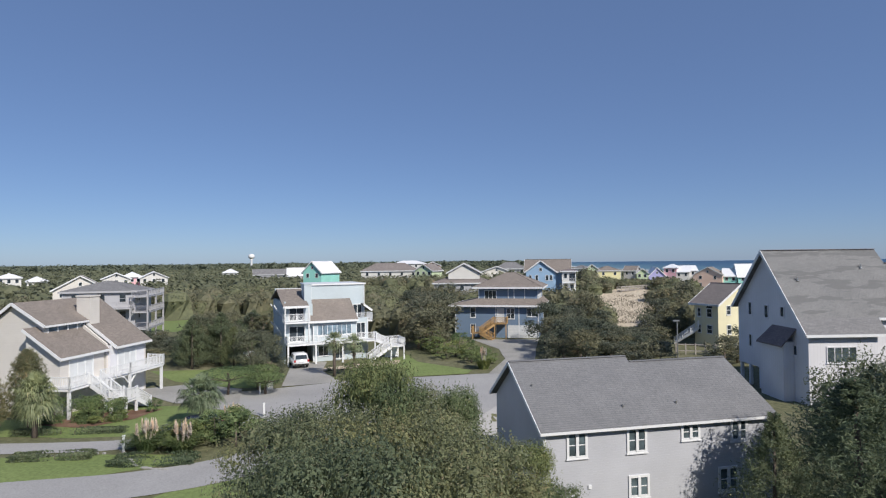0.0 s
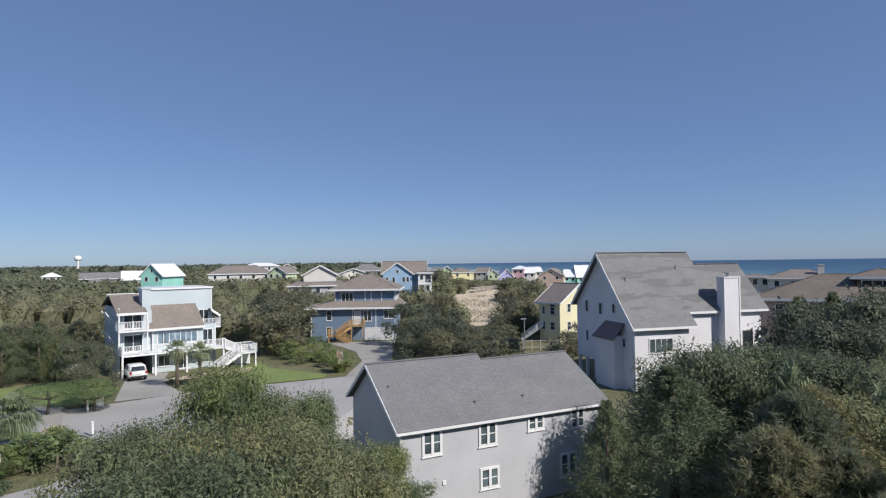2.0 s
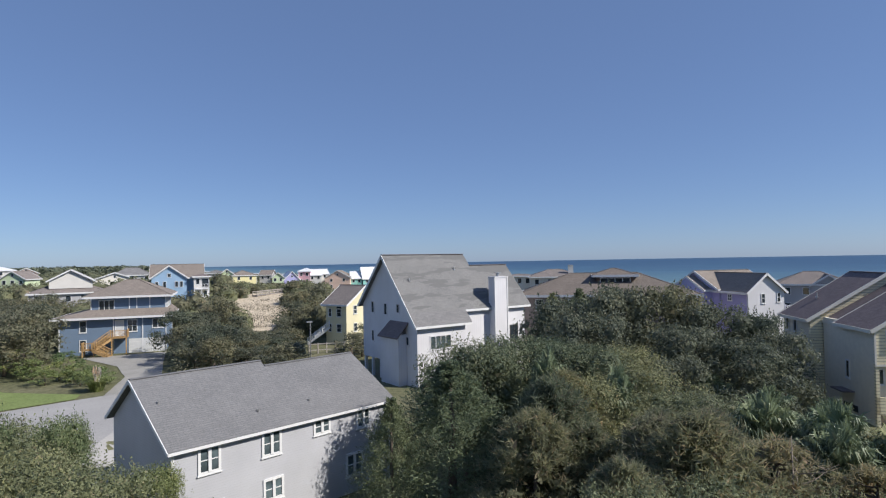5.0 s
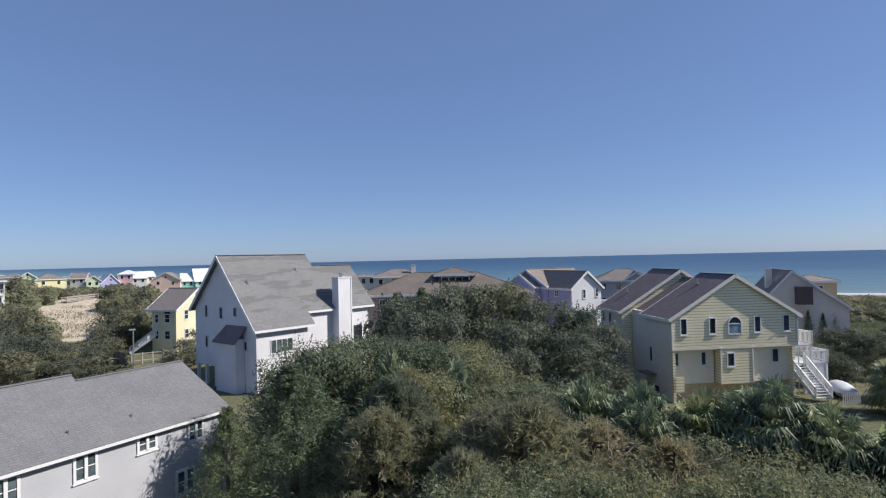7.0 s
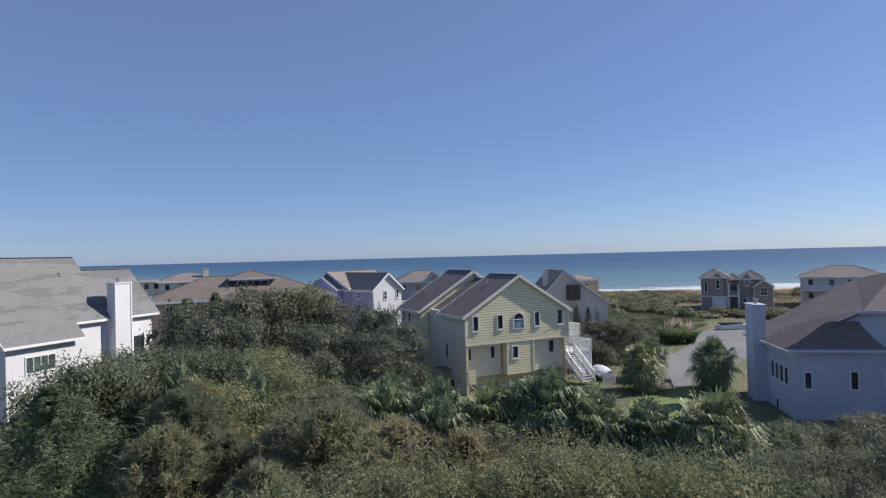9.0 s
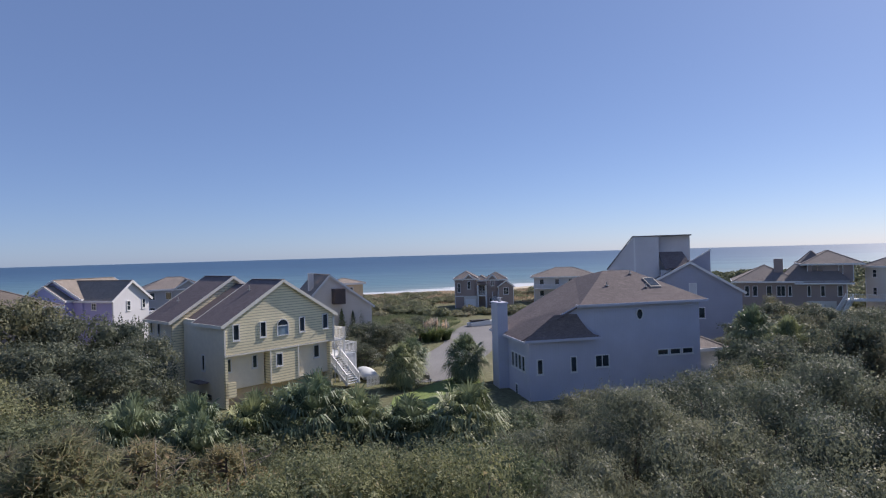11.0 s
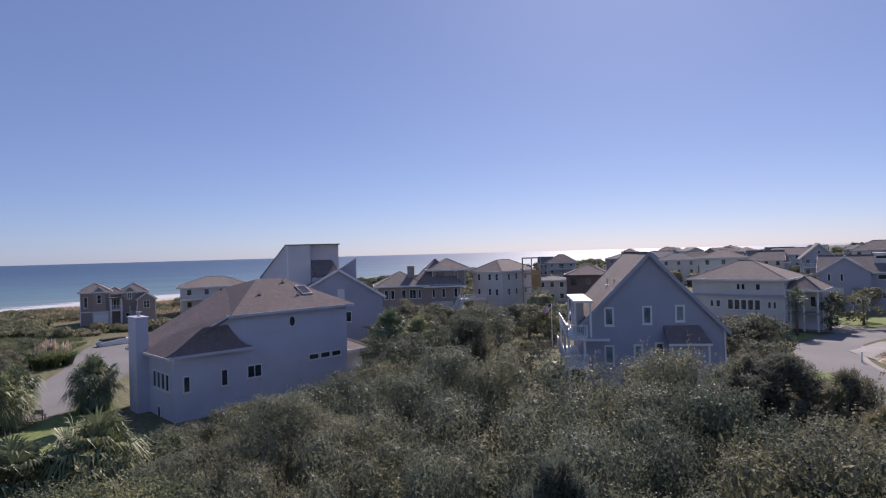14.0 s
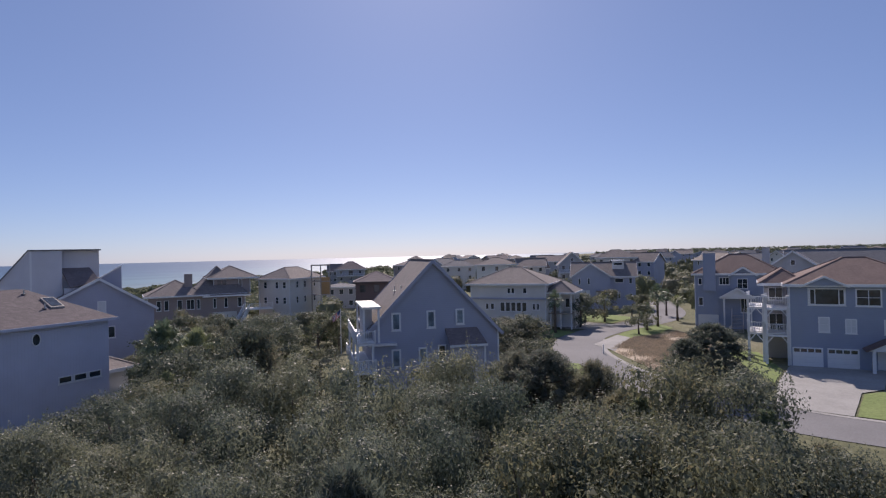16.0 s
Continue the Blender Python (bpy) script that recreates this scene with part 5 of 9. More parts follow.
    sl = (10.85 - 8.15) / 5.3
    Q = lambda x, y, dz=0.0: (x, y, 8.15 + sl * (y + 0.5) + dz)
    bm = bmesh.new()
    slab(bm, [Q(12.75, 1.6, 0.14), Q(13.85, 1.6, 0.14), Q(13.85, 3.1, 0.14), Q(12.75, 3.1, 0.14)], 0.2)
    s = part("skylight", bm, OLDWOOD, h)
    bm = bmesh.new()
    slab(bm, [Q(12.87, 1.74, 0.17), Q(13.73, 1.74, 0.17), Q(13.73, 2.96, 0.17), Q(12.87, 2.96, 0.17)], 0.04)
    part("pane", bm, GLASS, s)
    for x, y in ((8.6, 2.2), (12.0, 4.0), (12.3, 1.7)):
        vent_pipe(h, x, y, Q(x, y)[2] + 0.1, 0.3)
    # rear porch at the far end
    part("porch", box(16.6, 19.5, 1.5, 6.0, 0.0, 3.2), OFFWHITE, h)
    hip_roof(h, 16.7, 19.6, 1.2, 6.2, 3.4, 4.4, ROOF_TAUPE, 0.5)
    part("deck", box(16.8, 20.5, -1.2, 1.4, 1.0, 1.2), WHITE, h)
    railing(h, (16.8, -1.2, 1.2), (20.5, -1.2, 1.2))


def gable_house():
    o = Vector((34.0, -41.95))
    h = thing("house", (o.x, o.y), -130, "blue grey house with steep taupe gable and white trimmed windows", "house")
    g = 0.6
    gable_wall(h, 0, 0.25, -5.0, 6.6, g, 6.7, 12.3, 0.55, BLUEGREY, 5.9)
    gable_wall(h, 11, 0.25, -5.0, 6.6, g, 6.7, 12.3, 0.55, BLUEGREY, 5.9)
    part("wall", box(-5.0, -4.75, 0.25, 11, g, 6.7), BLUEGREY, h)
    part("wall", box(6.35, 6.6, 0.25, 11, g, 5.9), BLUEGREY, h)
    gable_roof(h, -5.0, 6.6, 0, 11.2, 6.75, 12.5, 'y', 0.55, ROOF_TAUPE, 0.4, rake=0.35, trim=BLUEGREY, low=6.05)
    for u in ((-3.3, -2.45, 6.2, 7.82), (-0.1, 0.72, 6.3, 7.9), (2.6, 3.42, 6.5, 7.95), (-3.35, -2.5, 2.9, 4.55), (-0.9, -0.1, 3.1, 4.6)):
        window(h, ('f', 0), *u, glass=GLASS_SKY, w=0.15)
    window(h, ('f', 0), 0.9, 1.65, 3.2, 4.75, w=0.12)
    part("bay", box(1.9, 5.1, -1.0, 0, g, 4.85), BLUEGREY, h)
    part("corner_board", box(4.95, 5.13, -1.03, -0.9, 3.0, 4.85), WHITE, h)
    bm = bmesh.new()
    slab(bm, [(1.75, -1.25, 4.8), (5.25, -1.25, 4.8), (4.6, 0, 6.2), (1.6, 0, 6.2)], 0.14)
    bmesh.ops.recalc_face_normals(bm, faces=bm.faces[:])
    r = part("bay_roof", bm, ROOF_DARK, h)
    part("fascia", box(1.75, 5.25, -1.31, -1.25, 4.62, 4.82), WHITE, r)
    part("corner_board", box(6.54, 6.68, -0.08, 0.06, g, 5.8), WHITE, h)
    # side dormer with a flat white roof, and the deck
    part("dormer", box(-5.7, -4.9, 1.2, 5.2, 5.5, 8.4), GREYWOOD, h)
    part("dormer_roof", box(-6.05, -4.45, -2.1, 5.6, 8.4, 8.6), CREAMTRIM, h, "flat white dormer roof")
    for x, y in ((-5.9, -1.9), (-4.65, -1.9), (-5.9, 5.3)):
        post(h, x, y, 5.5, 8.4, 0.16)
    part("deck", box(-6.6, -5.0, -2.1, 8.4, 5.3, 5.5), WHITE, h)
    railing(h, (-6.6, -2.1, 5.5), (-5.0, -2.1, 5.5))
    railing(h, (-6.6, -2.1, 5.5), (-6.6, 8.4, 5.5))
    part("deck", box(-6.8, -5.0, -2.3, 9.0, 2.9, 3.1), WHITE, h)
    railing(h, (-6.8, -2.3, 3.1), (-5.0, -2.3, 3.1))
    railing(h, (-6.8, -2.3, 3.1), (-6.8, 9.0, 3.1))
    for x, y in ((-6.5, -2.0), (-6.5, 8.3), (-5.2, -2.0), (-6.5, 3.0)):
        post(h, x, y, 0.3, 5.3, 0.2)
    part("porch_roof", box(-5.4, -2.9, -0.5, 0.0, 4.95, 5.15), WHITE, h)
    for x, y in ((-2.4, 4.0), (-2.0, 2.4)):
        vent_pipe(h, x, y, 9.6, 0.5)


def garage_house():
    h = thing("house", (9.39, -73.91), -170, "steel blue house with stacked white decks and two garage doors", "house")
    walls(h, -0.1, 13.0, 0, 11, -0.3, 8.7, GARAGEBLUE)
    hip_roof(h, -0.1, 13.0, 0, 11, 8.85, 11.6, ROOF_RUST, 0.6)
    for x in (0.07, 3.25):
        d = part("garage_door", box(x, x + 2.8, -0.05, 0.0, 0, 2.1), WHITE, h, "white garage door with a row of lights")
        for i in range(4):
            part("pane", box(x + 0.12 + i * 0.66, x + 0.66 + i * 0.66, -0.07, -0.05, 1.6, 1.95), GLASS, d)
        for z in (0.5, 1.05):
            part("panel_line", box(x, x + 2.8, -0.062, -0.05, z - 0.015, z + 0.015), BLIND, d)
    window(h, ('f', 0), 1.6, 5.0, 6.6, 8.45, 1, 1, w=0.14)
    for x in (1.75, 4.35):
        window(h, ('f', -0.08), x, x + 0.55, 6.7, 8.35)
    window(h, ('f', 0), 5.83, 8.1, 6.55, 8.4, 2, 2, w=0.14)
    window(h, ('f', 0), 2.5, 3.55, 3.75, 5.4, 1, 2, glass=BLIND, w=0.12)
    window(h, ('f', 0), 4.88, 5.92, 3.7, 5.25, 2, 2, glass=BLIND, w=0.12)
    window(h, ('f', 0), 8.2, 9.2, 3.7, 5.25, 2, 2, glass=BLIND, w=0.12)
    bm = bmesh.new()
    extrude_poly(bm, [(1.2, -0.75, 8.75), (4.9, -0.75, 8.75), (3.05, -0.75, 9.6)], (0, 2.5, 0))
    g = part("front_gable", bm, GARAGEBLUE, h)
    bm = bmesh.new()
    slab(bm, [(0.8, -0.95, 8.65), (3.05, -0.95, 9.75), (3.05, 2.5, 9.75), (0.8, 2.5, 8.65)], 0.1)
    slab(bm, [(3.05, -0.95, 9.75), (5.3, -0.95, 8.65), (5.3, 2.5, 8.65), (3.05, 2.5, 9.75)], 0.1)
    bmesh.ops.recalc_face_normals(bm, faces=bm.faces[:])
    part("gable_roof", bm, ROOF_RUST, g)
    bm = bmesh.new()
    beam(bm, (0.8, -0.97, 8.6), (3.05, -0.97, 9.68), 0.05, 0.2)
    beam(bm, (3.05, -0.97, 9.68), (5.3, -0.97, 8.6), 0.05, 0.2)
    part("fascia", bm, WHITE, g)
    # two stacked decks at the side, in two bays
    for z in (3.3, 6.2):
        for x0, x1, y0 in ((-4.2, -2.5, 1.6), (-2.45, -0.1, 0.2)):
            part("deck", box(x0, x1, y0, 7.0, z - 0.22, z), WHITE, h)
            railing(h, (x0, y0, z), (x1, y0, z), 1.15)
            railing(h, (x0, y0, z), (x0, 7.0 if x0 < -4 else 1.6, z), 1.15)
    bm = bmesh.new()
    for x0, x1, y0 in ((-4.2, -2.5, 1.6), (-2.45, -0.1, 0.2)):
        for z in (3.08, 5.98):
            beam(bm, (x0 + 0.1, y0 + 0.1, z - 0.8), (x0 + 0.75, y0 + 0.1, z), 0.1, 0.12)
            beam(bm, (x1 - 0.1, y0 + 0.1, z - 0.8), (x1 - 0.75, y0 + 0.1, z), 0.1, 0.12)
    part("brace", bm, WHITE, h)
    for x, y in ((-4.1, 1.7), (-2.6, 1.7), (-4.1, 4.3), (-4.1, 6.9), (-2.35, 0.3), (-0.25, 0.3), (-2.35, 4.0)):
        post(h, x, y, 0, 6.0, 0.26)
        part("post_cap", box(x - 0.17, x + 0.17, y - 0.17, y + 0.17, 7.36, 7.6), WHITE, h)
        post(h, x, y, 6.2, 7.36, 0.16)
    part("side_wall", box(-2.4, -0.1, 5.0, 11.0, 0, 8.6), GREYWOOD, h)
    hip_roof(h, -2.6, 1.5, 3.6, 11.0, 8.75, 10.4, ROOF_RUST, 0.5)
    window(h, ('f', 5.0), -2.0, -0.5, 6.7, 8.2, 2, 1)
    window(h, ('f', 5.0), -2.0, -0.5, 3.2, 5.2, 2, 1)
    # entrance porch
    for x in (7.0, 9.6):
        post(h, x, -2.0, 0, 2.3, 0.3)
    bm = bmesh.new()
    extrude_poly(bm, [(6.5, -2.4, 2.3), (10.1, -2.4, 2.3), (8.3, -2.4, 3.2)], (0, 2.4, 0))
    p = part("porch_roof", bm, WHITE, h)
    bm = bmesh.new()
    slab(bm, [(6.3, -2.6, 2.3), (8.3, -2.6, 3.35), (8.3, 0, 3.35), (6.3, 0, 2.3)], 0.08)
    slab(bm, [(8.3, -2.6, 3.35), (10.3, -2.6, 2.3), (10.3, 0, 2.3), (8.3, 0, 3.35)], 0.08)
    bmesh.ops.recalc_face_normals(bm, faces=bm.faces[:])
    part("porch_shingles", bm, ROOF_RUST, p)
    part("door", box(7.6, 8.6, -0.06, 0, 0.1, 2.2), WHITE, h)


def tower_house():
    h = thing("house", (80.4, -21.9), -108, "grey boarded modern house with a slant-topped tower and blue gable", "house")
    bm = bmesh.new()
    extrude_poly(bm, [(0.3, 0, 0), (6.9, 0, 0), (6.9, 0, 14.4), (3.7, 0, 14.4), (0.3, 0, 10.1)], (0, 4.5, 0))
    part("tower", bm, PALEGREY, h, "slant-topped grey tower")
    part("tower", box(6.9, 10.75, 0.8, 4.5, 0, 14.4), PALEGREY, h)
    bm = bmesh.new()
    beam(bm, (0.25, 0.0, 10.15), (3.65, 0.0, 14.5), 0.3, 0.15)
    bx(bm, 3.6, 10.9, -0.15, 4.65, 14.4, 14.55)
    part("roof_edge", bm, ROOF_GREY, h)
    part("corner_board", box(3.75, 3.95, -0.06, 0.0, 5, 14.35), WHITE, h)
    bm = bmesh.new()
    slab(bm, [(7.6, -1.8, 10.15), (10.6, -1.8, 10.8), (9.75, 0.8, 12.35), (6.75, 0.8, 12.35)], 0.15)
    bmesh.ops.recalc_face_normals(bm, faces=bm.faces[:])
    part("roof", bm, ROOF_DARK, h)
    part("wall", box(7.0, 9.8, -1.5, 0.8, 5, 10.0), PALEGREY, h)
    gable_wall(h, -3.0, 0.25, 6.4, 16.2, 0, 8.9, 11.0, 10.4, BLUEGREY, 7.4)
    part("wall", box(6.4, 6.65, -2.75, 4, 0, 8.8), BLUEGREY, h)
    part("wall", box(15.95, 16.2, -2.75, 4, 0, 7.3), BLUEGREY, h)
    gable_roof(h, 6.4, 16.2, -3.0, 5, 8.95, 11.1, 'y', 10.4, ROOF_TAUPE, 0.4, trim=WHITE, low=7.5)
    bm = bmesh.new()
    extrude_poly(bm, [(10.4, 0.2, 9.0), (13.1, 0.2, 9.0), (13.1, 0.2, 12.4), (10.4, 0.2, 10.7)], (0, 2.2, 0))
    f = part("fin", bm, BLUEGREY, h)
    bm = bmesh.new()
    beam(bm, (10.3, 0.15, 10.75), (13.2, 0.15, 12.55), 0.3, 0.14)
    part("fascia", bm, WHITE, f)
    window(h, ('f', -3.0), 10.2, 11.1, 7.0, 8.4, glass=BLIND)
    window(h, ('f', -3.0), 11.2, 12.0, 4.0, 5.4)


for build in (tan_house, aqua_house, slate_house, grey_house, white_house, yellow_house, lilac_house, gable_house, garage_house, tower_house):
    build()


# ---------------------------------------------------------------- houses further off
def cottage(x, y, turn, w, d, eave, ridge, wall, roof, label, style="gable", along='x', base=-0.3, storeys=2, cols=3, trim=WHITE, over=0.5,
            side=2, piles=0.0, chimney=None, deck=0, glass=GLASS, group="", far=None):
    """A house with its front's middle at x, y; windows in rows, optional piles, chimney and front decks."""
    g = height(x, y)
    far = math.hypot(x, y) > 120 if far is None else far
    h = thing("house", (x, y, 0), turn, label, "house", group)
    lo = g + piles if piles else min(g, 0) + base
    x0, x1 = -w / 2, w / 2
    if style == "gable" and along == 'y':
        for yy in (0, d - 0.25):
            gable_wall(h, yy, 0.25, x0, x1, lo, eave, ridge - 0.15, None, wall)
        for xx in (x0, x1 - 0.25):
            part("wall", box(xx, xx + 0.25, 0.25, d - 0.25, lo, eave), wall, h)
        gable_roof(h, x0, x1, 0, d, eave, ridge, 'y', None, roof, over, trim=trim)
    elif style == "gable":
        for xx in (x0, x1 - 0.25):
            gable_wall(h, xx, 0.25, 0.25, d - 0.25, lo, eave, ridge - 0.15, None, wall, axis='x')
        for yy in (0, d - 0.25):
            part("wall", box(x0, x1, yy, yy + 0.25, lo, eave), wall, h)
        gable_roof(h, x0, x1, 0, d, eave, ridge, 'x', None, roof, over, trim=trim)
    else:
        walls(h, x0, x1, 0, d, lo, eave - 0.1, wall, trim)
        hip_roof(h, x0, x1, 0, d, eave, ridge, roof, over, trim=trim)
    if piles:
        for i in range(4):
            for yy in (0.2, d - 0.2):
                post(h, x0 + 0.2 + i * (w - 0.4) / 3, yy, g - 0.3, lo, 0.35, OLDWOOD)
        part("floor", box(x0 + 0.01, x1 - 0.01, 0.01, d - 0.01, lo - 0.12, lo - 0.003), wall, h)
    top = eave - 0.55
    for s in range(storeys):
        z1 = top - s * 2.8
        if z1 - 1.4 < lo + 0.2:
            break
        for i in range(cols):
            u = x0 + w * (i + 0.5) / cols
            ww = min(1.1, w / cols * 0.55)
            if deck and s == 0 and i == cols // 2:
                window(h, ('f', 0), u - ww * 0.9, u + ww * 0.9, z1 - 2.0, z1, 2, 1, trim, glass, far=far)
            else:
                window(h, ('f', 0), u - ww / 2, u + ww / 2, z1 - 1.4, z1, 1, 2, trim, glass, far=far)
        for i in range(side):
            v = d * (i + 0.5) / side
            for f, sx in (('l', x0), ('r', x1)) if not far else (('l', x0),):
                window(h, (f, sx), v - 0.45, v + 0.45, z1 - 1.4, z1, 1, 2, trim, glass, far=far)
    if style == "gable" and along == 'y' and w > 5:
        window(h, ('f', 0), -0.4, 0.4, eave + (ridge - eave) * 0.2, eave + (ridge - eave) * 0.2 + 1.0, 1, 1, trim, glass, far=far)
    if chimney:
        cx, cy, cz = chimney
        bm = bmesh.new()
        bx(bm, cx - 0.6, cx + 0.6, cy - 0.5, cy + 0.5, eave - 1, cz)
        bx(bm, cx - 0.68, cx + 0.68, cy - 0.58, cy + 0.58, cz, cz + 0.12)
        part("chimney", bm, wall, h)
    for s in range(deck):
        z = eave - 2.75 - s * 2.8
        if z < g + 0.6:
            break
        part("deck", box(x0, x1, -2.2, -0.004, z - 0.2, z), trim, h)
        railing(h, (x0, -2.2, z), (x1, -2.2, z), 1.0, trim, 0.3)
        railing(h, (x0, -2.2, z), (x0, 0, z), 1.0, trim, 0.3)
        railing(h, (x1, -2.2, z), (x1, 0, z), 1.0, trim, 0.3)
        if s == 0:
            for i in range(3):
                post(h, x0 + 0.1 + i * (w - 0.2) / 2, -2.1, g - 0.2, z - 0.2, 0.2, trim)
    return h


# inland, beyond the turning circle
h = cottage(-57.6, 99.5, 12, 11, 10, 8.7, 10.3, GREYWOOD, ROOF_GREY, "grey house with wrapped balconies among trees", "hip", storeys=3, deck=1, trim=GREYWOOD)
for z in (2.4, 5.2, 7.8):
    part("deck", box(5.5, 8.0, -1.5, 9, z - 0.2, z), GREYWOOD, h)
    railing(h, (8.0, -1.5, z), (8.0, 9, z), 1.0, GREYWOOD, 0.3)
    railing(h, (5.5, -1.5, z), (8.0, -1.5, z), 1.0, GREYWOOD, 0.3)
for y in (-1.4, 3.8, 8.9):
    post(h, 7.9, y, 0, 8.8, 0.25, GREYWOOD)
cottage(-86, 141, 30, 11, 12, 7.5, 10.7, TAN_SIDING, ROOF_TAUPE, "tan gabled house among trees", along='y')
cottage(-154, 211, 36, 7, 9, 9.0, 10.6, OFFWHITE, METALROOF, "white cottage with a white metal roof", "hip")
cottage(-146, 214, 36, 6, 8, 7.6, 9.3, OFFWHITE, METALROOF, "low white cottage with a white metal roof", "hip")
cottage(-106, 193, 29, 8, 9, 8.8, 10.6, OFFWHITE, METALROOF, "white house with a white metal roof", along='y')
cottage(-114, 218, 28, 6, 8, 8.8, 10.5, PINK, METALROOF, "small pink cottage with a white roof", "hip")
cottage(-105, 216, 27, 9, 9, 8.6, 10.7, OFFWHITE, METALROOF, "white cottage with a gabled white roof", along='y')
cottage(-118, 330, 20, 8, 8, 8.3, 10.4, OFFWHITE, METALROOF, "distant cottage with a white roof", "hip")
cottage(-83, 288, 16, 17, 9, 7.9, 10.4, GREYWOOD, ROOF_GREY, "long grey house in the woods")
cottage(-66, 272, 14, 10, 9, 7.6, 11.0, OFFWHITE, METALROOF, "white house with a steep white roof")
h = cottage(-40.8, 185, -20, 6.5, 11, 10.4, 13.6, TEAL, METALROOF, "turquoise gabled house with a white metal roof", along='y', cols=2, storeys=3)
cottage(-20.5, 229, 5, 22, 11, 9.7, 12.7, OFFWHITE, ROOF_TAUPE, "long house with a hipped taupe roof", "hip", cols=5)
cottage(-7.5, 224, -25, 7, 9, 9.9, 12.2, LIME, ROOF_TAUPE, "cream green gabled wing of a house", along='y')
cottage(-17, 300, 3, 16, 9, 12.2, 13.7, OFFWHITE, METALROOF, "white house with a flat white roof", "hip", cols=5)
cottage(-5.9, 320, 0, 9, 9, 10.9, 13.1, PEACH, ROOF_TAUPE, "small peach gabled house in the woods", along='y')
h = cottage(4.6, 150, -3, 14, 13, 7.6, 10.2, GREYWOOD, ROOF_TAUPE, "grey house with stacked hipped and gabled roofs", "hip", cols=5)
gable_roof(h, -3.5, 4.5, 1.5, 11, 10.4, 12.6, 'y', None, ROOF_GREY, 0.5)
gable_wall(h, 1.5, 0.2, -3.5, 4.5, 8.5, 10.4, 12.4, None, OFFWHITE)
cottage(19.5, 219, -5, 13, 10, 8.8, 11.1, CREAMTRIM, ROOF_TAUPE, "cream gabled house behind the trees", along='y')
cottage(29, 258, -6, 14, 10, 9.6, 12.5, GREYWOOD, ROOF_GREY, "grey hipped house behind the trees", "hip")
h = cottage(26.0, 149, -11, 10.8, 10, 10.4, 13.3, SKYBLUE, ROOF_BROWN, "sky blue cross-gabled house with brown roof and white porches", cols=0)
gable_wall(h, -1.6, 0.25, -5.3, 2.0, 0, 10.4, 12.9, None, SKYBLUE)
for xx in (-5.3, 1.8):
    part("wall", box(xx, xx + 0.2, -1.35, 0, 0, 10.4), SKYBLUE, h)
gable_roof(h, -5.3, 2.0, -1.6, 5.0, 10.4, 13.05, 'y', None, ROOF_BROWN, 0.4)
for u in (-4.6, -3.0, -0.5, 0.5):
    for z in (4.4, 8.0):
        window(h, ('f', -1.6), u, u + 0.75, z, z + 1.4, 1, 2, far=True)
window(h, ('f', -1.6), -2.05, -1.25, 10.3, 11.2, 1, 1, far=True)
cottage(30.6, 145.6, -12, 3.2, 6, 10.4, 10.9, OFFWHITE, ROOF_DARK, "stacked white porches of the blue house", "hip", deck=3, cols=2)
for i, (x, y, w, e, r, wl, rf, st, al, tx) in enumerate((
        (57.9, 253.5, 6, 9.5, 10.8, OFFWHITE, ROOF_GREY, "hip", 'x', "off-white beach cottage with a grey roof"),
        (62.8, 252.3, 5.4, 9.2, 11.2, LIME, ROOF_TAUPE, "gable", 'y', "pale green beach cottage with a taupe roof"),
        (69.6, 250.5, 9.6, 8.4, 10.4, LEMON, ROOF_BROWN, "hip", 'x', "lemon yellow beach cottage"),
        (79.0, 253.0, 5, 8.4, 10.3, GREYWOOD, ROOF_BROWN, "gable", 'x', "grey beach cottage with a brown roof"),
        (83.4, 250.0, 4.6, 7.4, 9.2, LIME, ROOF_GREY, "gable", 'y', "mint green beach cottage with a grey roof"),
        (89.2, 249.0, 6.6, 6.2, 9.6, LILAC, METALROOF, "gable", 'y', "lilac cottage with a white roof"),
        (94.2, 247.8, 5.0, 9.4, 10.8, PINK, METALROOF, "hip", 'x', "tall pink beach cottage"),
        (98.6, 246.1, 5.4, 7.8, 10.0, OFFWHITE, METALROOF, "gable", 'x', "small white beach cottage by the shore"),
        (103.0, 250.7, 7, 8.2, 10.2, OFFWHITE, METALROOF, "gable", 'x', "white beach cottage with a pale roof"),
        (107.0, 241.6, 11.0, 6.6, 9.6, PEACH, ROOF_BROWN, "gable", 'y', "peach beach cottage with a brown roof"),
        (114.8, 239.0, 5, 6.0, 9.0, TEAL, METALROOF, "gable", 'x', "teal cottage with a white roof"),
        (120.6, 236.4, 7, 5.9, 10.8, TEAL, METALROOF, "gable", 'x', "teal cottage with a steep white roof"),
        (127.0, 232.0, 7, 7.9, 10.0, OFFWHITE, ROOF_GREY, "gable", 'y', "small white beach cottage by the shore"))):
    cottage(x, y, -math.degrees(math.atan2(x, y)) + (i % 3 - 1) * 12, w, 9, e, r, wl, rf, tx, st, al, cols=2, side=2, over=0.4, group="beach cottages")
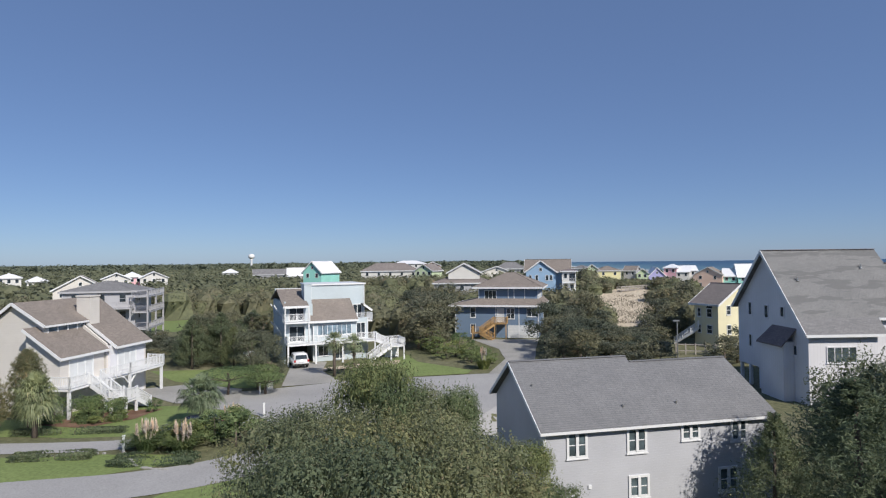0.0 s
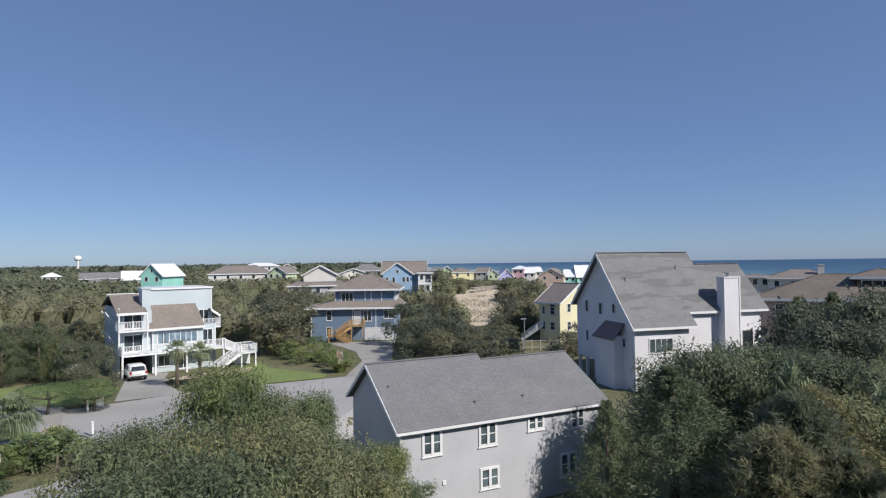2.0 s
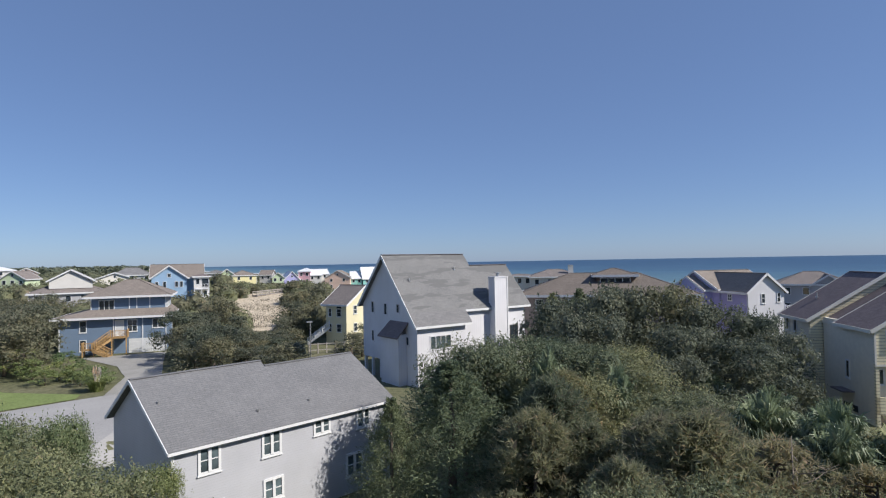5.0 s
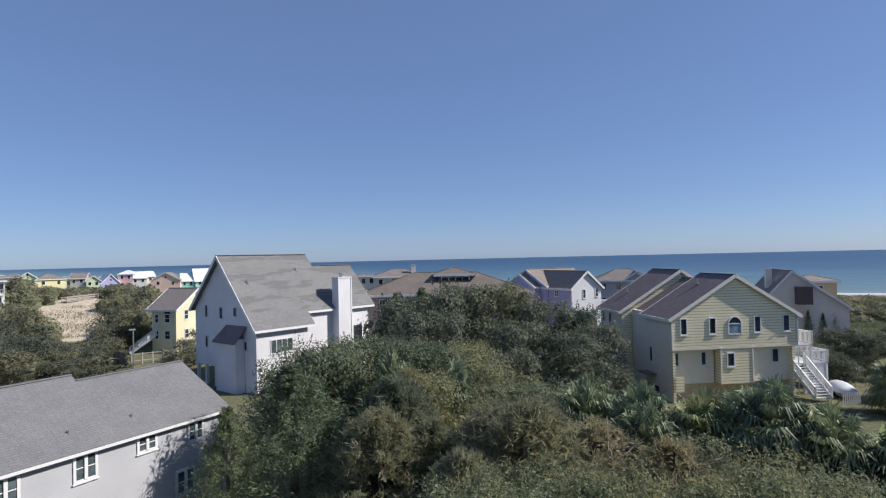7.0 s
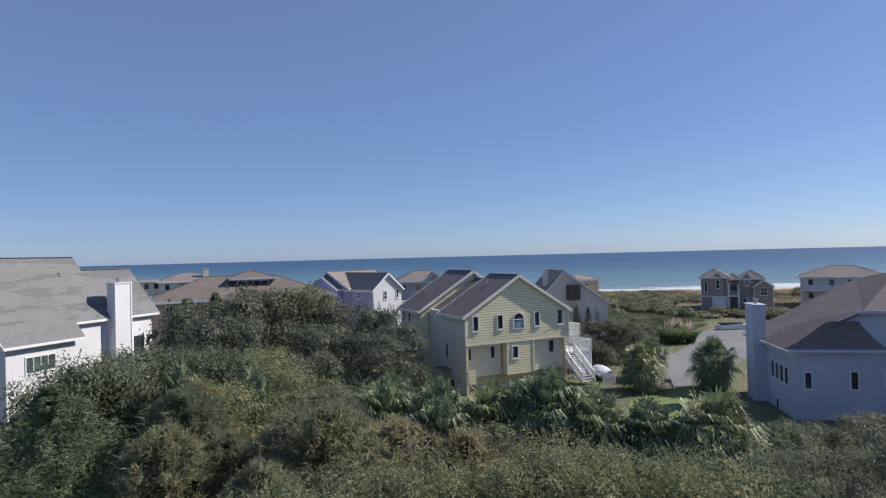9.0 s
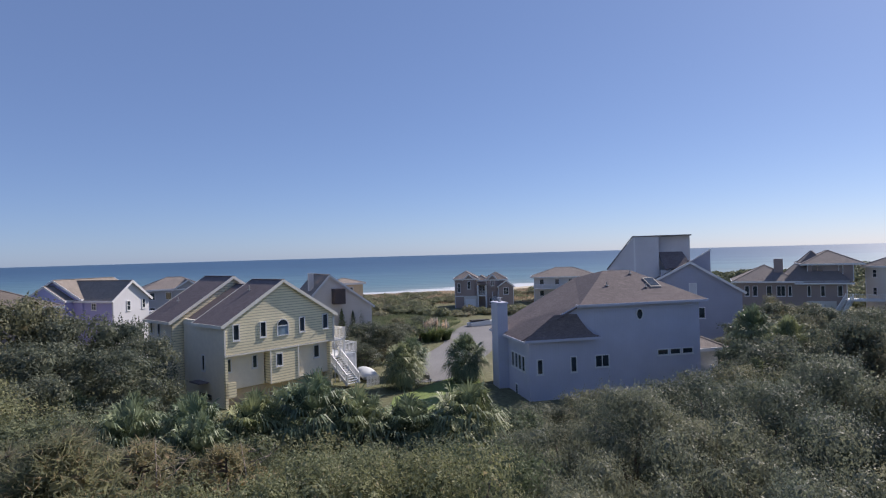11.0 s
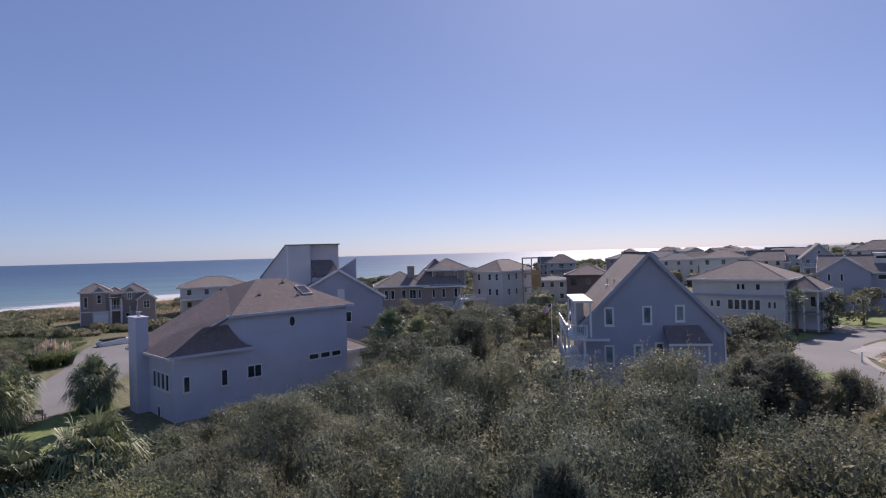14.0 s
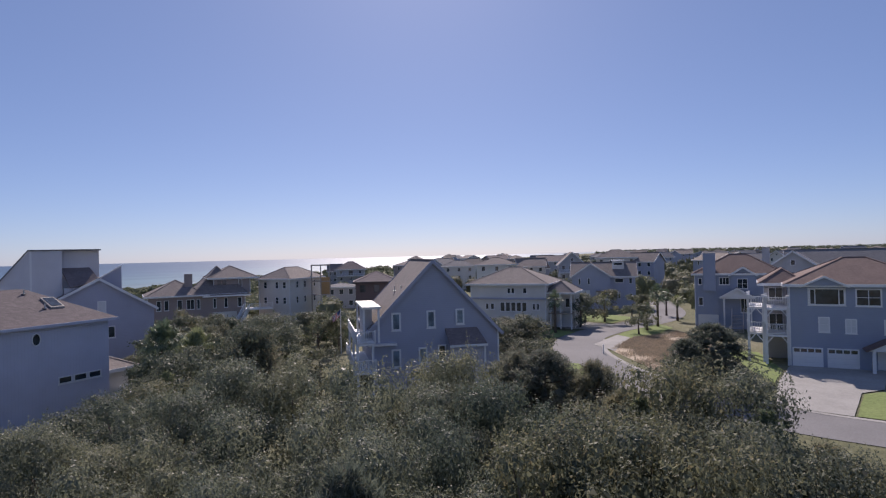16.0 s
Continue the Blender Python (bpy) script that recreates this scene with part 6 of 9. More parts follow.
# pale yellow house beyond the white one
h = cottage(38.6, 87.9, -65, 4.2, 8.5, 6.7, 9.3, YELLOWPALE, ROOF_TAUPE, "pale yellow gabled house with an arched front window and steps", along='x', cols=0, over=0.6)
for z in (2.0, 4.4):
    window(h, ('f', 0), 0.1, 1.1, z, z + 1.3, 1, 2)
bm = bmesh.new()
extrude_poly(bm, [(0.6 + 0.5 * math.cos(math.pi * k / 10), -0.06, 5.74 + 0.5 * math.sin(math.pi * k / 10)) for k in range(11)], (0, 0.05, 0))
part("arched_window", bm, GLASS, h, "arched window head")
for z in (2.0, 4.4):
    window(h, ('f', 0), -1.6, -0.9, z, z + 1.3, 1, 2)
stairs(h, (-1.2, 0, 2.8), (-4.4, -1.6, 0.2), 1.2)
# seaward of the white house
cottage(99.5, 113.5, -41, 6, 9, 8.8, 9.2, OFFWHITE, ROOF_TAUPE, "white flat-roofed beach house", "hip")
cottage(105.5, 106.5, -40, 13, 10, 8.5, 10.3, OFFWHITE, ROOF_TAUPE, "white beach house with stepped roofs", "hip", chimney=(3.6, 2, 11.2), cols=4)
h = cottage(58.2, 50.2, -46, 20.5, 12, 8.4, 11.0, TAUPE, ROOF_LOW, "low house with a broad brown hipped roof and roof lantern", "hip", cols=5, over=0.9)
part("lantern", box(-1.0, 3.6, 3.0, 7.2, 9.4, 10.75), BROWNWOOD, h, "timber-sided roof lantern")
window(h, ('f', 3.0), -0.6, 3.2, 9.7, 10.4, 4, 1)
hip_roof(h, -1.0, 3.6, 3.0, 7.2, 10.75, 11.6, ROOF_LOW, 0.6)
h = thing("house", (75.2, 41.7), -23, "lilac house with brown gable roofs and a white end wall", "house")
gable_wall(h, 0, 0.25, 0, 5.3, 0, 8.35, 10.5, None, WHITEBOARD)
part("wall", box(0, 0.25, 0.25, 5.4, 0, 8.35), LILAC, h)
part("wall", box(5.05, 5.3, 0.25, 9, 0, 8.35), LILAC, h)
gable_roof(h, 0, 5.3, 0, 10.5, 8.4, 10.62, 'y', None, ROOF_LIGHT, 0.35, rake=0.3)
for u in ((1.9, 2.5, 6.7, 8.0), (4.2, 4.75, 6.8, 8.1)):
    window(h, ('f', 0), *u, 1, 2)
window(h, ('l', 0), 3.05, 3.95, 6.9, 7.8, 2, 2)
# cross wing with its gable over the long side
gable_wall(h, -0.2, 0.2, 5.4, 16.0, 0, 8.35, 10.75, 10.7, LILAC, axis='x')
gable_wall(h, 8.0, 0.2, 5.4, 16.0, 0, 8.35, 10.75, 10.7, LILAC, axis='x')
part("wall", box(0.0, 8.0, 15.8, 16.0, 0, 8.35), LILAC, h)
gable_roof(h, -0.2, 8.2, 5.4, 16.0, 8.4, 10.85, 'x', 10.7, ROOF_LIGHT, 0.15, rake=0.3)
gable_wall(h, -1.6, 0.2, 7.0, 15.0, 0, 8.25, 10.0, 10.9, LILAC, axis='x')
for y in (7.0, 14.8):
    part("wall", box(-1.4, -0.2, y, y + 0.2, 0, 8.25), LILAC, h)
gable_roof(h, -1.6, -0.22, 7.0, 15.0, 8.3, 10.1, 'x', 10.9, ROOF_LIGHT, 0.2, rake=0.0)
part("deck", box(5.3, 7.2, 0.5, 5, 5.0, 5.2), WHITE, h)
railing(h, (7.2, 0.5, 5.2), (7.2, 5, 5.2), 1.0, WHITE, 0.3)
railing(h, (5.3, 0.5, 5.2), (7.2, 0.5, 5.2), 1.0, WHITE, 0.3)
for y in (0.7, 4.8):
    post(h, 7.1, y, 0, 5.0, 0.2)
h = thing("house", (84.8, 18.75), -62, "pale grey beach house with asymmetric gables and a tan lookout", "house")
gable_wall(h, 0, 0.25, 0, 9.0, 0, 7.5, 10.2, 2.6, PALEBOARD, 5.6)
for x in (0, 8.75):
    part("wall", box(x, x + 0.25, 0.25, 8, 0, 5.6), PALEBOARD, h)
gable_roof(h, 0, 9.0, 0, 8, 7.55, 10.35, 'y', 2.6, ROOF_LIGHT, 0.35, low=5.7)
part("lookout", box(4.4, 9.2, 4.0, 8.5, 4, 8.7), STUCCO, h, "tan lookout room")
hip_roof(h, 4.4, 9.2, 4.0, 8.5, 8.8, 9.5, ROOF_LIGHT, 0.35)
window(h, ('f', 4.0), 6.9, 7.6, 6.6, 8.2, 1, 2)
part("sun_screen", box(2.9, 4.5, -1.5, -0.01, 6.1, 8.3), MAROON, h, "dark red screen wall")
part("chimney", box(0.2, 0.9, 2, 2.7, 8, 10.6), PALEBOARD, h)
h = cottage(114, 51, -60, 11.5, 9, 7.6, 9.8, GREYWOOD, ROOF_TAUPE, "grey oceanfront house with arched windows", "hip", cols=4, side=2)
gable_wall(h, -0.3, 0.25, -0.5, 4.5, 5, 7.6, 9.2, None, GREYWOOD)
gable_roof(h, -0.5, 4.5, -0.3, 4, 7.65, 9.3, 'y', None, ROOF_TAUPE, 0.4)
# oceanfront, beyond the short street
h = thing("house", (139.5, -9.5), -94, "taupe oceanfront house with two hipped towers and white trim", "house")
walls(h, -6.8, -1.6, 0, 9, 0, 6.7, TAUPE)
hip_roof(h, -6.8, -1.6, 0, 9, 6.8, 8.5, ROOF_TAUPE, 0.5)
gable_wall(h, -0.4, 0.38, -4.7, -2.3, 2.8, 6.8, 7.8, None, TAUPE)
gable_roof(h, -4.7, -2.3, -0.4, 3, 6.85, 7.95, 'y', None, ROOF_TAUPE, 0.3)
part("base", box(-4.7, -1.7, -0.4, -0.02, 0, 2.8), OFFWHITE, h)
part("garage_door", box(-4.4, -2.0, -0.47, -0.41, 0, 2.1), WHITE, h)
part("band", box(-6.85, -4.72, -0.06, -0.004, 2.65, 2.85), WHITE, h)
for u, y in (((-3.9, -3.1, 4.4, 6.2), -0.4), ((-6.2, -5.5, 3.6, 5.8), 0.0)):
    window(h, ('f', y), *u, 1, 2)
window(h, ('l', -6.8), 2.0, 2.9, 3.6, 5.4, 1, 2)
window(h, ('l', -6.8), 5.5, 6.4, 3.6, 5.4, 1, 2)
walls(h, -1.6, 0.6, 1.6, 9, 0, 6.2, TAUPE)
hip_roof(h, -1.9, 0.9, 1.6, 9, 6.3, 7.4, ROOF_TAUPE, 0.3)
part("deck", box(-1.55, 0.55, -0.8, 1.55, 2.7, 2.9), WHITE, h)
railing(h, (-1.55, -0.8, 2.9), (0.55, -0.8, 2.9), 1.0, WHITE, 0.3)
part("porch_roof", box(-1.7, 0.7, -0.9, 1.55, 5.3, 5.5), ROOF_TAUPE, h)
for x in (-1.4, 0.4):
    post(h, x, -0.7, 0, 5.3, 0.25)
window(h, ('f', 1.6), -1.0, 0.1, 3.1, 5.0, 2, 1)
walls(h, 0.6, 5.2, 0.6, 9, 0, 6.4, TAUPE)
hip_roof(h, 0.6, 5.2, 0.6, 9, 6.5, 8.1, ROOF_TAUPE, 0.45)
gable_wall(h, 0.2, 0.38, 0.9, 3.1, 4.4, 6.6, 7.6, None, TAUPE)
gable_roof(h, 0.9, 3.1, 0.2, 3, 6.65, 7.75, 'y', None, ROOF_TAUPE, 0.3)
window(h, ('f', 0.2), 1.6, 2.4, 5.0, 6.5, 2, 1)
window(h, ('f', 0.6), 1.2, 2.4, 0.6, 2.2, 2, 1)
walls(h, 3.4, 6.8, -0.6, 4, 0, 5.0, TAUPE)
gable_wall(h, -0.62, 0.2, 3.4, 6.8, 4.99, 5.0, 6.1, None, TAUPE)
gable_roof(h, 3.4, 6.8, -0.6, 4, 5.05, 6.25, 'y', None, ROOF_TAUPE, 0.3)
window(h, ('f', -0.6), 4.5, 5.7, 3.0, 4.6, 2, 2)
stairs(h, (2.6, 0.55, 2.6), (2.6, -2.8, 0.1), 1.2)
h = cottage(147, -30, -101, 15, 11, 6.4, 8.6, OFFWHITE, ROOF_TAUPE, "off-white beach house with a hipped roof", "hip", cols=4, over=0.9, deck=1)
h = thing("house", (107.6, -57.2), -115, "taupe house with layered hipped roofs, white deck and steps", "house")
walls(h, -3.9, 13.2, 0, 10, -0.3, 6.2, TAUPE)
hip_roof(h, -3.9, 6.0, 0, 10, 6.3, 9.15, ROOF_TAUPE, 0.7)
hip_roof(h, 4.4, 13.0, 0.3, 10.3, 6.3, 11.55, ROOF_TAUPE, 0.72)
walls(h, 7.6, 14.4, 1.2, 10.2, 6.2, 9.2, TAUPE)
hip_roof(h, 7.6, 15.0, 1.6, 10.2, 9.3, 11.6, ROOF_TAUPE, 1.1)
hip_roof(h, 6.2, 13.4, -0.1, 3.0, 6.02, 7.5, ROOF_TAUPE, 0.74)
part("chimney", box(2.5, 3.9, 2.2, 3.4, 6, 10.25), TAUPE, h)
part("lower_wall", box(7.2, 11.6, -0.15, -0.004, 0, 2.8), OFFWHITE, h)
for u in ((-2.5, -1.7), (-1.2, -0.4), (1.0, 1.9), (2.6, 4.0), (4.4, 5.0), (7.3, 7.9), (9.3, 10.0), (11.8, 12.6)):
    window(h, ('f', 0), *u, 3.6, 5.5, 1 if u[1] - u[0] < 1 else 2, 1)
window(h, ('f', 1.2), 8.2, 10.0, 7.5, 9.0, 2, 1, trim=TAUPE)
window(h, ('f', 1.2), 12.2, 12.9, 7.5, 9.05, 1, 1)
part("deck", box(13.2, 18, -2.5, 1.5, 3.0, 3.2), WHITE, h)
railing(h, (13.2, -2.5, 3.2), (18, -2.5, 3.2), 1.0, WHITE, 0.25)
stairs(h, (13.3, -1.4, 3.2), (11.4, -3.6, 0.6), 1.2)
h = thing("house", (104.5, -74.2), -163, "off-white hipped beach house, one side in shade", "house")
walls(h, 0, 7.4, 0, 12, 0, 8.6, OFFWHITE)
hip_roof(h, 0, 7.4, 0, 12, 8.7, 11.0, ROOF_TAUPE, 0.6)
for z in (3.9, 7.0):
    for x in (1.2, 4.0, 5.8):
        window(h, ('f', 0), x, x + 0.8, z - 0.3, z + 1.1, 1, 2)
    for y in (2.2, 5.0, 8.6):
        window(h, ('l', 0), y, y + 0.8, z - 0.3, z + 1.1, 1, 2)
        window(h, ('r', 7.4), y, y + 0.8, z - 0.3, z + 1.1, 1, 2)
h = thing("timber_frame", (97.6, -82.2), -131, "open timber tower frame beside a house", "tower frame")
for x in (0.0, 1.9, 3.8):
    for y in (0.0, 3.0):
        post(h, x, y, 0, 11.3, 0.22, OLDWOOD)
bm = bmesh.new()
for z in (7.8, 11.2):
    for y in (0, 3.0):
        beam(bm, (0, y, z), (3.8, y, z), 0.16, 0.22)
    for x in (0, 3.8):
        beam(bm, (x, 0, z), (x, 3.0, z), 0.16, 0.22)
part("brace", bm, OLDWOOD, h)
part("infill", box(2.0, 3.7, 1.4, 1.5, 5.0, 8.6), TIMBER, h)
part("platform", box(0, 3.8, 0, 3.0, 4.9, 5.0), OLDWOOD, h)
cottage(188, -180, -134, 12, 10, 7.2, 10.6, GREYWOOD, ROOF_DARK, "grey oceanfront house with a dark hipped roof", "hip", over=0.9, deck=1)
cottage(198, -180, -134, 6, 8, 6.6, 9.6, GREYWOOD, ROOF_DARK, "grey wing with a dark roof", along='x')
cottage(76.2, -79.4, -136, 7.6, 9, 8.2, 10.0, BRICKRED, ROOF_DARK, "dark red house with a low dark roof", "hip", cols=3, trim=MAROON)
cottage(110, -102, -133, 7, 8, 5.4, 6.2, GREYWOOD, ROOF_GREY, "low grey house in the dunes", "hip")
h = thing("house", (58.96, -84.84), -165, "white house with a hipped roof and a rounded window band", "house")
walls(h, 0, 13.0, 0, 11, -0.3, 7.6, OFFWHITE)
hip_roof(h, 0, 13.0, 0, 11, 7.7, 10.4, ROOF_TAUPE, 0.7)
part("band", box(-0.1, 13.1, -0.3, -0.003, 5.05, 5.35), BLUEGREY, h, "blue grey moulding band")
for i in range(5):
    window(h, ('f', 0), 5.2 + i * 0.95, 6.05 + i * 0.95, 3.0, 4.6)
for u in ((2.6, 3.2), (3.5, 4.2), (10.8, 11.3), (11.5, 12.0)):
    window(h, ('f', 0), *u, 3.3, 4.4)
for u in ((6.5, 7.1), (7.2, 7.8), (9.2, 9.9)):
    window(h, ('f', 0), *u, 6.0, 7.0)
for z in (3.2, 6.0):
    window(h, ('l', 0), 3, 4, z, z + 1.2)
walls(h, 13.0, 17.0, 4.4, 9, -0.3, 6.0, OFFWHITE)
part("deck", box(13.0, 17.0, 2, 4.4, 2.5, 2.7), OLDWOOD, h)
for x in (13.3, 15.0, 16.8):
    post(h, x, 2.2, -0.3, 6.0, 0.22)
hip_roof(h, 12.6, 17.0, 2, 9, 6.1, 8.0, ROOF_TAUPE, 0.6)
window(h, ('f', 4.4), 13.6, 14.4, 3.4, 5.0)
window(h, ('f', 4.4), 15.4, 16.2, 3.4, 5.0)
part("garage_door", box(13.6, 16.4, 4.33, 4.396, 0, 2.2), WHITE, h)
h = cottage(52.1, -126.5, -158, 13.5, 10, 7.4, 10.3, BLUEGREY, ROOF_TAUPE, "blue grey cross-gabled house with a white roof dormer", cols=0)
gable_wall(h, -1.5, 0.25, -6.75, 1.45, 0, 7.4, 10.0, None, BLUEGREY)
for xx in (-6.75, 1.25):
    part("wall", box(xx, xx + 0.2, -1.25, 0, 0, 7.4), BLUEGREY, h)
gable_roof(h, -6.75, 1.45, -1.5, 5.0, 7.4, 10.15, 'y', None, ROOF_TAUPE, 0.4)
dormer = part("dormer", box(1.9, 4.5, 2.2, 5, 8.6, 10.5), OFFWHITE, h, "white roof dormer with a row of panes")
part("roof", box(1.7, 4.7, 2.0, 5.2, 10.5, 10.68), WHITE, dormer)
window(h, ('f', 2.2), 2.2, 4.2, 9.5, 10.2, 4, 1, far=True)
for u in (-5.4, -3.4):
    window(h, ('f', -1.5), u, u + 0.55, 5.4, 6.9, 1, 2, far=True)
window(h, ('f', 0), 2.4, 4.3, 5.7, 6.7, 3, 1, far=True)
window(h, ('f', 0), 5.4, 6.1, 5.5, 6.8, 1, 2, far=True)
window(h, ('f', 0), 3.0, 3.6, 2.2, 3.4, 1, 2, far=True)
window(h, ('f', 0), 5.4, 6.1, 2.2, 3.4, 1, 2, far=True)
part("porch_roof", box(-1.6, 1.2, -2.9, -1.5, 3.9, 4.1), ROOF_TAUPE, h)
for x in (-1.4, 1.0):
    post(h, x, -2.75, 0, 3.9, 0.18)
part("shutter", box(-5.3, -2.9, -1.56, -1.504, 2.0, 4.2), BLIND, h, "large closed white shutter")
h = thing("house", (26.5, -102.15), -170, "slate blue house with russet roof, chimney and gabled porch", "house")
walls(h, 0, 12.5, 0, 10, -0.3, 8.7, GARAGEBLUE)
hip_roof(h, 0, 12.5, 0, 10, 8.8, 11.9, ROOF_RUST, 0.5)
part("chimney", box(1.3, 3.1, -0.6, 0.6, 6.0, 12.1), GARAGEBLUE, h)
gable_wall(h, -0.3, 0.2, 5.3, 8.8, 5.4, 8.7, 9.8, None, GARAGEBLUE)
gable_roof(h, 5.3, 8.8, -0.3, 4, 8.75, 9.9, 'y', None, ROOF_RUST, 0.3)
gable_wall(h, -1.8, 0.15, 4.0, 8.4, 4.9, 5.2, 6.4, None, WHITE)
gable_roof(h, 4.0, 8.4, -1.8, 0, 5.3, 6.6, 'y', None, ROOF_TAUPE, 0.25)
for x in (4.3, 8.1):
    post(h, x, -1.6, 0, 5.0, 0.22)
window(h, ('f', 0), 0.5, 1.1, 7.0, 8.1)
window(h, ('f', 0), 0.5, 1.2, 3.6, 5.0)
window(h, ('f', 0), 3.6, 5.1, 7.0, 8.2, 3, 1)
window(h, ('f', -0.3), 6.2, 7.7, 6.4, 8.0, 2, 2)
window(h, ('f', 0), 6.6, 7.7, 2.6, 5.0, 2, 1)
stairs(h, (6.2, -1.8, 2.4), (6.2, -4.6, 0), 1.6, OLDWOOD)
part("garage_door", box(0.4, 3.4, -0.06, -0.004, 0, 2.2), BLIND, h)
h = cottage(15.2, -124, -175, 9.5, 10, 8.8, 12.1, GREYWOOD, ROOF_GREY, "grey gabled house with a broad chimney", along='y', chimney=(-4.4, 2, 12.7))
cottage(9.5, -135, -172, 16, 9, 9.2, 12.2, GREYWOOD, ROOF_GREY, "long house with a grey gable roof")
cottage(80.9, -172, -150, 8, 9, 9.0, 12.6, GREYWOOD, ROOF_TAUPE, "tall grey gabled house with white porches", along='y', deck=2)
cottage(76, -196, -158, 13, 10, 10.4, 13.1, OFFWHITE, ROOF_TAUPE, "off-white house with a taupe hipped roof", "hip", cols=4)
cottage(96, -152, -146, 12, 10, 9.4, 11.5, CREAMTRIM, ROOF_TAUPE, "cream house with a taupe hipped roof", "hip", cols=3)
cottage(97, -175, -150, 9, 9, 8.3, 10.6, OFFWHITE, ROOF_TAUPE, "off-white house with a taupe gable roof", along='x')
# the built-up shore beyond
rnd = random.Random(11)
FAR = []
for i in range(98):
    az, d = rnd.uniform(139, 187), rnd.uniform(195, 760)
    x, y = d * math.sin(radians(az)), d * math.cos(radians(az))
    if inland(np.array([[x, y]]))[0] < 55 or any(math.hypot(x - a, y - b) < 17 for a, b in FAR) or (az > 170 and d < 240):
        continue
    FAR.append((x, y))
    e = rnd.uniform(6.8, 9.6)
    cottage(x, y, -az + rnd.uniform(-50, 50), rnd.uniform(9, 14), rnd.uniform(8, 11), e, e + rnd.uniform(1.8, 3.4),
            rnd.choice((GREYWOOD, OFFWHITE, TAUPE, BLUEGREY, GREYWOOD, GARAGEBLUE)), rnd.choice((ROOF_TAUPE, ROOF_GREY, ROOF_DARK, ROOF_BROWN)),
            "distant beach house along the shore", rnd.choice(("hip", "gable")), rnd.choice("xy"), cols=2 if d > 300 else 3, side=0 if d > 300 else 2, storeys=1 if d > 300 else 2, group="distant shore houses")
# water tower
h = thing("water_tower", (-276.2, 856.6, 0), 0, "white single-pedestal water tower over the woods", "water tower")
bm = bmesh.new()
tube(bm, [(0, 0, -1), (0, 0, 3), (0, 0, 18), (0, 0, 21)], [3.0, 1.6, 1.4, 2.6], 16)
part("pedestal", bm, WHITE, h, smooth=True)
bm = bmesh.new()
tube(bm, [(0, 0, 20 + 7.3 * (0.5 - 0.5 * math.cos(i * math.pi / 10))) for i in range(11)], [max(0.1, 4.6 * math.sin(i * math.pi / 10) ** 0.8) for i in range(11)], 20)
part("tank", bm, WHITE, h, smooth=True)


# ---------------------------------------------------------------- plants
def fast_mesh(name, verts, quads, material):
    """A mesh from arrays of corners and faces of three or four sides."""
    me = bpy.data.meshes.new(name)
    verts, quads = np.asarray(verts, np.float32), np.asarray(quads, np.int32)
    me.vertices.add(len(verts))
    me.vertices.foreach_set("co", verts.ravel())
    me.loops.add(quads.size)
    me.loops.foreach_set("vertex_index", quads.ravel())
    me.polygons.add(len(quads))
    me.polygons.foreach_set("loop_start", np.arange(0, quads.size, quads.shape[1], dtype=np.int32))
    me.update(calc_edges=True)
    me.materials.append(material)
    return me


def unit(v):
    return v / np.maximum(np.linalg.norm(v, axis=1, keepdims=True), 1e-6)


def leaves(P, N, T, size, aspect, rng, fold=0.15):
    """Pointed leaves at P with faces along N and tips along T."""
    n = len(P)
    N = unit(N)
    T = unit(T - N * (T * N).sum(1, keepdims=True))
    B = np.cross(N, T)
    s = (size * rng.uniform(0.65, 1.3, n))[:, None]
    q = np.stack([P - T * s * 0.45 + B * s * aspect * 0.5, P + T * s * 0.55 - N * s * fold, P - T * s * 0.45 - B * s * aspect * 0.5], 1)
    return q.reshape(-1, 3)


def quads_of(v, k=4):
    return np.arange(len(v)).reshape(-1, k)


def blob_clumps(rng, k, r, h, low, squash=0.8):
    """Centres and radii of leaf clumps that make a broad uneven crown."""
    out = []
    for i in range(k):
        a = rng.uniform(0, 2 * np.pi)
        z = rng.uniform(low, 1.0) ** 0.85
        reach = math.sqrt(max(0.05, 1 - ((z - 0.45) / 0.62) ** 2)) if z > 0.45 else 0.75 + 0.25 * z / 0.45
        rr = r * reach * rng.uniform(0.45, 0.95)
        c = r * rng.uniform(0.24, 0.42)
        out.append((rr * math.cos(a), rr * math.sin(a), min(h * z, h - c * 0.8), c))
    out.append((0, 0, h - r * 0.34, r * 0.36))
    return np.array(out)


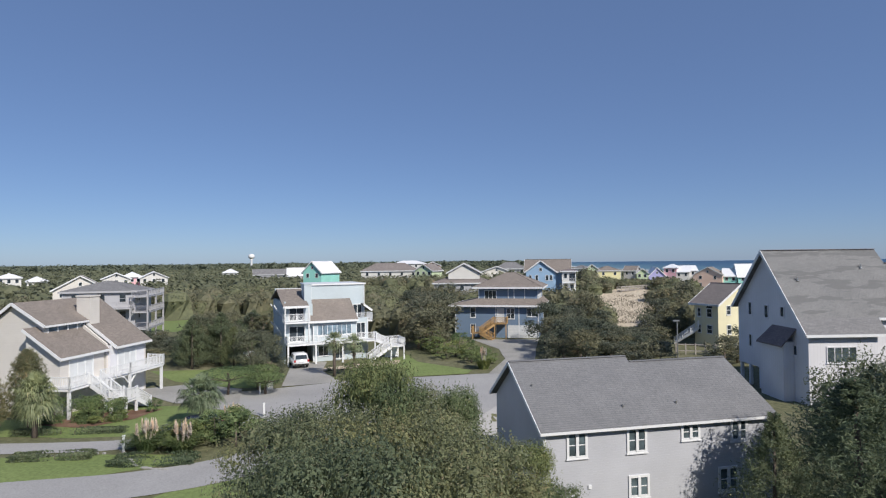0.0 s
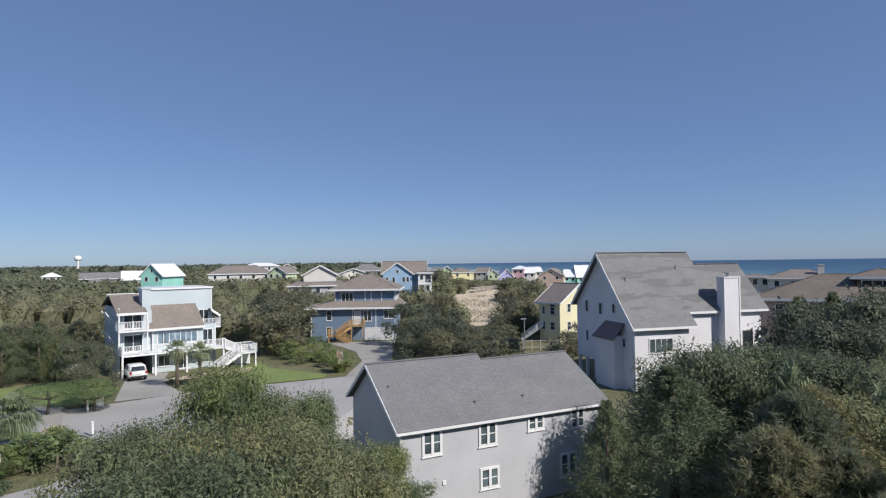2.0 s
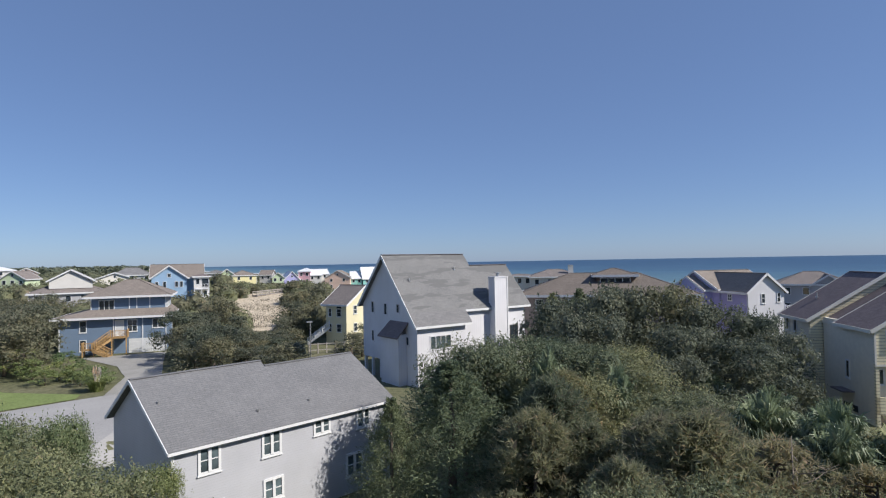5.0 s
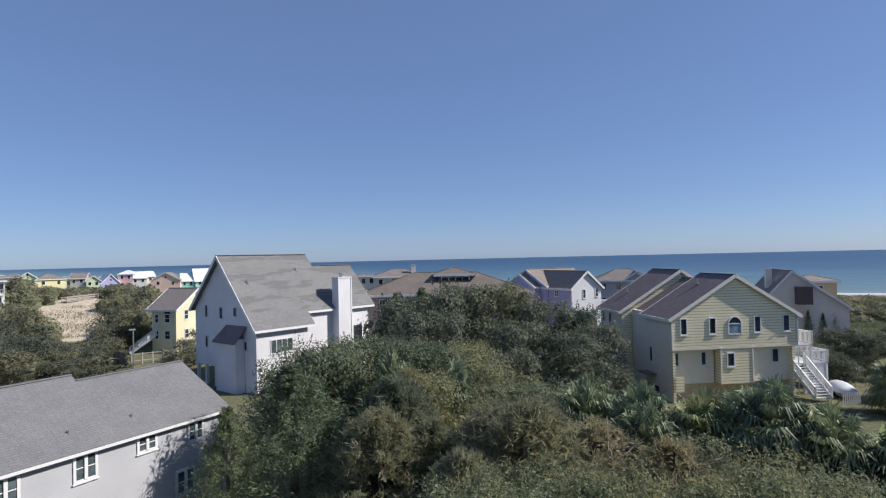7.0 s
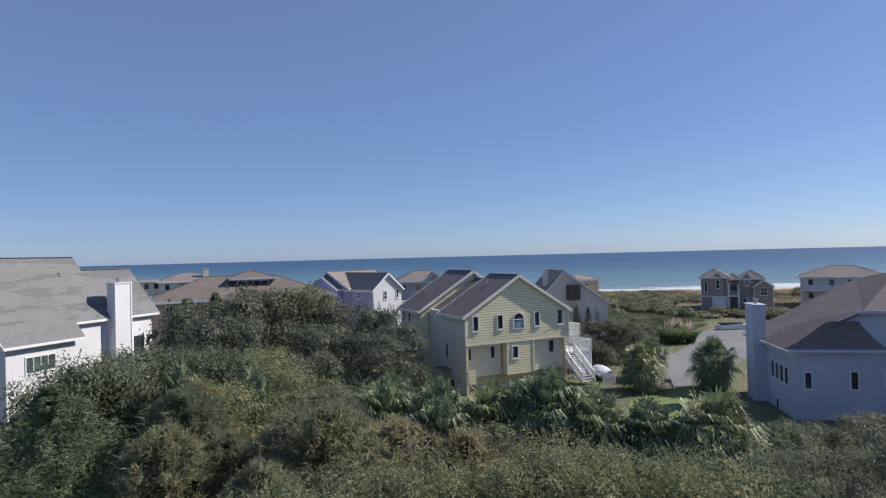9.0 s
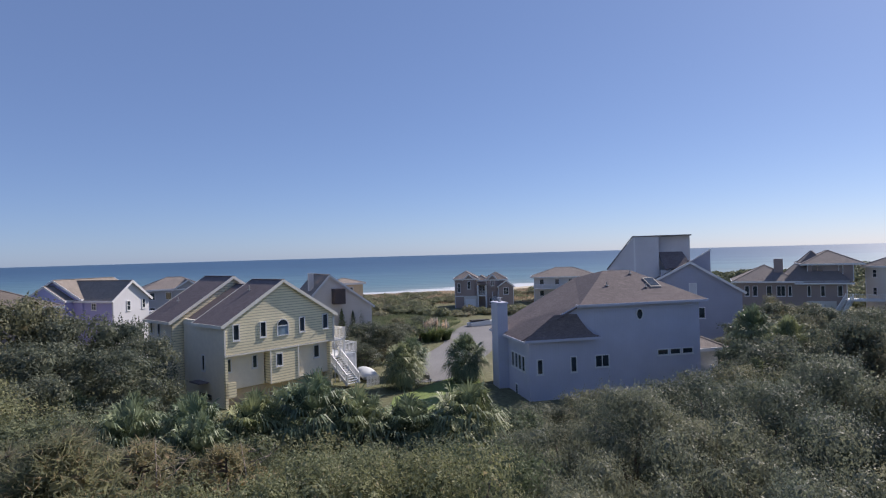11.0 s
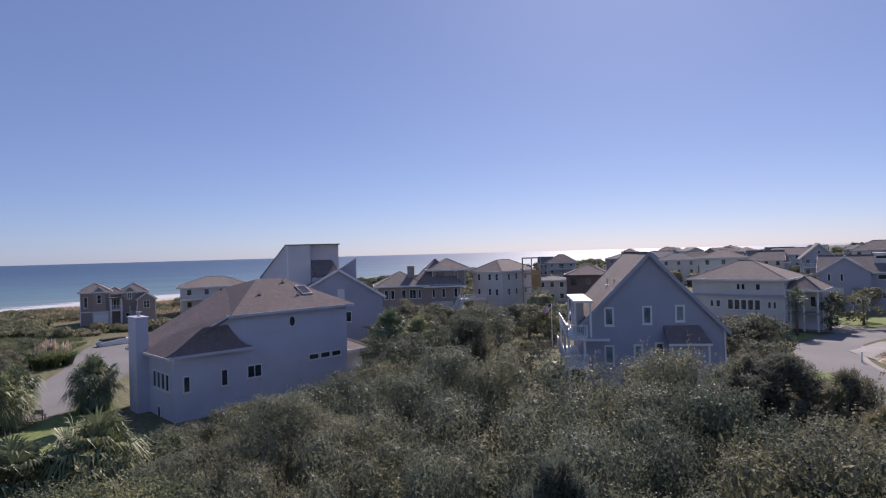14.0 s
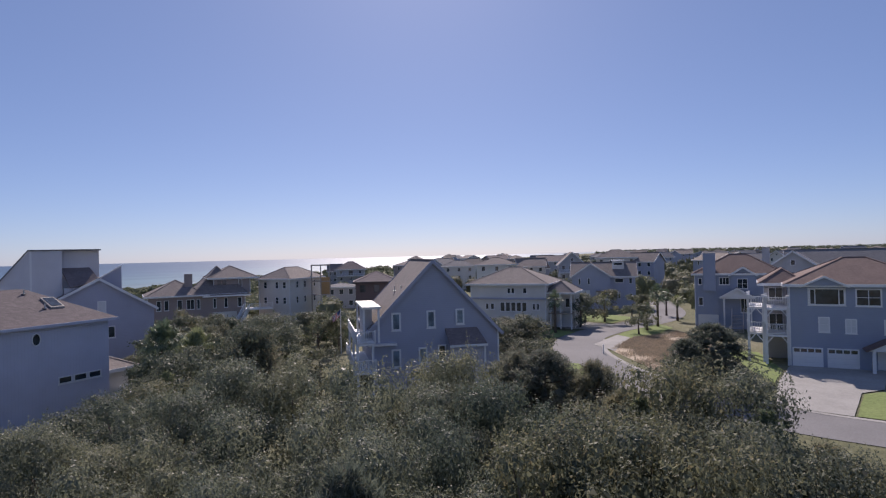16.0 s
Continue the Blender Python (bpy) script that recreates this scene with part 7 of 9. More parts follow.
def crown_mesh(name, seed, n, size, material, r=3.0, h=7.0, low=0.15, k=26, aspect=0.6, twigs=0.16):
    rng = np.random.default_rng(seed)
    C = blob_clumps(rng, k, r, h, low)
    w = C[:, 3] ** 2
    idx = rng.choice(len(C), n, p=w / w.sum())
    d = unit(rng.normal(size=(n, 3)))
    d[:, 2] = np.where(rng.random(n) < 0.7, np.abs(d[:, 2]), d[:, 2])
    rad = C[idx, 3] * rng.uniform(0.72, 1.06, n)
    far = rng.random(n) < twigs
    rad = np.where(far, C[idx, 3] * rng.uniform(1.0, 1.32, n), rad)
    wob = 1 + 0.22 * np.sin(d[:, 0] * 7 + idx) * np.cos(d[:, 1] * 6 + idx * 2)
    P = C[idx, :3] + d * (rad * wob)[:, None] * np.array([1, 1, 0.85])
    P[:, 2] = np.clip(P[:, 2], 0.05, h)
    N = unit(d + rng.normal(size=(n, 3)) * 0.6 + np.array([0, 0, 0.3]))
    T = unit(rng.normal(size=(n, 3)) + d * 0.6)
    v = leaves(P, N, T, size, aspect, rng)
    # inner mass of larger, hidden leaves so that no light shines straight through
    m = n // 6
    idx = rng.choice(len(C), m, p=w / w.sum())
    d = unit(rng.normal(size=(m, 3)))
    P = C[idx, :3] + d * (C[idx, 3] * 0.58)[:, None]
    P[:, 2] = np.clip(P[:, 2], 0.05, h)
    v2 = leaves(P, d, unit(rng.normal(size=(m, 3))), size * 1.9, 0.9, rng, 0.05)
    # young shoots that stand out of the clumps
    ns, per = n // 130, 9
    idx = np.repeat(rng.choice(len(C), ns, p=w / w.sum()), per)
    d = np.repeat(unit(rng.normal(size=(ns, 3)) * np.array([1, 1, 0.35]) + np.array([0, 0, 0.9])), per, 0)
    up = np.repeat(unit(rng.normal(size=(ns, 3)) * 0.4 + np.array([0, 0, 1.0])), per, 0)
    t = np.tile(np.linspace(0.0, 1.0, per), ns)[:, None] * np.repeat(rng.uniform(0.25, 0.7, ns), per)[:, None]
    P = C[idx, :3] + d * (C[idx, 3] * 0.92)[:, None] + up * t + rng.normal(size=(ns * per, 3)) * 0.03
    v3 = leaves(P, rng.normal(size=(ns * per, 3)), up + rng.normal(size=(ns * per, 3)) * 0.7, size, aspect, rng)
    v = np.concatenate([v, v2, v3])
    return fast_mesh(name, v, quads_of(v, 3), material), C


def trunk_mesh(C, seed, r0=0.16, k=9):
    rng = np.random.default_rng(seed)
    bm = bmesh.new()
    top = C[:, 2].max() * 0.5
    tube(bm, [(0, 0, -0.4), (0.08, 0.05, top * 0.5), (0.0, 0.1, top)], [r0 * 1.4, r0, r0 * 0.6], 8)
    for i in rng.choice(len(C), min(k - 2, len(C)), replace=False):
        x, y, z, c = C[i]
        s = rng.uniform(0.25, 0.9) * min(top, z)
        tube(bm, [(0.02, 0.05, s), (x * 0.5, y * 0.5, s + (z - s) * 0.55), (x * 0.9, y * 0.9, max(z, s))], [r0 * 0.55, r0 * 0.35, r0 * 0.12], 5)
    return mesh_of(bm, "trunk", BARK, True)


def cedar_mesh(seed, n=27000, r=3.0, h=8.0, size=0.14, material=None):
    """Upswept feathery sprays round a leader."""
    rng = np.random.default_rng(seed)
    b = 430
    z0 = h * rng.uniform(0.04, 0.97, b) ** 0.9
    a = rng.uniform(0, 2 * np.pi, b)
    L = r * np.clip(1.12 * (1 - (z0 / h) ** 1.7), 0.1, 1) * rng.uniform(0.6, 1.1, b)
    i = rng.integers(0, b, n)
    t = rng.uniform(0.35, 1.0, n) ** 0.7
    out = np.stack([np.cos(a[i]), np.sin(a[i]), np.full(n, 0.25)], 1)
    spread = rng.normal(size=(n, 3)) * (0.05 + 0.1 * (1 - np.abs(t - 0.7)))[:, None] * (0.35 * L[i, None] + 0.25)
    P = np.stack([out[:, 0] * L[i] * t, out[:, 1] * L[i] * t, z0[i] + L[i] * (0.28 * t + 0.25 * t ** 3) - 0.3], 1) + spread
    P[:, 2] = np.clip(P[:, 2], 0.1, h)
    T = unit(out * np.array([1, 1, 2.2]) + rng.normal(size=(n, 3)) * 0.45)
    N = unit(rng.normal(size=(n, 3)) + out * 0.5 + np.array([0, 0, 0.5]))
    v = leaves(P, N, T, size, 0.3, rng)
    return fast_mesh("crown", v, quads_of(v, 3), material or CEDARLEAF)


def pine_mesh(seed, tufts=620, needles=22, r=3.0, h=8.0, ln=0.34, material=None, low=0.12):
    """Bursts of long needles at the branch ends."""
    rng = np.random.default_rng(seed)
    z = h * rng.uniform(low, 0.98, tufts) ** 0.8
    a = rng.uniform(0, 2 * np.pi, tufts)
    rr = r * np.clip((1 - (z / h) ** 4) ** 0.8, 0.08, 1) * rng.uniform(0.4, 1.05, tufts)
    C = np.stack([np.cos(a) * rr, np.sin(a) * rr, z], 1)
    i = np.repeat(np.arange(tufts), needles)
    n = len(i)
    out = np.stack([np.cos(a[i]), np.sin(a[i]), np.full(n, 0.7)], 1)
    D = unit(unit(rng.normal(size=(n, 3))) + out * 0.7)
    P = C[i] + D * ln * 0.5 + rng.normal(size=(n, 3)) * 0.1
    P[:, 2] = np.clip(P[:, 2], 0.1, h + 0.2)
    N = unit(np.cross(D, rng.normal(size=(n, 3))))
    v = leaves(P, N, D, ln, 0.13, rng, 0.02)
    m = tufts * 2
    j = rng.integers(0, tufts, m)
    v2 = leaves(C[j] * np.array([0.8, 0.8, 0.97]), rng.normal(size=(m, 3)), rng.normal(size=(m, 3)), 0.55, 0.6, rng)
    v = np.concatenate([v, v2])
    bm = bmesh.new()
    tube(bm, [(0, 0, -0.3), (0.05, 0, h * 0.5), (0, 0.05, h * 0.95)], [0.16, 0.11, 0.03], 8)
    for k in rng.choice(tufts, 46, replace=False):
        x, y, zz = C[k]
        s = max(0.2, zz - 0.35 * math.hypot(x, y))
        tube(bm, [(0, 0, s), (x * 0.5, y * 0.5, s + (zz - s) * 0.35), (x, y, zz)], [0.05, 0.035, 0.012], 4)
    return fast_mesh("crown", v, quads_of(v, 3), material or PINELEAF), mesh_of(bm, "trunk", BARK, True)


def palm_meshes(seed, h=5.5, r=2.2, fronds=92, blades=22, low=150):
    """A cabbage palm: rough trunk, stalks, and folded fans of long drooping blades."""
    rng = np.random.default_rng(seed)
    top = max(0.5, h - r * 1.0)
    bm = bmesh.new()
    tube(bm, [(0, 0, -0.3), (0.05, 0.02, top * 0.5), (0, 0, top)], [0.24, 0.18, 0.22], 10)
    for i in range(14):
        a, z = i * 2.4, top * (0.55 + 0.44 * i / 14)
        tube(bm, [(0.16 * math.cos(a), 0.16 * math.sin(a), z), (0.34 * math.cos(a), 0.34 * math.sin(a), z + 0.3)], [0.05, 0.03], 4)
    trunk = mesh_of(bm, "trunk", BARK, True)
    V = []
    for f in range(fronds):
        a = f * 2.39996 + rng.uniform(-0.2, 0.2)
        el = math.radians(84 - low * (f / fronds) + rng.uniform(-9, 9))
        d = np.array([math.cos(a) * math.cos(el), math.sin(a) * math.cos(el), math.sin(el)])
        o = np.array([0, 0, top])
        L = r * rng.uniform(0.3, 0.62)
        hub = o + d * L + np.array([0, 0, -0.1 * L * math.cos(el)])
        side = np.cross(d, [0.05, 0, 1.0])
        side /= max(np.linalg.norm(side), 1e-6)
        up = np.cross(side, d)
        V += [o - side * 0.02, o + side * 0.02, hub + side * 0.015, hub - side * 0.015]
        for b in range(blades):
            u = (b / (blades - 1) - 0.5) * math.radians(190)
            dv = d * math.cos(u) + side * math.sin(u) + up * (0.1 + 0.3 * abs(math.sin(u)))
            dv /= np.linalg.norm(dv)
            bl = r * rng.uniform(0.4, 0.6) * (0.72 + 0.28 * math.cos(u))
            w = 0.034 * r / 2.2
            m1 = hub + dv * bl * 0.5
            drop = (0.3 + 0.5 * rng.random()) * bl * (0.45 + 0.55 * math.cos(el))
            tip = hub + dv * bl * 0.9 + np.array([0, 0, -drop])
            s2 = np.cross(dv, up + 0.3 * side + 0.2 * rng.normal(size=3))
            s2 /= max(np.linalg.norm(s2), 1e-6)
            V += [hub - s2 * w * 0.4, hub + s2 * w * 0.4, m1 + s2 * w, m1 - s2 * w]
            V += [m1 - s2 * w, m1 + s2 * w, tip + s2 * 0.004, tip - s2 * 0.004]
    V = np.array(V)
    return fast_mesh("crown", V, quads_of(V), PALMLEAF), trunk


def grass_mesh(seed, n, r, h, material, width=0.03, lean=0.6):
    rng = np.random.default_rng(seed)
    a, q = rng.uniform(0, 2 * np.pi, n), r * 0.35 * np.sqrt(rng.random(n))
    base = np.stack([np.cos(a) * q, np.sin(a) * q, np.zeros(n)], 1)
    out = np.stack([np.cos(a + rng.normal(0, 0.5, n)), np.sin(a + rng.normal(0, 0.5, n)), np.zeros(n)], 1)
    L = h * rng.uniform(0.6, 1.0, n)[:, None]
    m1 = base + out * L * lean * 0.3 + np.array([0, 0, 1.0]) * L * 0.65
    tip = base + out * L * lean * rng.uniform(0.6, 1.2, n)[:, None] + np.array([0, 0, 1.0]) * L * rng.uniform(0.55, 1.0, n)[:, None]
    s = np.stack([-out[:, 1], out[:, 0], np.zeros(n)], 1) * width
    V = np.stack([base - s, base + s, m1 + s, m1 - s, m1 - s, m1 + s, tip + s * 0.1, tip - s * 0.1], 1).reshape(-1, 3)
    return fast_mesh("blades", V, quads_of(V), material)


CACHE = {}


def kit(kind):
    """Meshes of a plant kind, built once: crown, trunk, radius, height."""
    if kind in CACHE:
        return CACHE[kind]
    base, v = kind.rsplit("_", 1)
    s = sum(ord(c) for c in base) + 31 * int(v)
    sets = {"scrub": (11500, 0.095, OLIVELEAF, 25), "oak": (11500, 0.118, OAKLEAF, 27), "silver": (15500, 0.084, SILVERLEAF, 13), "fill": (3200, 0.19, OAKLEAF, 26), "silverfill": (3400, 0.18, SILVERLEAF, 26), "fresh": (13000, 0.105, FRESHLEAF, 26),
            "midoak": (6000, 0.18, DARKOAK, 28), "midscrub": (1900, 0.235, SCRUBLEAF, 22), "midgreen": (1500, 0.27, GREENLEAF, 20), "midtree": (2000, 0.24, SCRUBLEAF, 24), "middark": (1900, 0.25, DARKOAK, 20), "holly": (9500, 0.118, DARKOAK, 30)}
    if base in sets:
        n, size, m, k = sets[base]
        me, C = crown_mesh("crown", s, n, size, m, k=k, twigs=0.07 if base == "silver" else 0.16)
        out = (me, trunk_mesh(C, s, k=4 if base.startswith("mid") else 9), 3.0, 7.0)
    elif base == "cedar":
        me = cedar_mesh(s)
        bm = bmesh.new()
        tube(bm, [(0, 0, -0.3), (0.04, 0, 4), (0, 0, 7.6)], [0.2, 0.12, 0.02], 8)
        out = (me, mesh_of(bm, "trunk", BARK, True), 3.0, 8.0)
    elif base == "midcedar":
        me = cedar_mesh(s, 2400, size=0.38)
        bm = bmesh.new()
        tube(bm, [(0, 0, -0.3), (0.04, 0, 4), (0, 0, 7.6)], [0.2, 0.12, 0.02], 6)
        out = (me, mesh_of(bm, "trunk", BARK, True), 3.0, 8.0)
    elif base == "pine":
        out = (*pine_mesh(s), 3.0, 8.0)
    elif base == "darkpine":
        out = (*pine_mesh(s, 520, 26, material=DARKPINE), 3.0, 8.0)
    elif base == "brown":
        out = (*pine_mesh(s, 260, 20, material=BROWNLEAF), 3.0, 8.0)
    elif base == "midpine":
        out = (*pine_mesh(s, 130, 14, ln=0.6), 3.0, 8.0)
    elif base == "palm":
        out = (*palm_meshes(s), 2.2, 5.5)
    elif base == "bushpalm":
        out = (*palm_meshes(s, 4.6, 2.4, 150, 18, 172), 2.4, 4.6)
    elif base == "tallpalm":
        out = (*palm_meshes(s, 7.5, 2.0, 44, 14), 2.0, 7.5)
    CACHE[kind] = out
    return out


TEXT = {"fill": ("low dark evergreen bush in the thicket", "shrub", "shrub"), "silverfill": ("low grey-green oak bush in the thicket", "shrub", "shrub"), "scrub": ("olive green wax myrtle thicket tree", "shrub", "shrub"), "oak": ("dense dark green live oak tree", "tree", "tree"), "silver": ("glossy grey-green live oak in the thicket", "tree", "tree"),
        "fresh": ("bright green broad leafy bush", "shrub", "shrub"), "midoak": ("rounded dark live oak between houses", "tree", "tree"), "midscrub": ("olive green coastal scrub bush", "shrub", "shrub"),
        "midgreen": ("rounded green garden shrub", "shrub", "shrub"), "middark": ("low dark wind-clipped evergreen oak", "shrub", "shrub"), "holly": ("dense dark evergreen bush in the thicket", "shrub", "shrub"), "midtree": ("wind-shaped dark coastal oak tree", "tree", "tree"), "cedar": ("feathery upswept green cedar tree", "tree", "tree"),
        "midcedar": ("dark green conical cedar tree", "tree", "tree"), "pine": ("young pine with long needles, partly browned", "tree", "tree"), "darkpine": ("dense dark green pine with long needles", "tree", "tree"), "brown": ("pine with browned dry needles", "tree", "tree"),
        "midpine": ("small dark coastal pine tree", "tree", "tree"), "bushpalm": ("low bushy cabbage palm with dense fans", "palm", "palm"), "palm": ("cabbage palm with a full fan crown", "palm", "palm"), "tallpalm": ("cabbage palm on a bare trunk", "palm", "palm")}
prnd = random.Random(5)
DENSE = []


def plant(base, x, y, top, r, variants=3):
    """A tree with its foot on the ground and its crown's top at a height."""
    if base in ("silver", "oak", "scrub", "holly"):
        r *= 1.0 if base == "silver" else 1.15
        DENSE.append((base, x, y, top, r))
    me, tr, R, Hh = kit(f"{base}_{prnd.randrange(variants)}")
    g = height(x, y)
    lab, cat, name = TEXT[base]
    e = new(name)
    hh = max(0.5, top - g) * (1.05 if Hh == 7.0 else 1.0)
    e.matrix_basis = pose(x, y, g, 0, 0, prnd.uniform(0, 360)) @ Matrix.Diagonal((r / R, r / R, hh / Hh, 1))
    tagged(e, lab, cat, lab.split(",")[0] + "s")
    for nm, m in (("trunk", tr), ("crown", me)):
        o = new(nm, m)
        o.parent = e
    return e


def rows(base, data, variants=3):
    for i, (x, y, top, r) in enumerate(data):
        plant(base, x, y, top - (0.0, 0.9, 0.2, 1.2, 0.5)[i % 5] * (base == "silver"), r, variants)


# thicket before the street
rows("scrub", [(-7.0, 23.8, 5.8, 1.9), (-6.0, 24.6, 6.5, 2.2), (-5.3, 23.4, 6.9, 2.6), (-4.1, 24.7, 6.7, 2.4), (-1.1, 27.0, 6.9, 2.4), (-4.0, 18.6, 7.2, 2.4),
               (-1.9, 20.9, 7.2, 2.8), (0.1, 20.0, 7.2, 2.4), (1.2, 21.0, 6.4, 2.0), (-4.5, 17.4, 7.0, 1.8), (-2.2, 15.8, 7.7, 2.4), (-0.3, 16.0, 7.2, 2.2), (1.5, 17.9, 6.1, 2.0)])
rows("fresh", [(-3.2, 26.8, 8.2, 2.3), (-1.9, 25.9, 7.5, 1.6), (3.6, 26.8, 4.5, 1.7), (4.5, 25.6, 3.2, 1.6), (0.4, 29.0, 6.5, 1.7)], 2)
# thicket on the seaward side
rows("cedar", [(15.9, 23.2, 8.7, 4.3), (13.0, 23.7, 7.2, 2.2), (43.7, 41.1, 10.5, 3.2), (46.1, 47.3, 9.7, 3.0)], 2)
rows("oak", [(22.2, 30.6, 7.6, 2.8), (25.0, 31.2, 7.4, 3.4), (27.3, 29.2, 7.2, 3.0), (27.5, 26.2, 7.1, 3.0), (30.6, 25.8, 6.8, 3.0), (28.7, 21.8, 6.3, 2.8),
             (27.3, 18.5, 5.7, 2.6), (22.7, 30.4, 7.1, 3.0), (23.1, 20.7, 6.8, 2.6)])
rows("pine", [(21.3, 21.1, 7.4, 2.6), (18.6, 19.2, 7.7, 2.9), (16.4, 18.0, 6.9, 2.6), (18.4, 17.0, 6.2, 2.4), (20.2, 14.8, 6.9, 2.6), (14.7, 12.1, 6.8, 2.2), (18.4, 12.0, 7.6, 3.0), ], 2)
rows("darkpine", [(13.3, -56.5, 6.2, 3.6), (14.6, -53.0, 5.2, 2.4), (10.2, -9.4, 8.1, 1.9), (16.2, -30.6, 7.3, 3.2), (13.2, -30.4, 7.0, 2.5), (18.3, -31.2, 7.0, 3.0), (41.0, -28.6, 7.4, 2.6)], 2)
rows("brown", [(21.3, 11.0, 6.6, 2.8), (22.6, 8.4, 6.0, 2.6), (23.8, 14.8, 6.5, 2.4), (18.9, 14.0, 7.1, 2.6)], 2)
rows("midoak", [(41.2, 34.9, 9.7, 3.9), (46.1, 33.5, 9.9, 3.8), (47.6, 29.5, 8.3, 3.4), (51.2, 27.3, 7.4, 3.2), (39.3, 27.5, 7.3, 3.2), (40.8, 23.3, 6.6, 3.2), (46.2, 38.6, 9.6, 3.6), (49.0, 33.4, 8.2, 3.2), (46.6, 23.1, 6.8, 2.8), (36.0, 33.0, 8.2, 3.4), (34.0, 24.0, 6.1, 2.6), (38.5, 38.5, 8.9, 3.6)])
rows("palm", [(27.4, 14.6, 7.0, 2.6), (28.5, 12.1, 6.9, 2.6), (29.4, 9.4, 6.9, 2.7), (30.2, 6.8, 7.5, 3.0), (30.4, 4.5, 6.7, 2.7), (30.6, 2.0, 6.2, 2.9), (30.6, -1.1, 6.9, 3.0), (33.4, 9.0, 6.2, 2.4), (26.2, 11.0, 6.6, 2.2),
              (31.2, 13.6, 6.3, 1.9), (34.9, 15.0, 5.6, 2.0), (35.4, 18.6, 5.7, 2.1), (39.1, 24.3, 5.0, 2.0), (33.0, 33.5, 7.1, 2.2), (33.7, 28.3, 6.7, 2.0), (24.5, 25.6, 8.2, 1.8), (25.6, 21.4, 7.7, 1.7)])
rows("midoak", [(72.3, 9.7, 4.6, 2.6), (72.8, 7.2, 4.3, 2.4), (67.2, 11.4, 3.5, 2.2)])
rows("palm", [(54.6, -28.2, 7.9, 2.6), (50.6, -29.2, 7.3, 2.4)])
rows("holly", [(48.4, -35.4, 7.2, 2.6), (41.4, -28.0, 7.4, 2.2)])
rows("bushpalm", [(57.9, 4.2, 4.9, 2.6), (60.0, -2.0, 5.4, 2.7), (63.9, 3.7, 4.6, 2.5)], 2)
rows("fill", [(30.5, 2.0, 4.2, 2.4), (27.0, 6.0, 4.6, 2.4), (30.2, 10.5, 4.6, 2.2), (27.0, 3.0, 4.2, 2.2), (26.0, 0.0, 4.4, 2.2), (26.0, 9.5, 4.8, 2.2), (33.0, 11.0, 4.4, 2.2), (31.0, -3.5, 4.6, 2.0)])
rows("palm", [(-31.2, 45.5, 5.3, 2.0), (-19.4, 47.6, 4.6, 2.1)])
rows("tallpalm", [(-12.6, 68.4, 5.6, 1.75), (-10.3, 67.9, 5.2, 1.75)], 2)
rows("scrub", [(16.6, 6.9, 6.5, 2.2), (17.3, 4.8, 6.6, 2.2), (14.7, 8.5, 6.6, 2.2), (18.0, -0.4, 6.8, 2.2), (18.7, 3.4, 6.3, 2.2), (17.0, 1.2, 6.5, 2.2), (20.0, -1.3, 6.0, 2.2), (12.7, 9.7, 6.8, 2.0),
               (22.5, 5.5, 4.8, 2.2), (23.5, 2.0, 4.6, 2.2), (25.5, 8.5, 4.4, 2.0)])
# the broad oak thicket towards the sun
rows("silver", [(25.7, -3.9, 5.3, 2.2), (26.3, -6.0, 6.1, 2.4), (25.8, -7.8, 6.9, 2.4), (26.1, -10.2, 6.7, 2.6), (20.4, -5.2, 6.3, 2.2), (18.8, -6.9, 7.1, 2.4), (20.7, -10.0, 7.8, 2.6), (15.7, -3.1, 6.8, 2.0),
                (23.9, -10.1, 7.0, 2.6), (25.5, -13.8, 7.4, 2.8), (25.3, -16.1, 7.7, 2.8), (18.4, -12.1, 8.1, 2.6), (22.8, -17.9, 7.9, 2.8)])
rows("silver", [(19.8, -18.3, 8.1, 2.6), (15.5, -12.7, 8.5, 2.6), (15.9, -16.6, 8.7, 2.8), (15.3, -18.5, 8.5, 2.6), (12.1, -12.0, 8.3, 2.4), (15.8, -21.9, 8.1, 2.6), (13.5, -16.1, 8.2, 2.4),
                (12.4, -19.4, 7.7, 2.4), (9.4, -11.7, 8.0, 2.2), (14.7, -8.6, 7.6, 2.2), (18.5, -22, 7.6, 2.6), (22, -14, 7.6, 2.6), (11.5, -15.2, 7.6, 2.2)])
rows("holly", [(5.3, -25.7, 7.7, 2.3), (7.4, -25.2, 8.0, 2.4)])
rows("cedar", [(8.3, -23.6, 7.4, 2.5), (4.0, -24.6, 7.3, 2.5)], 2)
rows("darkpine", [(9.9, -26.4, 6.6, 2.4)], 2)
rows("brown", [(2.3, -26.0, 5.7, 2.0)], 2)
rows("holly", [(6.4, -19.0, 7.3, 2.2), (3.6, -19.7, 7.1, 2.2), (2.3, -22.9, 6.0, 1.9), (4.6, -17.4, 7.4, 2.2), (1.1, -24.0, 5.6, 1.9),
               (8.1, -15.0, 7.4, 2.2), (7.5, -17.5, 7.3, 2.1), (10.5, -22.5, 6.6, 2.2), (4.4, -22.6, 6.6, 2.1), (7.4, -21.6, 6.8, 2.2)])
rows("holly", [(36.6, -6.0, 3.3, 2.2), (37.2, -8.6, 3.8, 2.2), (36.4, -11.2, 4.2, 2.3), (35.0, -13.6, 4.8, 2.3), (31.3, -13.8, 5.7, 2.4), (32.6, -9.6, 4.2, 2.2), (30.6, -5.9, 3.9, 2.2), (29.0, -9.0, 5.0, 2.2), (39.6, -16.6, 4.4, 2.2), (35.6, -18.2, 5.6, 2.3)])
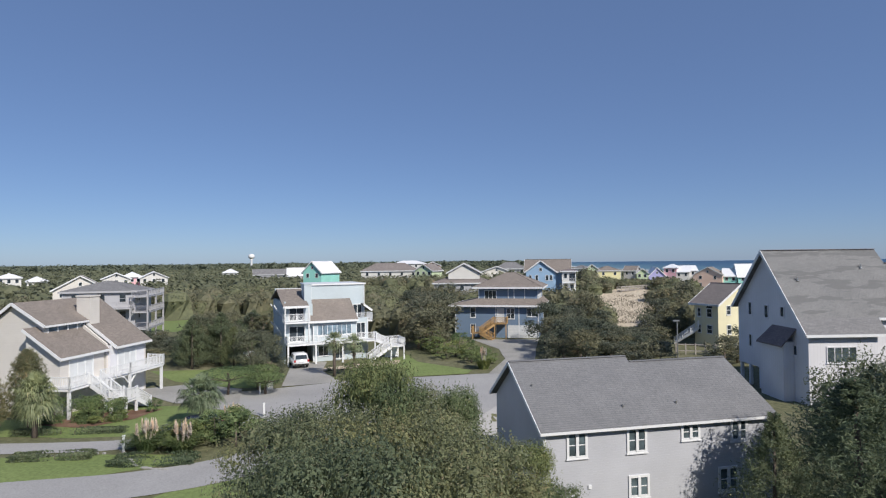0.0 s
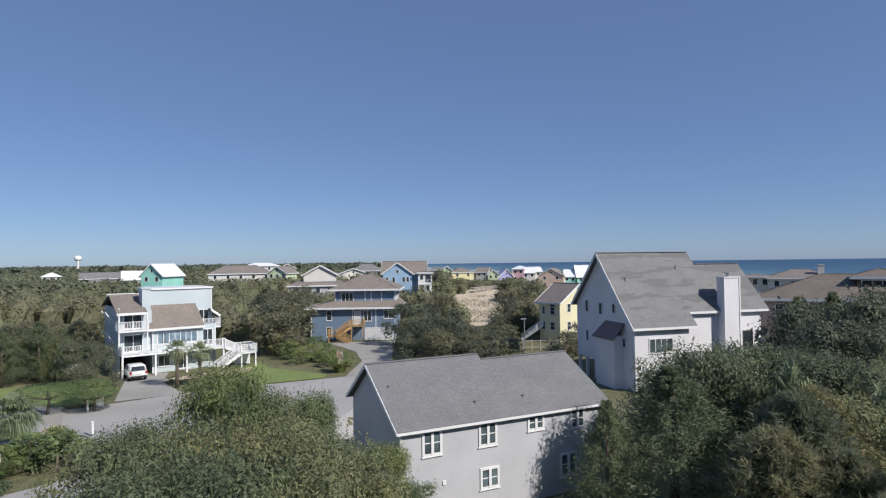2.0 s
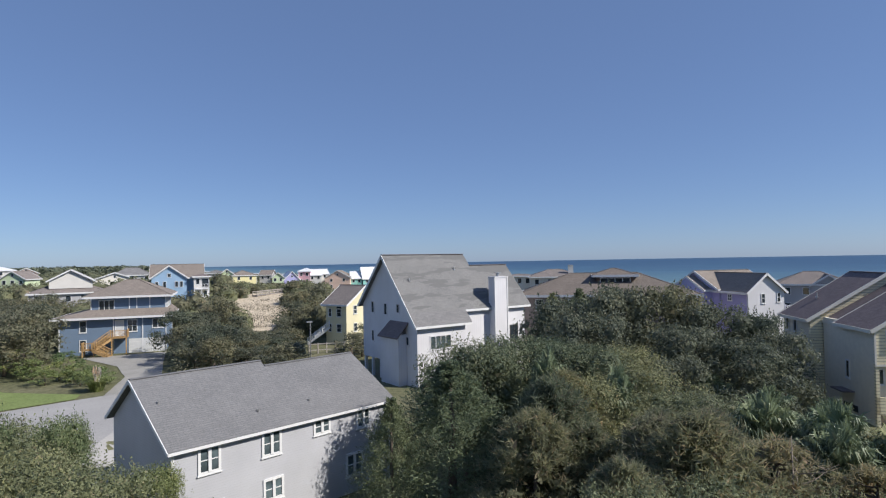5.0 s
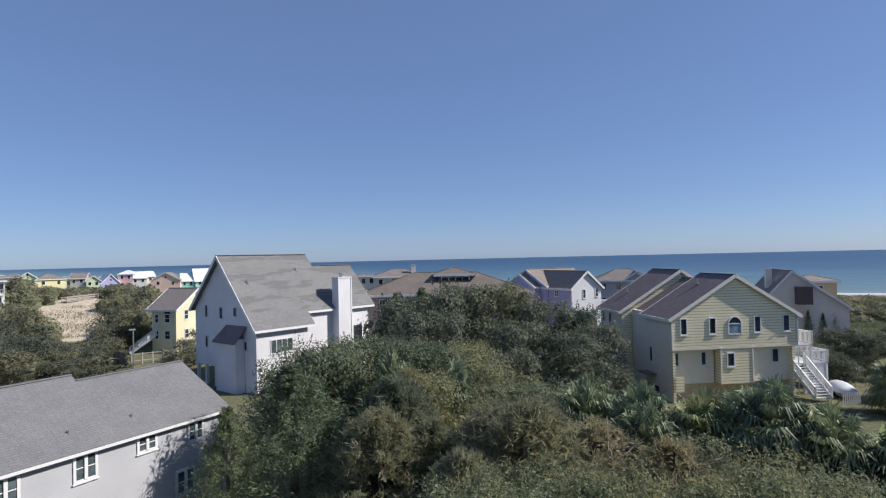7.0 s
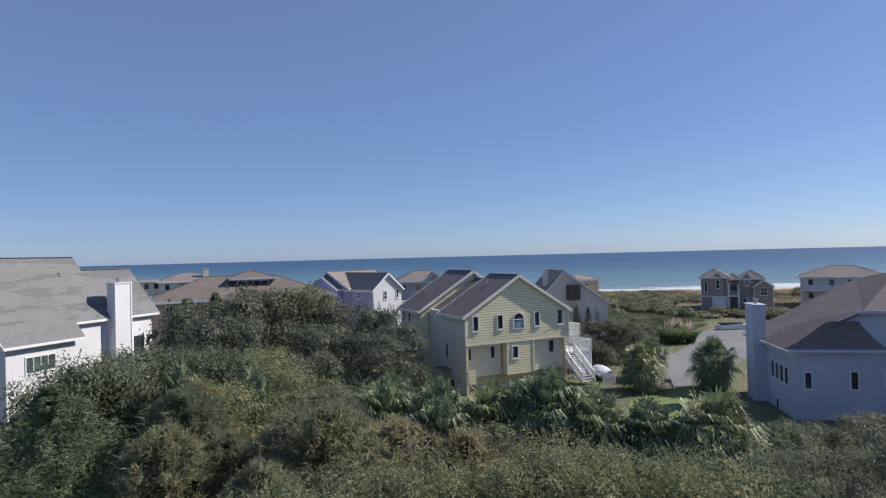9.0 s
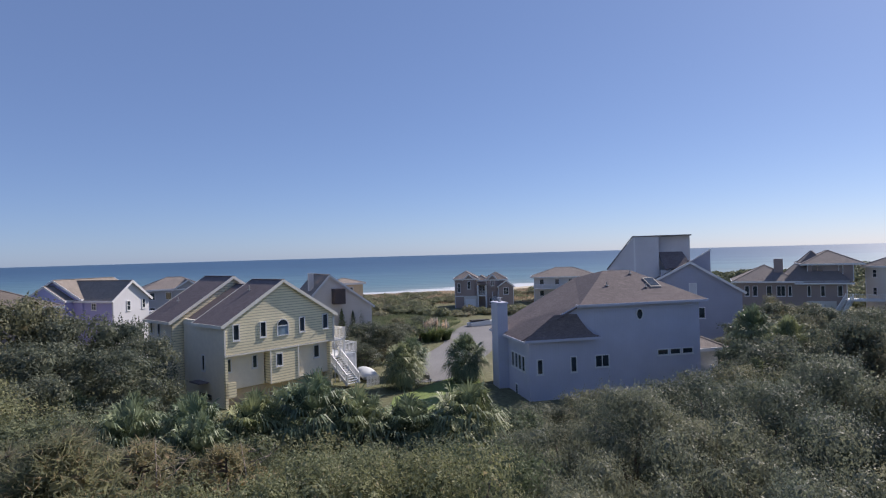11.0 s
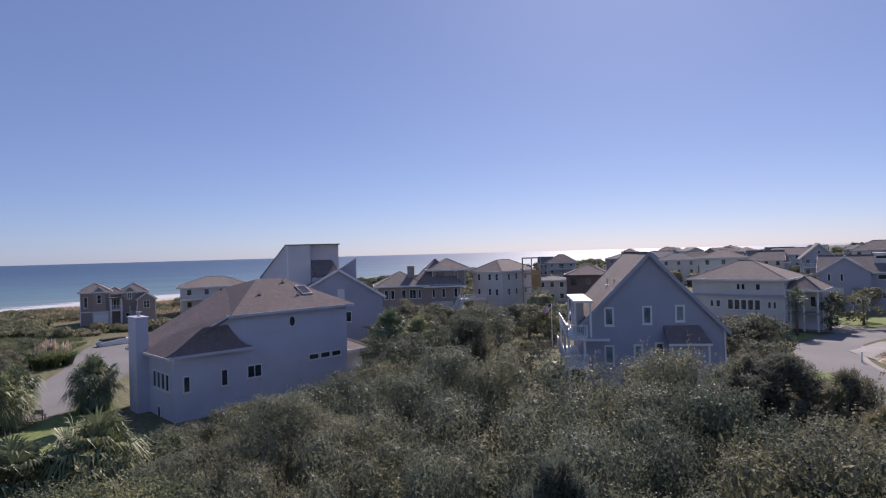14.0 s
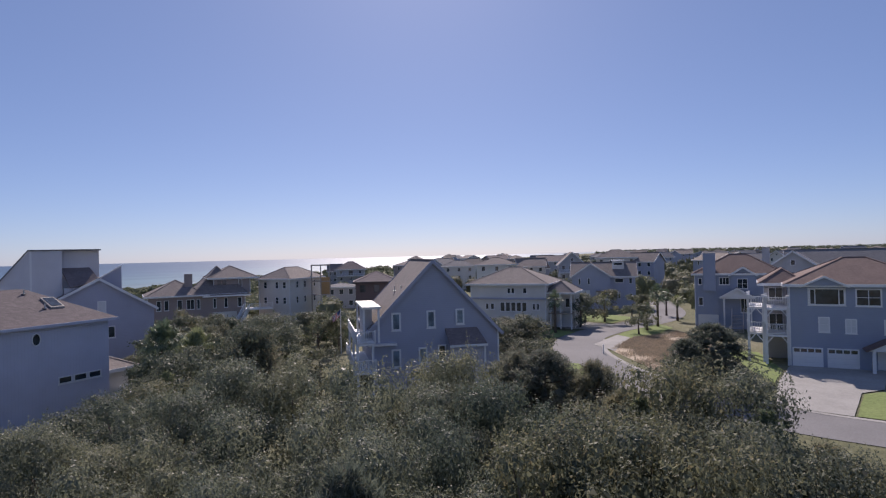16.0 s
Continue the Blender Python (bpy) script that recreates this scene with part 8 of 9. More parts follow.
# lower bushes that close the canopy between neighbours
FILLED = []
for k, (b1, x1, y1, t1, r1) in enumerate(DENSE[:]):
    for b2, x2, y2, t2, r2 in DENSE[:k]:
        d = math.hypot(x1 - x2, y1 - y2)
        x, y = (x1 + x2) / 2, (y1 + y2) / 2
        if 2.4 < d < 5.4 and all(math.hypot(x - a, y - b) > 1.7 for a, b in FILLED) and len(FILLED) < 54:
            FILLED.append((x, y))
            plant("silverfill" if b1 == "silver" else "fill", x, y, min(t1, t2) - (2.1 if b1 == "silver" else 1.0), 2.1)
# street palms and trees
rows("tallpalm", [(43.6, -86.0, 7.2, 1.9), (32.1, -95.2, 4.7, 1.8), (32.2, -100.8, 7.5, 2.0), (44.8, -108.8, 4.8, 1.8), (31.7, -110.3, 5.1, 1.8), (60.5, -177.3, 5.2, 2.0), (50.5, -139.8, 4.9, 1.8),
                  (49.3, -101.2, 3.9, 1.6), (47.5, -102.1, 3.8, 1.6), (36, -118, 5.5, 1.8)], 2)

rows("middark", [(43.0, -94.0, 5.0, 2.6), (45.2, -99.4, 5.2, 3.0), (42.4, -103.0, 5.6, 3.0), (50.0, -107.0, 5.2, 2.6), (31.8, -90.5, 4.4, 2.1), (33.0, -97.5, 5.4, 2.2), (38.4, -106.0, 4.6, 2.6)])
rows("holly", [(-18.6, 63.3, 5.3, 1.8)])
rows("midgreen", [(-1.0, 84.5, 2.4, 1.9), (1.6, 82.0, 2.2, 1.8), (3.6, 80.0, 2.0, 1.7), (4.9, 78.2, 1.8, 1.5), (2.2, 87.0, 2.6, 1.9), (-2.2, 88.5, 3.0, 2.2), (5.4, 75.6, 1.6, 1.4), (3.4, 76.4, 1.6, 1.4), (0.2, 79.5, 1.6, 1.5)])
rows("midtree", [(25.3, 100.9, 6.8, 2.6), (24.4, 105.2, 7.0, 2.8), (25.2, 94.7, 4.8, 2.4), (34.9, 98.1, 6.4, 2.6), (38.4, 103.3, 7.6, 3.0), (31.4, 93.1, 4.2, 2.4), (44.5, 110.2, 8.4, 3.2), (37.0, 95.0, 5.4, 2.4)])

# scattered growth: bearing from, to, distance from, to, number, top height, crown radius, kinds
SECTORS = (
    (-27.5, -23.2, 71, 108, 16, (1.6, 2.8), (1.6, 2.4), ("midtree", "midscrub")),
    (-23, -16.5, 71, 108, 26, (3.5, 6.4), (1.8, 3.0), ("midtree", "midcedar", "midcedar", "midpine")),
    (-9, 4, 178, 214, 60, (6.6, 9.0), (2.6, 3.8), ("midtree",)),
    (8.4, 12.6, 126, 142, 12, (6.0, 7.6), (2.2, 3.2), ("midtree",)),
    (-36, -29.5, 108, 150, 14, (4, 7), (2.4, 3.6), ("midtree", "midscrub")),
    (-26, -16, 150, 200, 34, (4.5, 7.5), (2.6, 3.8), ("midtree", "midscrub", "midpine")),
    (-15, -4, 97, 200, 70, (4.5, 7.5), (2.4, 3.8), ("midtree", "midscrub", "midtree")),
    (-3.2, 0.6, 82, 140, 40, (4.5, 7.5), (2.4, 3.6), ("midtree", "midscrub", "midtree")),
    (0.5, 8, 118, 190, 26, (4.5, 6.8), (2.4, 3.4), ("midtree", "midscrub")),
    (8.5, 14, 68, 112, 26, (3.6, 5.2), (2.0, 3.0), ("midtree", "midscrub", "midscrub")),
    (9.8, 13.8, 110, 200, 30, (4.5, 6.5), (2.4, 3.4), ("midtree", "midscrub")),
    (14, 19.8, 66, 92, 24, (2.4, 3.6), (2.0, 2.8), ("midtree", "midscrub", "midscrub")),
    (12.5, 15.3, 101, 126, 16, (2.4, 4.2), (1.6, 2.8), ("midscrub", "midtree")),
    (19.8, 22, 101, 126, 14, (2.4, 4.2), (1.6, 2.8), ("midscrub", "midtree")),
    (13, 15.6, 160, 200, 16, (2.0, 3.8), (1.8, 2.8), ("midscrub",)),
    (20.2, 23, 96, 124, 16, (4.2, 6.6), (2.4, 3.4), ("midtree",)),
    (19.3, 23, 124, 200, 14, (2.6, 3.6), (2.2, 3.2), ("midscrub",)),
    (12.2, 21.5, 172, 196, 60, (1.4, 2.3), (2.4, 3.2), ("midscrub",)),
    (9, 28, 205, 236, 60, (1.8, 3.0), (2.6, 3.8), ("midtree", "midscrub")),
    (25, 29, 80, 96, 5, (3.0, 5.0), (1.8, 2.6), ("midtree",)),
    (40, 60, 62, 84, 14, (4.0, 6.5), (2.2, 3.4), ("midtree", "midscrub")),
    (48, 76, 88, 150, 34, (2.5, 5.0), (2.0, 3.0), ("midscrub", "midtree")),
    (81, 92, 66, 96, 16, (2.0, 3.8), (1.6, 2.4), ("midscrub", "midtree")),
    (78, 101, 118, 158, 60, (1.0, 2.2), (1.6, 2.8), ("midscrub", "midtree")),
    (74, 101, 160, 186, 70, (0.3, 0.8), (1.4, 2.4), ("midscrub",)),
    (98, 131, 98, 205, 260, (0.7, 2.0), (1.4, 2.4), ("midscrub",)),
    (114.5, 122, 62, 98, 42, (2.6, 5.4), (1.6, 2.6), ("middark", "midtree", "midcedar")),
    (121, 134, 46, 92, 46, (2.4, 4.6), (1.5, 2.5), ("middark", "midcedar", "middark")),
    (115.8, 122, 44, 62, 12, (4.0, 5.8), (1.8, 2.6), ("midoak", "midcedar", "middark")),
    (127, 142, 100, 190, 30, (3.0, 5.5), (1.8, 2.8), ("midscrub", "midtree")),
    (146, 152, 52, 82, 22, (2.5, 4.5), (1.8, 2.6), ("midscrub", "midtree")),
    (150, 156, 106, 150, 16, (3.5, 5.5), (2.0, 2.8), ("midtree", "midscrub")),
    (160, 170, 112, 190, 26, (3.5, 6.5), (2.0, 3.0), ("midtree", "midscrub")),
    (142, 162, 150, 210, 26, (4.0, 6.5), (2.0, 3.0), ("midtree",)))
OPEN = [[v.co.xy for v in o.data.vertices] for o in scene.objects if o.name.startswith(("lawn", "driveway", "road", "dune_grass"))]
OPEN = [np.array([(p.x, p.y) for p in q]) for q in OPEN]
HOUSEBOX = []
bpy.context.view_layer.update()
for o in [o for o in scene.objects if o.name.startswith("house") and o.parent is None]:
    pts = [o.matrix_world @ c.matrix_local @ Vector(b) for c in o.children if c.type == 'MESH' for b in c.bound_box]
    HOUSEBOX.append((o.matrix_world.inverted(), min((o.matrix_world.inverted() @ p).x for p in pts) - 1.5, max((o.matrix_world.inverted() @ p).x for p in pts) + 1.5,
                     min((o.matrix_world.inverted() @ p).y for p in pts) - 1.5, max((o.matrix_world.inverted() @ p).y for p in pts) + 1.5))


def free(x, y, r):
    """True where no house, lawn or road is near."""
    for inv, x0, x1, y0, y1 in HOUSEBOX:
        p = inv @ Vector((x, y, 0))
        if x0 - r * 0.6 < p.x < x1 + r * 0.6 and y0 - r * 0.6 < p.y < y1 + r * 0.6:
            return False
    return all(np.min(np.hypot(q[:, 0] - x, q[:, 1] - y)) > r * 0.7 + 1.0 for q in OPEN)


srnd = random.Random(21)
FAR_SECTORS = [q for q in SECTORS if q[2] >= 96]
for a0, a1, d0, d1, n, (h0, h1), (r0, r1), kinds in [q for q in SECTORS if q[2] < 96]:
    for i in range(n):
        for attempt in range(6):
            az, d = radians(srnd.uniform(a0, a1)), math.sqrt(srnd.uniform(d0 ** 2, d1 ** 2))
            x, y, r = d * math.sin(az), d * math.cos(az), srnd.uniform(r0, r1)
            if free(x, y, r):
                plant(srnd.choice(kinds), x, y, height(x, y) + srnd.uniform(h0, h1), r, 3)
                break


# far woods as one mass of clumps
def woods(name, seed, cells, leaf, per, label, material=OAKLEAF, shore=70, cores=True):
    rng = np.random.default_rng(seed)
    C = []
    for a0, a1, d0, d1, n, h0, h1, r in cells:
        az = np.radians(rng.uniform(a0, a1, n))
        d = np.sqrt(rng.uniform(d0 ** 2, d1 ** 2, n))
        C.append(np.stack([d * np.sin(az), d * np.cos(az), rng.uniform(h0, h1, n), r * rng.uniform(0.7, 1.3, n)], 1))
    C = np.concatenate(C)
    C = C[inland(C[:, :2]) > shore]
    ok = np.ones(len(C), bool)
    for inv, x0, x1, y0, y1 in HOUSEBOX:
        m = np.array(inv)
        p = C[:, :2] @ m[:2, :2].T + m[:2, 3]
        ok &= ~((p[:, 0] > x0 - 3) & (p[:, 0] < x1 + 3) & (p[:, 1] > y0 - 10) & (p[:, 1] < y1 + 3))
    for q in OPEN:
        ok &= np.array([np.min(np.hypot(q[:, 0] - c[0], q[:, 1] - c[1])) for c in C]) > C[:, 3] * 0.8 + 1.0
    C = C[ok]
    i = np.repeat(np.arange(len(C)), per)
    n = len(i)
    d = unit(rng.normal(size=(n, 3)))
    d[:, 2] = np.abs(d[:, 2])
    g = heights(C[:, :2])
    P = np.stack([C[i, 0] + d[:, 0] * C[i, 3], C[i, 1] + d[:, 1] * C[i, 3], g[i] + C[i, 2] * (0.35 + 0.65 * d[:, 2] ** 0.8)], 1)
    P += rng.normal(size=(n, 3)) * (0.06 * C[i, 3])[:, None]
    v = leaves(P, d + rng.normal(size=(n, 3)) * 0.35, rng.normal(size=(n, 3)), leaf, 0.8, rng)
    # an uneven dense core in each crown
    A = np.arange(6) * np.pi / 3
    rim = [np.stack([np.cos(A + q) * math.cos(el), np.sin(A + q) * math.cos(el), np.full(6, math.sin(el))], 1) for q, el in ((0.0, 0.95), (0.5, 0.4), (0.0, 0.0))]
    T, R1, R2, R3 = np.array([[0, 0, 1.0]] * 6), *rim
    n1, n2, n3 = (np.roll(q, -1, 0) for q in rim)
    tri = np.concatenate([np.stack(q, 1) for q in ((T, R1, n1), (R1, R2, n1), (n1, R2, n2), (R2, R3, n2), (n2, R3, n3))])
    wob = 1 + 0.16 * np.sin(tri[:, :, 0] * 5 + tri[:, :, 2] * 3)[None] * np.cos(tri[:, :, 1] * 4 + np.arange(len(C))[:, None, None])
    S = tri[None] * wob[..., None] * (C[:, 3] * 0.93)[:, None, None, None]
    S[..., 2] = g[:, None, None] - 0.2 + C[:, 2][:, None, None] * (0.34 * (tri[None, :, :, 2] > 0.01) + 0.6 * tri[None, :, :, 2] ** 0.85)
    S[..., :2] += C[:, None, None, :2]
    if cores:
        v = np.concatenate([v, S.reshape(-1, 3)])
    o = new(name, fast_mesh(name, v, quads_of(v, 3), material))
    return tagged(o, label, "woods", kind="stuff")


for k, (nm, m) in enumerate((("scrub_belt", BELTLEAF), ("scrub_belt", SCRUBLEAF))):
    woods(nm, 7 + k, [(a0, a1, d0, d1, int(n * 0.8), h0, h1, (r0 + r1) / 2) for a0, a1, d0, d1, n, (h0, h1), (r0, r1), kinds in FAR_SECTORS], 0.46, 180,
          "belts of wind-clipped evergreen scrub and oak", m, 34)
woods("dune_scrub", 12, [(102, 141, 150, 320, 620, 1.2, 2.6, 2.2), (122, 143, 320, 760, 420, 2.0, 4.0, 3.2)], 0.9, 120, "low grey-green scrub on the dunes", BELTLEAF, 30)
woods("woodland", 3, [(-62, 10, 190, 330, 1500, 5, 8.5, 3.7), (-62, 11, 330, 620, 1500, 6, 10, 4.5), (12, 26, 255, 420, 260, 4, 7, 3.0), (140, 200, 190, 420, 420, 4, 7.5, 3.0), (142, 200, 420, 800, 420, 5, 8.5, 4.0)],
      1.1, 54, "dense evergreen coastal woods", HAZELEAF)
woods("far_woodland", 4, [(-64, 10, 620, 1500, 1650, 8, 12.5, 7.0), (-64, 8, 1500, 3500, 1250, 11, 16, 14.0), (157, 200, 800, 1800, 420, 6, 10, 7.0), (159, 200, 1800, 3600, 500, 9, 13, 13.0)],
      4.6, 22, "far evergreen woods along the horizon", HAZELEAF, cores=False)


# ---------------------------------------------------------------- cars, hedges, posts and garden things
def rest(name, x, y, turn, label, category, group="", dz=0.0):
    return thing(name, (x, y, height(x, y) + dz), turn, label, category, group)


def car(x, y, turn, paint, label, L=4.6, W=1.85, tall=1.72, dz=0.07):
    """A car with its tail at y = 0 and its nose along +y."""
    h = rest("car", x, y, turn, label, "car", dz=dz)
    prof = [(0.05, 0.35), (0.0, 0.6), (0.06, 1.0), (0.15, 1.08), (L * 0.66, 1.06), (L * 0.97, 0.86), (L, 0.6), (L - 0.06, 0.33)]
    bm = bmesh.new()
    extrude_poly(bm, [(-W / 2, y, z) for y, z in prof], (W, 0, 0))
    bmesh.ops.recalc_face_normals(bm, faces=bm.faces[:])
    bmesh.ops.bevel(bm, geom=bm.edges[:], offset=0.05, segments=2, affect='EDGES')
    part("body", bm, paint, h, smooth=True)
    bm = bmesh.new()
    y0, y1, i = 0.16, L * 0.7, 0.17
    v = [bm.verts.new(p) for p in ((-W / 2 + 0.04, y0, 1.04), (W / 2 - 0.04, y0, 1.04), (W / 2 - 0.04, y1, 1.03), (-W / 2 + 0.04, y1, 1.03),
                                   (-W / 2 + i, y0 + 0.22, tall), (W / 2 - i, y0 + 0.22, tall), (W / 2 - i, y1 - 0.75, tall), (-W / 2 + i, y1 - 0.75, tall))]
    for f in ((3, 2, 1, 0), (4, 5, 6, 7), (0, 1, 5, 4), (1, 2, 6, 5), (2, 3, 7, 6), (3, 0, 4, 7)):
        bm.faces.new([v[k] for k in f])
    bmesh.ops.bevel(bm, geom=bm.edges[:], offset=0.06, segments=2, affect='EDGES')
    part("cabin", bm, paint, h, smooth=True)
    z0, z1 = 1.12, tall - 0.13
    k = (0.22 * (z1 - 1.04) / (tall - 1.04), 0.22 * (z0 - 1.04) / (tall - 1.04))
    q = 0.13
    bm = bmesh.new()
    slab_pts = [(-W / 2 + 0.2, y0 + k[1] - 0.012, z0), (W / 2 - 0.2, y0 + k[1] - 0.012, z0), (W / 2 - 0.28, y0 + k[0] - 0.012, z1), (-W / 2 + 0.28, y0 + k[0] - 0.012, z1)]
    extrude_poly(bm, slab_pts, (0, 0.03, 0))
    part("rear_window", bm, GLASS, h)
    for s in (-1, 1):
        for a, b in ((y0 + 0.35, y0 + 1.35), (y0 + 1.45, y1 - 1.0)):
            bm = bmesh.new()
            xa, xb = s * (W / 2 - 0.04 - q * (z0 - 1.04) / (tall - 1.04) + 0.012), s * (W / 2 - 0.04 - q * (z1 - 1.04) / (tall - 1.04) + 0.012)
            extrude_poly(bm, [(xa, a, z0), (xa, b, z0), (xb, b - 0.1, z1), (xb, a + 0.05, z1)], (-s * 0.03, 0, 0))
            part("side_window", bm, GLASS, h)
        part("tail_lamp", box(s * (W / 2 - 0.12) - 0.1, s * (W / 2 - 0.12) + 0.1, -0.02, 0.12, 0.78, 1.05), REDLAMP, h, "red tail lamp")
        for yy in (0.85, L - 0.85):
            bm = bmesh.new()
            tube(bm, [(s * (W / 2 - 0.2), yy, 0.33), (s * (W / 2 + 0.015), yy, 0.33)], [0.33, 0.33], 18)
            w = part("wheel", bm, RUBBER, h, "black rubber tyre")
            bm = bmesh.new()
            tube(bm, [(s * (W / 2 - 0.02), yy, 0.33), (s * (W / 2 + 0.03), yy, 0.33)], [0.2, 0.17], 14)
            part("rim", bm, METAL, w)
    part("bumper", box(-W / 2 + 0.05, W / 2 - 0.05, -0.07, 0.1, 0.38, 0.58), RUBBER, h)
    part("plate", box(-0.26, 0.26, -0.03, 0.02, 0.74, 0.88), BLIND, h, "pale plate")
    return h


def hedge(x0, y0, x1, y1, h, w, label, seed=1, material=None, n=6000, leaf=0.11):
    """A clipped hedge: leaves over a soft-edged box, twigs inside."""
    a, b = Vector((x0, y0)), Vector((x1, y1))
    L = (b - a).length + w
    c = (a + b) / 2
    e = rest("hedge", c.x, c.y, math.degrees(math.atan2(y1 - y0, x1 - x0)), label, "hedge")
    rng = np.random.default_rng(seed)
    d = unit(rng.normal(size=(n, 3)))
    p = np.sign(d) * np.abs(d) ** 0.45
    p /= np.abs(p).max(1, keepdims=True) ** 0.75
    wob = 1 + 0.08 * np.sin(p[:, :1] * 7 + seed) + 0.05 * np.cos(p[:, 1:2] * 9)
    p = p * wob * rng.uniform(0.88, 1.04, (n, 1))
    P = p * np.array([L / 2, w / 2, h / 2]) + np.array([0, 0, h / 2])
    P[:, 2] = np.clip(P[:, 2], 0.03, None)
    v = leaves(P, d + rng.normal(size=(n, 3)) * 0.7, rng.normal(size=(n, 3)), leaf, 0.65, rng)
    part("foliage", fast_mesh("foliage", v, quads_of(v, 3), material or GREENLEAF), None, e)
    bm = bmesh.new()
    for k in range(max(2, int(L))):
        x = -L / 2 + (k + 0.5) * L / max(2, int(L))
        tube(bm, [(x, 0, -0.1), (x + 0.05, 0.05, h * 0.6)], [0.05, 0.02], 5)
    part("stems", bm, BARK, e)
    return e


def pampas(x, y, h, seed, plumes=16):
    e = rest("pampas_grass", x, y, 0, "pampas grass clump with pale feathery plumes", "ornamental grass", "pampas clumps")
    part("blades", grass_mesh(seed, 700, 1.6, h * 0.72, GREENLEAF, 0.022, 0.9), None, e)
    rng = random.Random(seed)
    for k in range(plumes):
        a, q = rng.uniform(0, 6.28), rng.uniform(0.1, 0.75)
        top = Vector((q * math.cos(a), q * math.sin(a), h * rng.uniform(0.8, 1.0)))
        bm = bmesh.new()
        tube(bm, [(top.x * 0.3, top.y * 0.3, 0.1), top - Vector((0, 0, 0.5)), top], [0.015, 0.012, 0.006], 4)
        for j in range(46):
            u, b = rng.random(), rng.uniform(0, 6.28)
            p = top - Vector((0, 0, 0.75 * (1 - u)))
            q = p + Vector((math.cos(b) * 0.2 * (1.1 - u), math.sin(b) * 0.2 * (1.1 - u), 0.18))
            s = Vector((-math.sin(b), math.cos(b), 0)) * 0.04
            bm.faces.new([bm.verts.new(w) for w in (p - s, p + s, q)])
        part("plume", bm, PLUME, e)
    return e


def grass_field(name, poly, n, h, material, label, seed, width=0.02):
    """Loose blades all over an outlined piece of ground."""
    rng = np.random.default_rng(seed)
    P = np.array(poly, float)
    q = rng.uniform(P.min(0), P.max(0), (n * 3, 2))
    inside = np.zeros(len(q), bool)
    for a, b in zip(P, np.roll(P, -1, 0)):
        cross = (a[1] > q[:, 1]) != (b[1] > q[:, 1])
        xs = (b[0] - a[0]) * (q[:, 1] - a[1]) / (b[1] - a[1] + 1e-9) + a[0]
        inside ^= cross & (q[:, 0] < xs)
    keep = np.sin(q[:, 0] * 0.9 + 1) * np.sin(q[:, 1] * 0.7) + np.sin(q[:, 0] * 0.33 + q[:, 1] * 0.4) + rng.normal(0, 0.7, len(q)) > -0.5
    q = q[inside & keep][:n]
    m = len(q)
    base = np.column_stack([q, heights(q) + 0.02])
    out = rng.normal(size=(m, 3)) * 0.35 * h
    out[:, 2] = h * rng.uniform(0.5, 1.1, m)
    sd = unit(rng.normal(size=(m, 3)) * np.array([1, 1, 0.05])) * width
    v = np.stack([base - sd, base + sd, base + out], 1).reshape(-1, 3)
    return tagged(new(name, fast_mesh(name, v, quads_of(v, 3), material)), label, "grass", kind="stuff")


def stake(x, y, h, w, material, name, label, category, cap=True):
    e = rest(name, x, y, 20, label, category, label + "s" if cap else "")
    part("shaft", box(-w / 2, w / 2, -w / 2, w / 2, -0.2, h), material, e)
    if cap:
        part("cap", box(-w / 2 - 0.03, w / 2 + 0.03, -w / 2 - 0.03, w / 2 + 0.03, h + 0.003, h + 0.06), material, e)
    return e


# by the aqua and tan houses
cp = pose(-19.64, 75.16, 0, 0, 0, 24) @ Vector((1.2, -2.4, 0))
car(cp.x, cp.y, 24, CARWHITE, "white estate car parked under the deck")
car(-17.2, 46.2, 118, CARDARK, "dark blue car parked behind a palm", 4.4, 1.8, 1.42)
hedge(-32.3, 50.0, -30.4, 50.3, 1.9, 2.0, "clipped green hedge below the deck", 1, n=9000)
hedge(-29.2, 49.9, -28.0, 50.2, 1.7, 1.8, "clipped green hedge below the deck", 2, n=7000)
for k, (x, y, h) in enumerate(((-27.2, 50.1, 0.9), (-26.5, 54.6, 0.8), (-28.6, 48.9, 0.7), (-25.9, 52.8, 0.6), (-24.6, 62.9, 1.1), (-9.2, 74.6, 1.0), (-7.6, 76.4, 0.8), (-13.6, 71.6, 0.7), (-11.6, 72.4, 0.8))):
    plant("midgreen", x, y, height(x, y) + h, h * 0.85)
for x, y, h, r in ((-18.6, 42.9, 1.9, 1.4), (-16.8, 43.6, 2.1, 1.5), (-20.2, 42.6, 1.5, 1.2), (-15.4, 44.9, 2.3, 1.5), (-21.9, 42.4, 1.1, 1.0), (-17.9, 44.6, 1.9, 1.3), (-15.0, 42.8, 2.4, 1.6)):
    plant("midgreen", x, y, height(x, y) + h, r)
plant("midoak", -23.4, 72.6, 4.6, 2.6)
plant("midoak", 15.6, 92.5, 6.2, 3.0)
for x, y, z, r in ((-31.5, 74.5, 6.6, 2.6), (-28.6, 76.5, 7.2, 2.8), (-26.4, 74.8, 5.4, 2.2), (-33.6, 78.0, 4.6, 2.2)):
    plant("cedar", x, y, z, r, 2)
plant("pine", -33.2, 47.6, 6.4, 1.6, 2)
plant("pine", -35.0, 45.6, 5.0, 1.5, 2)
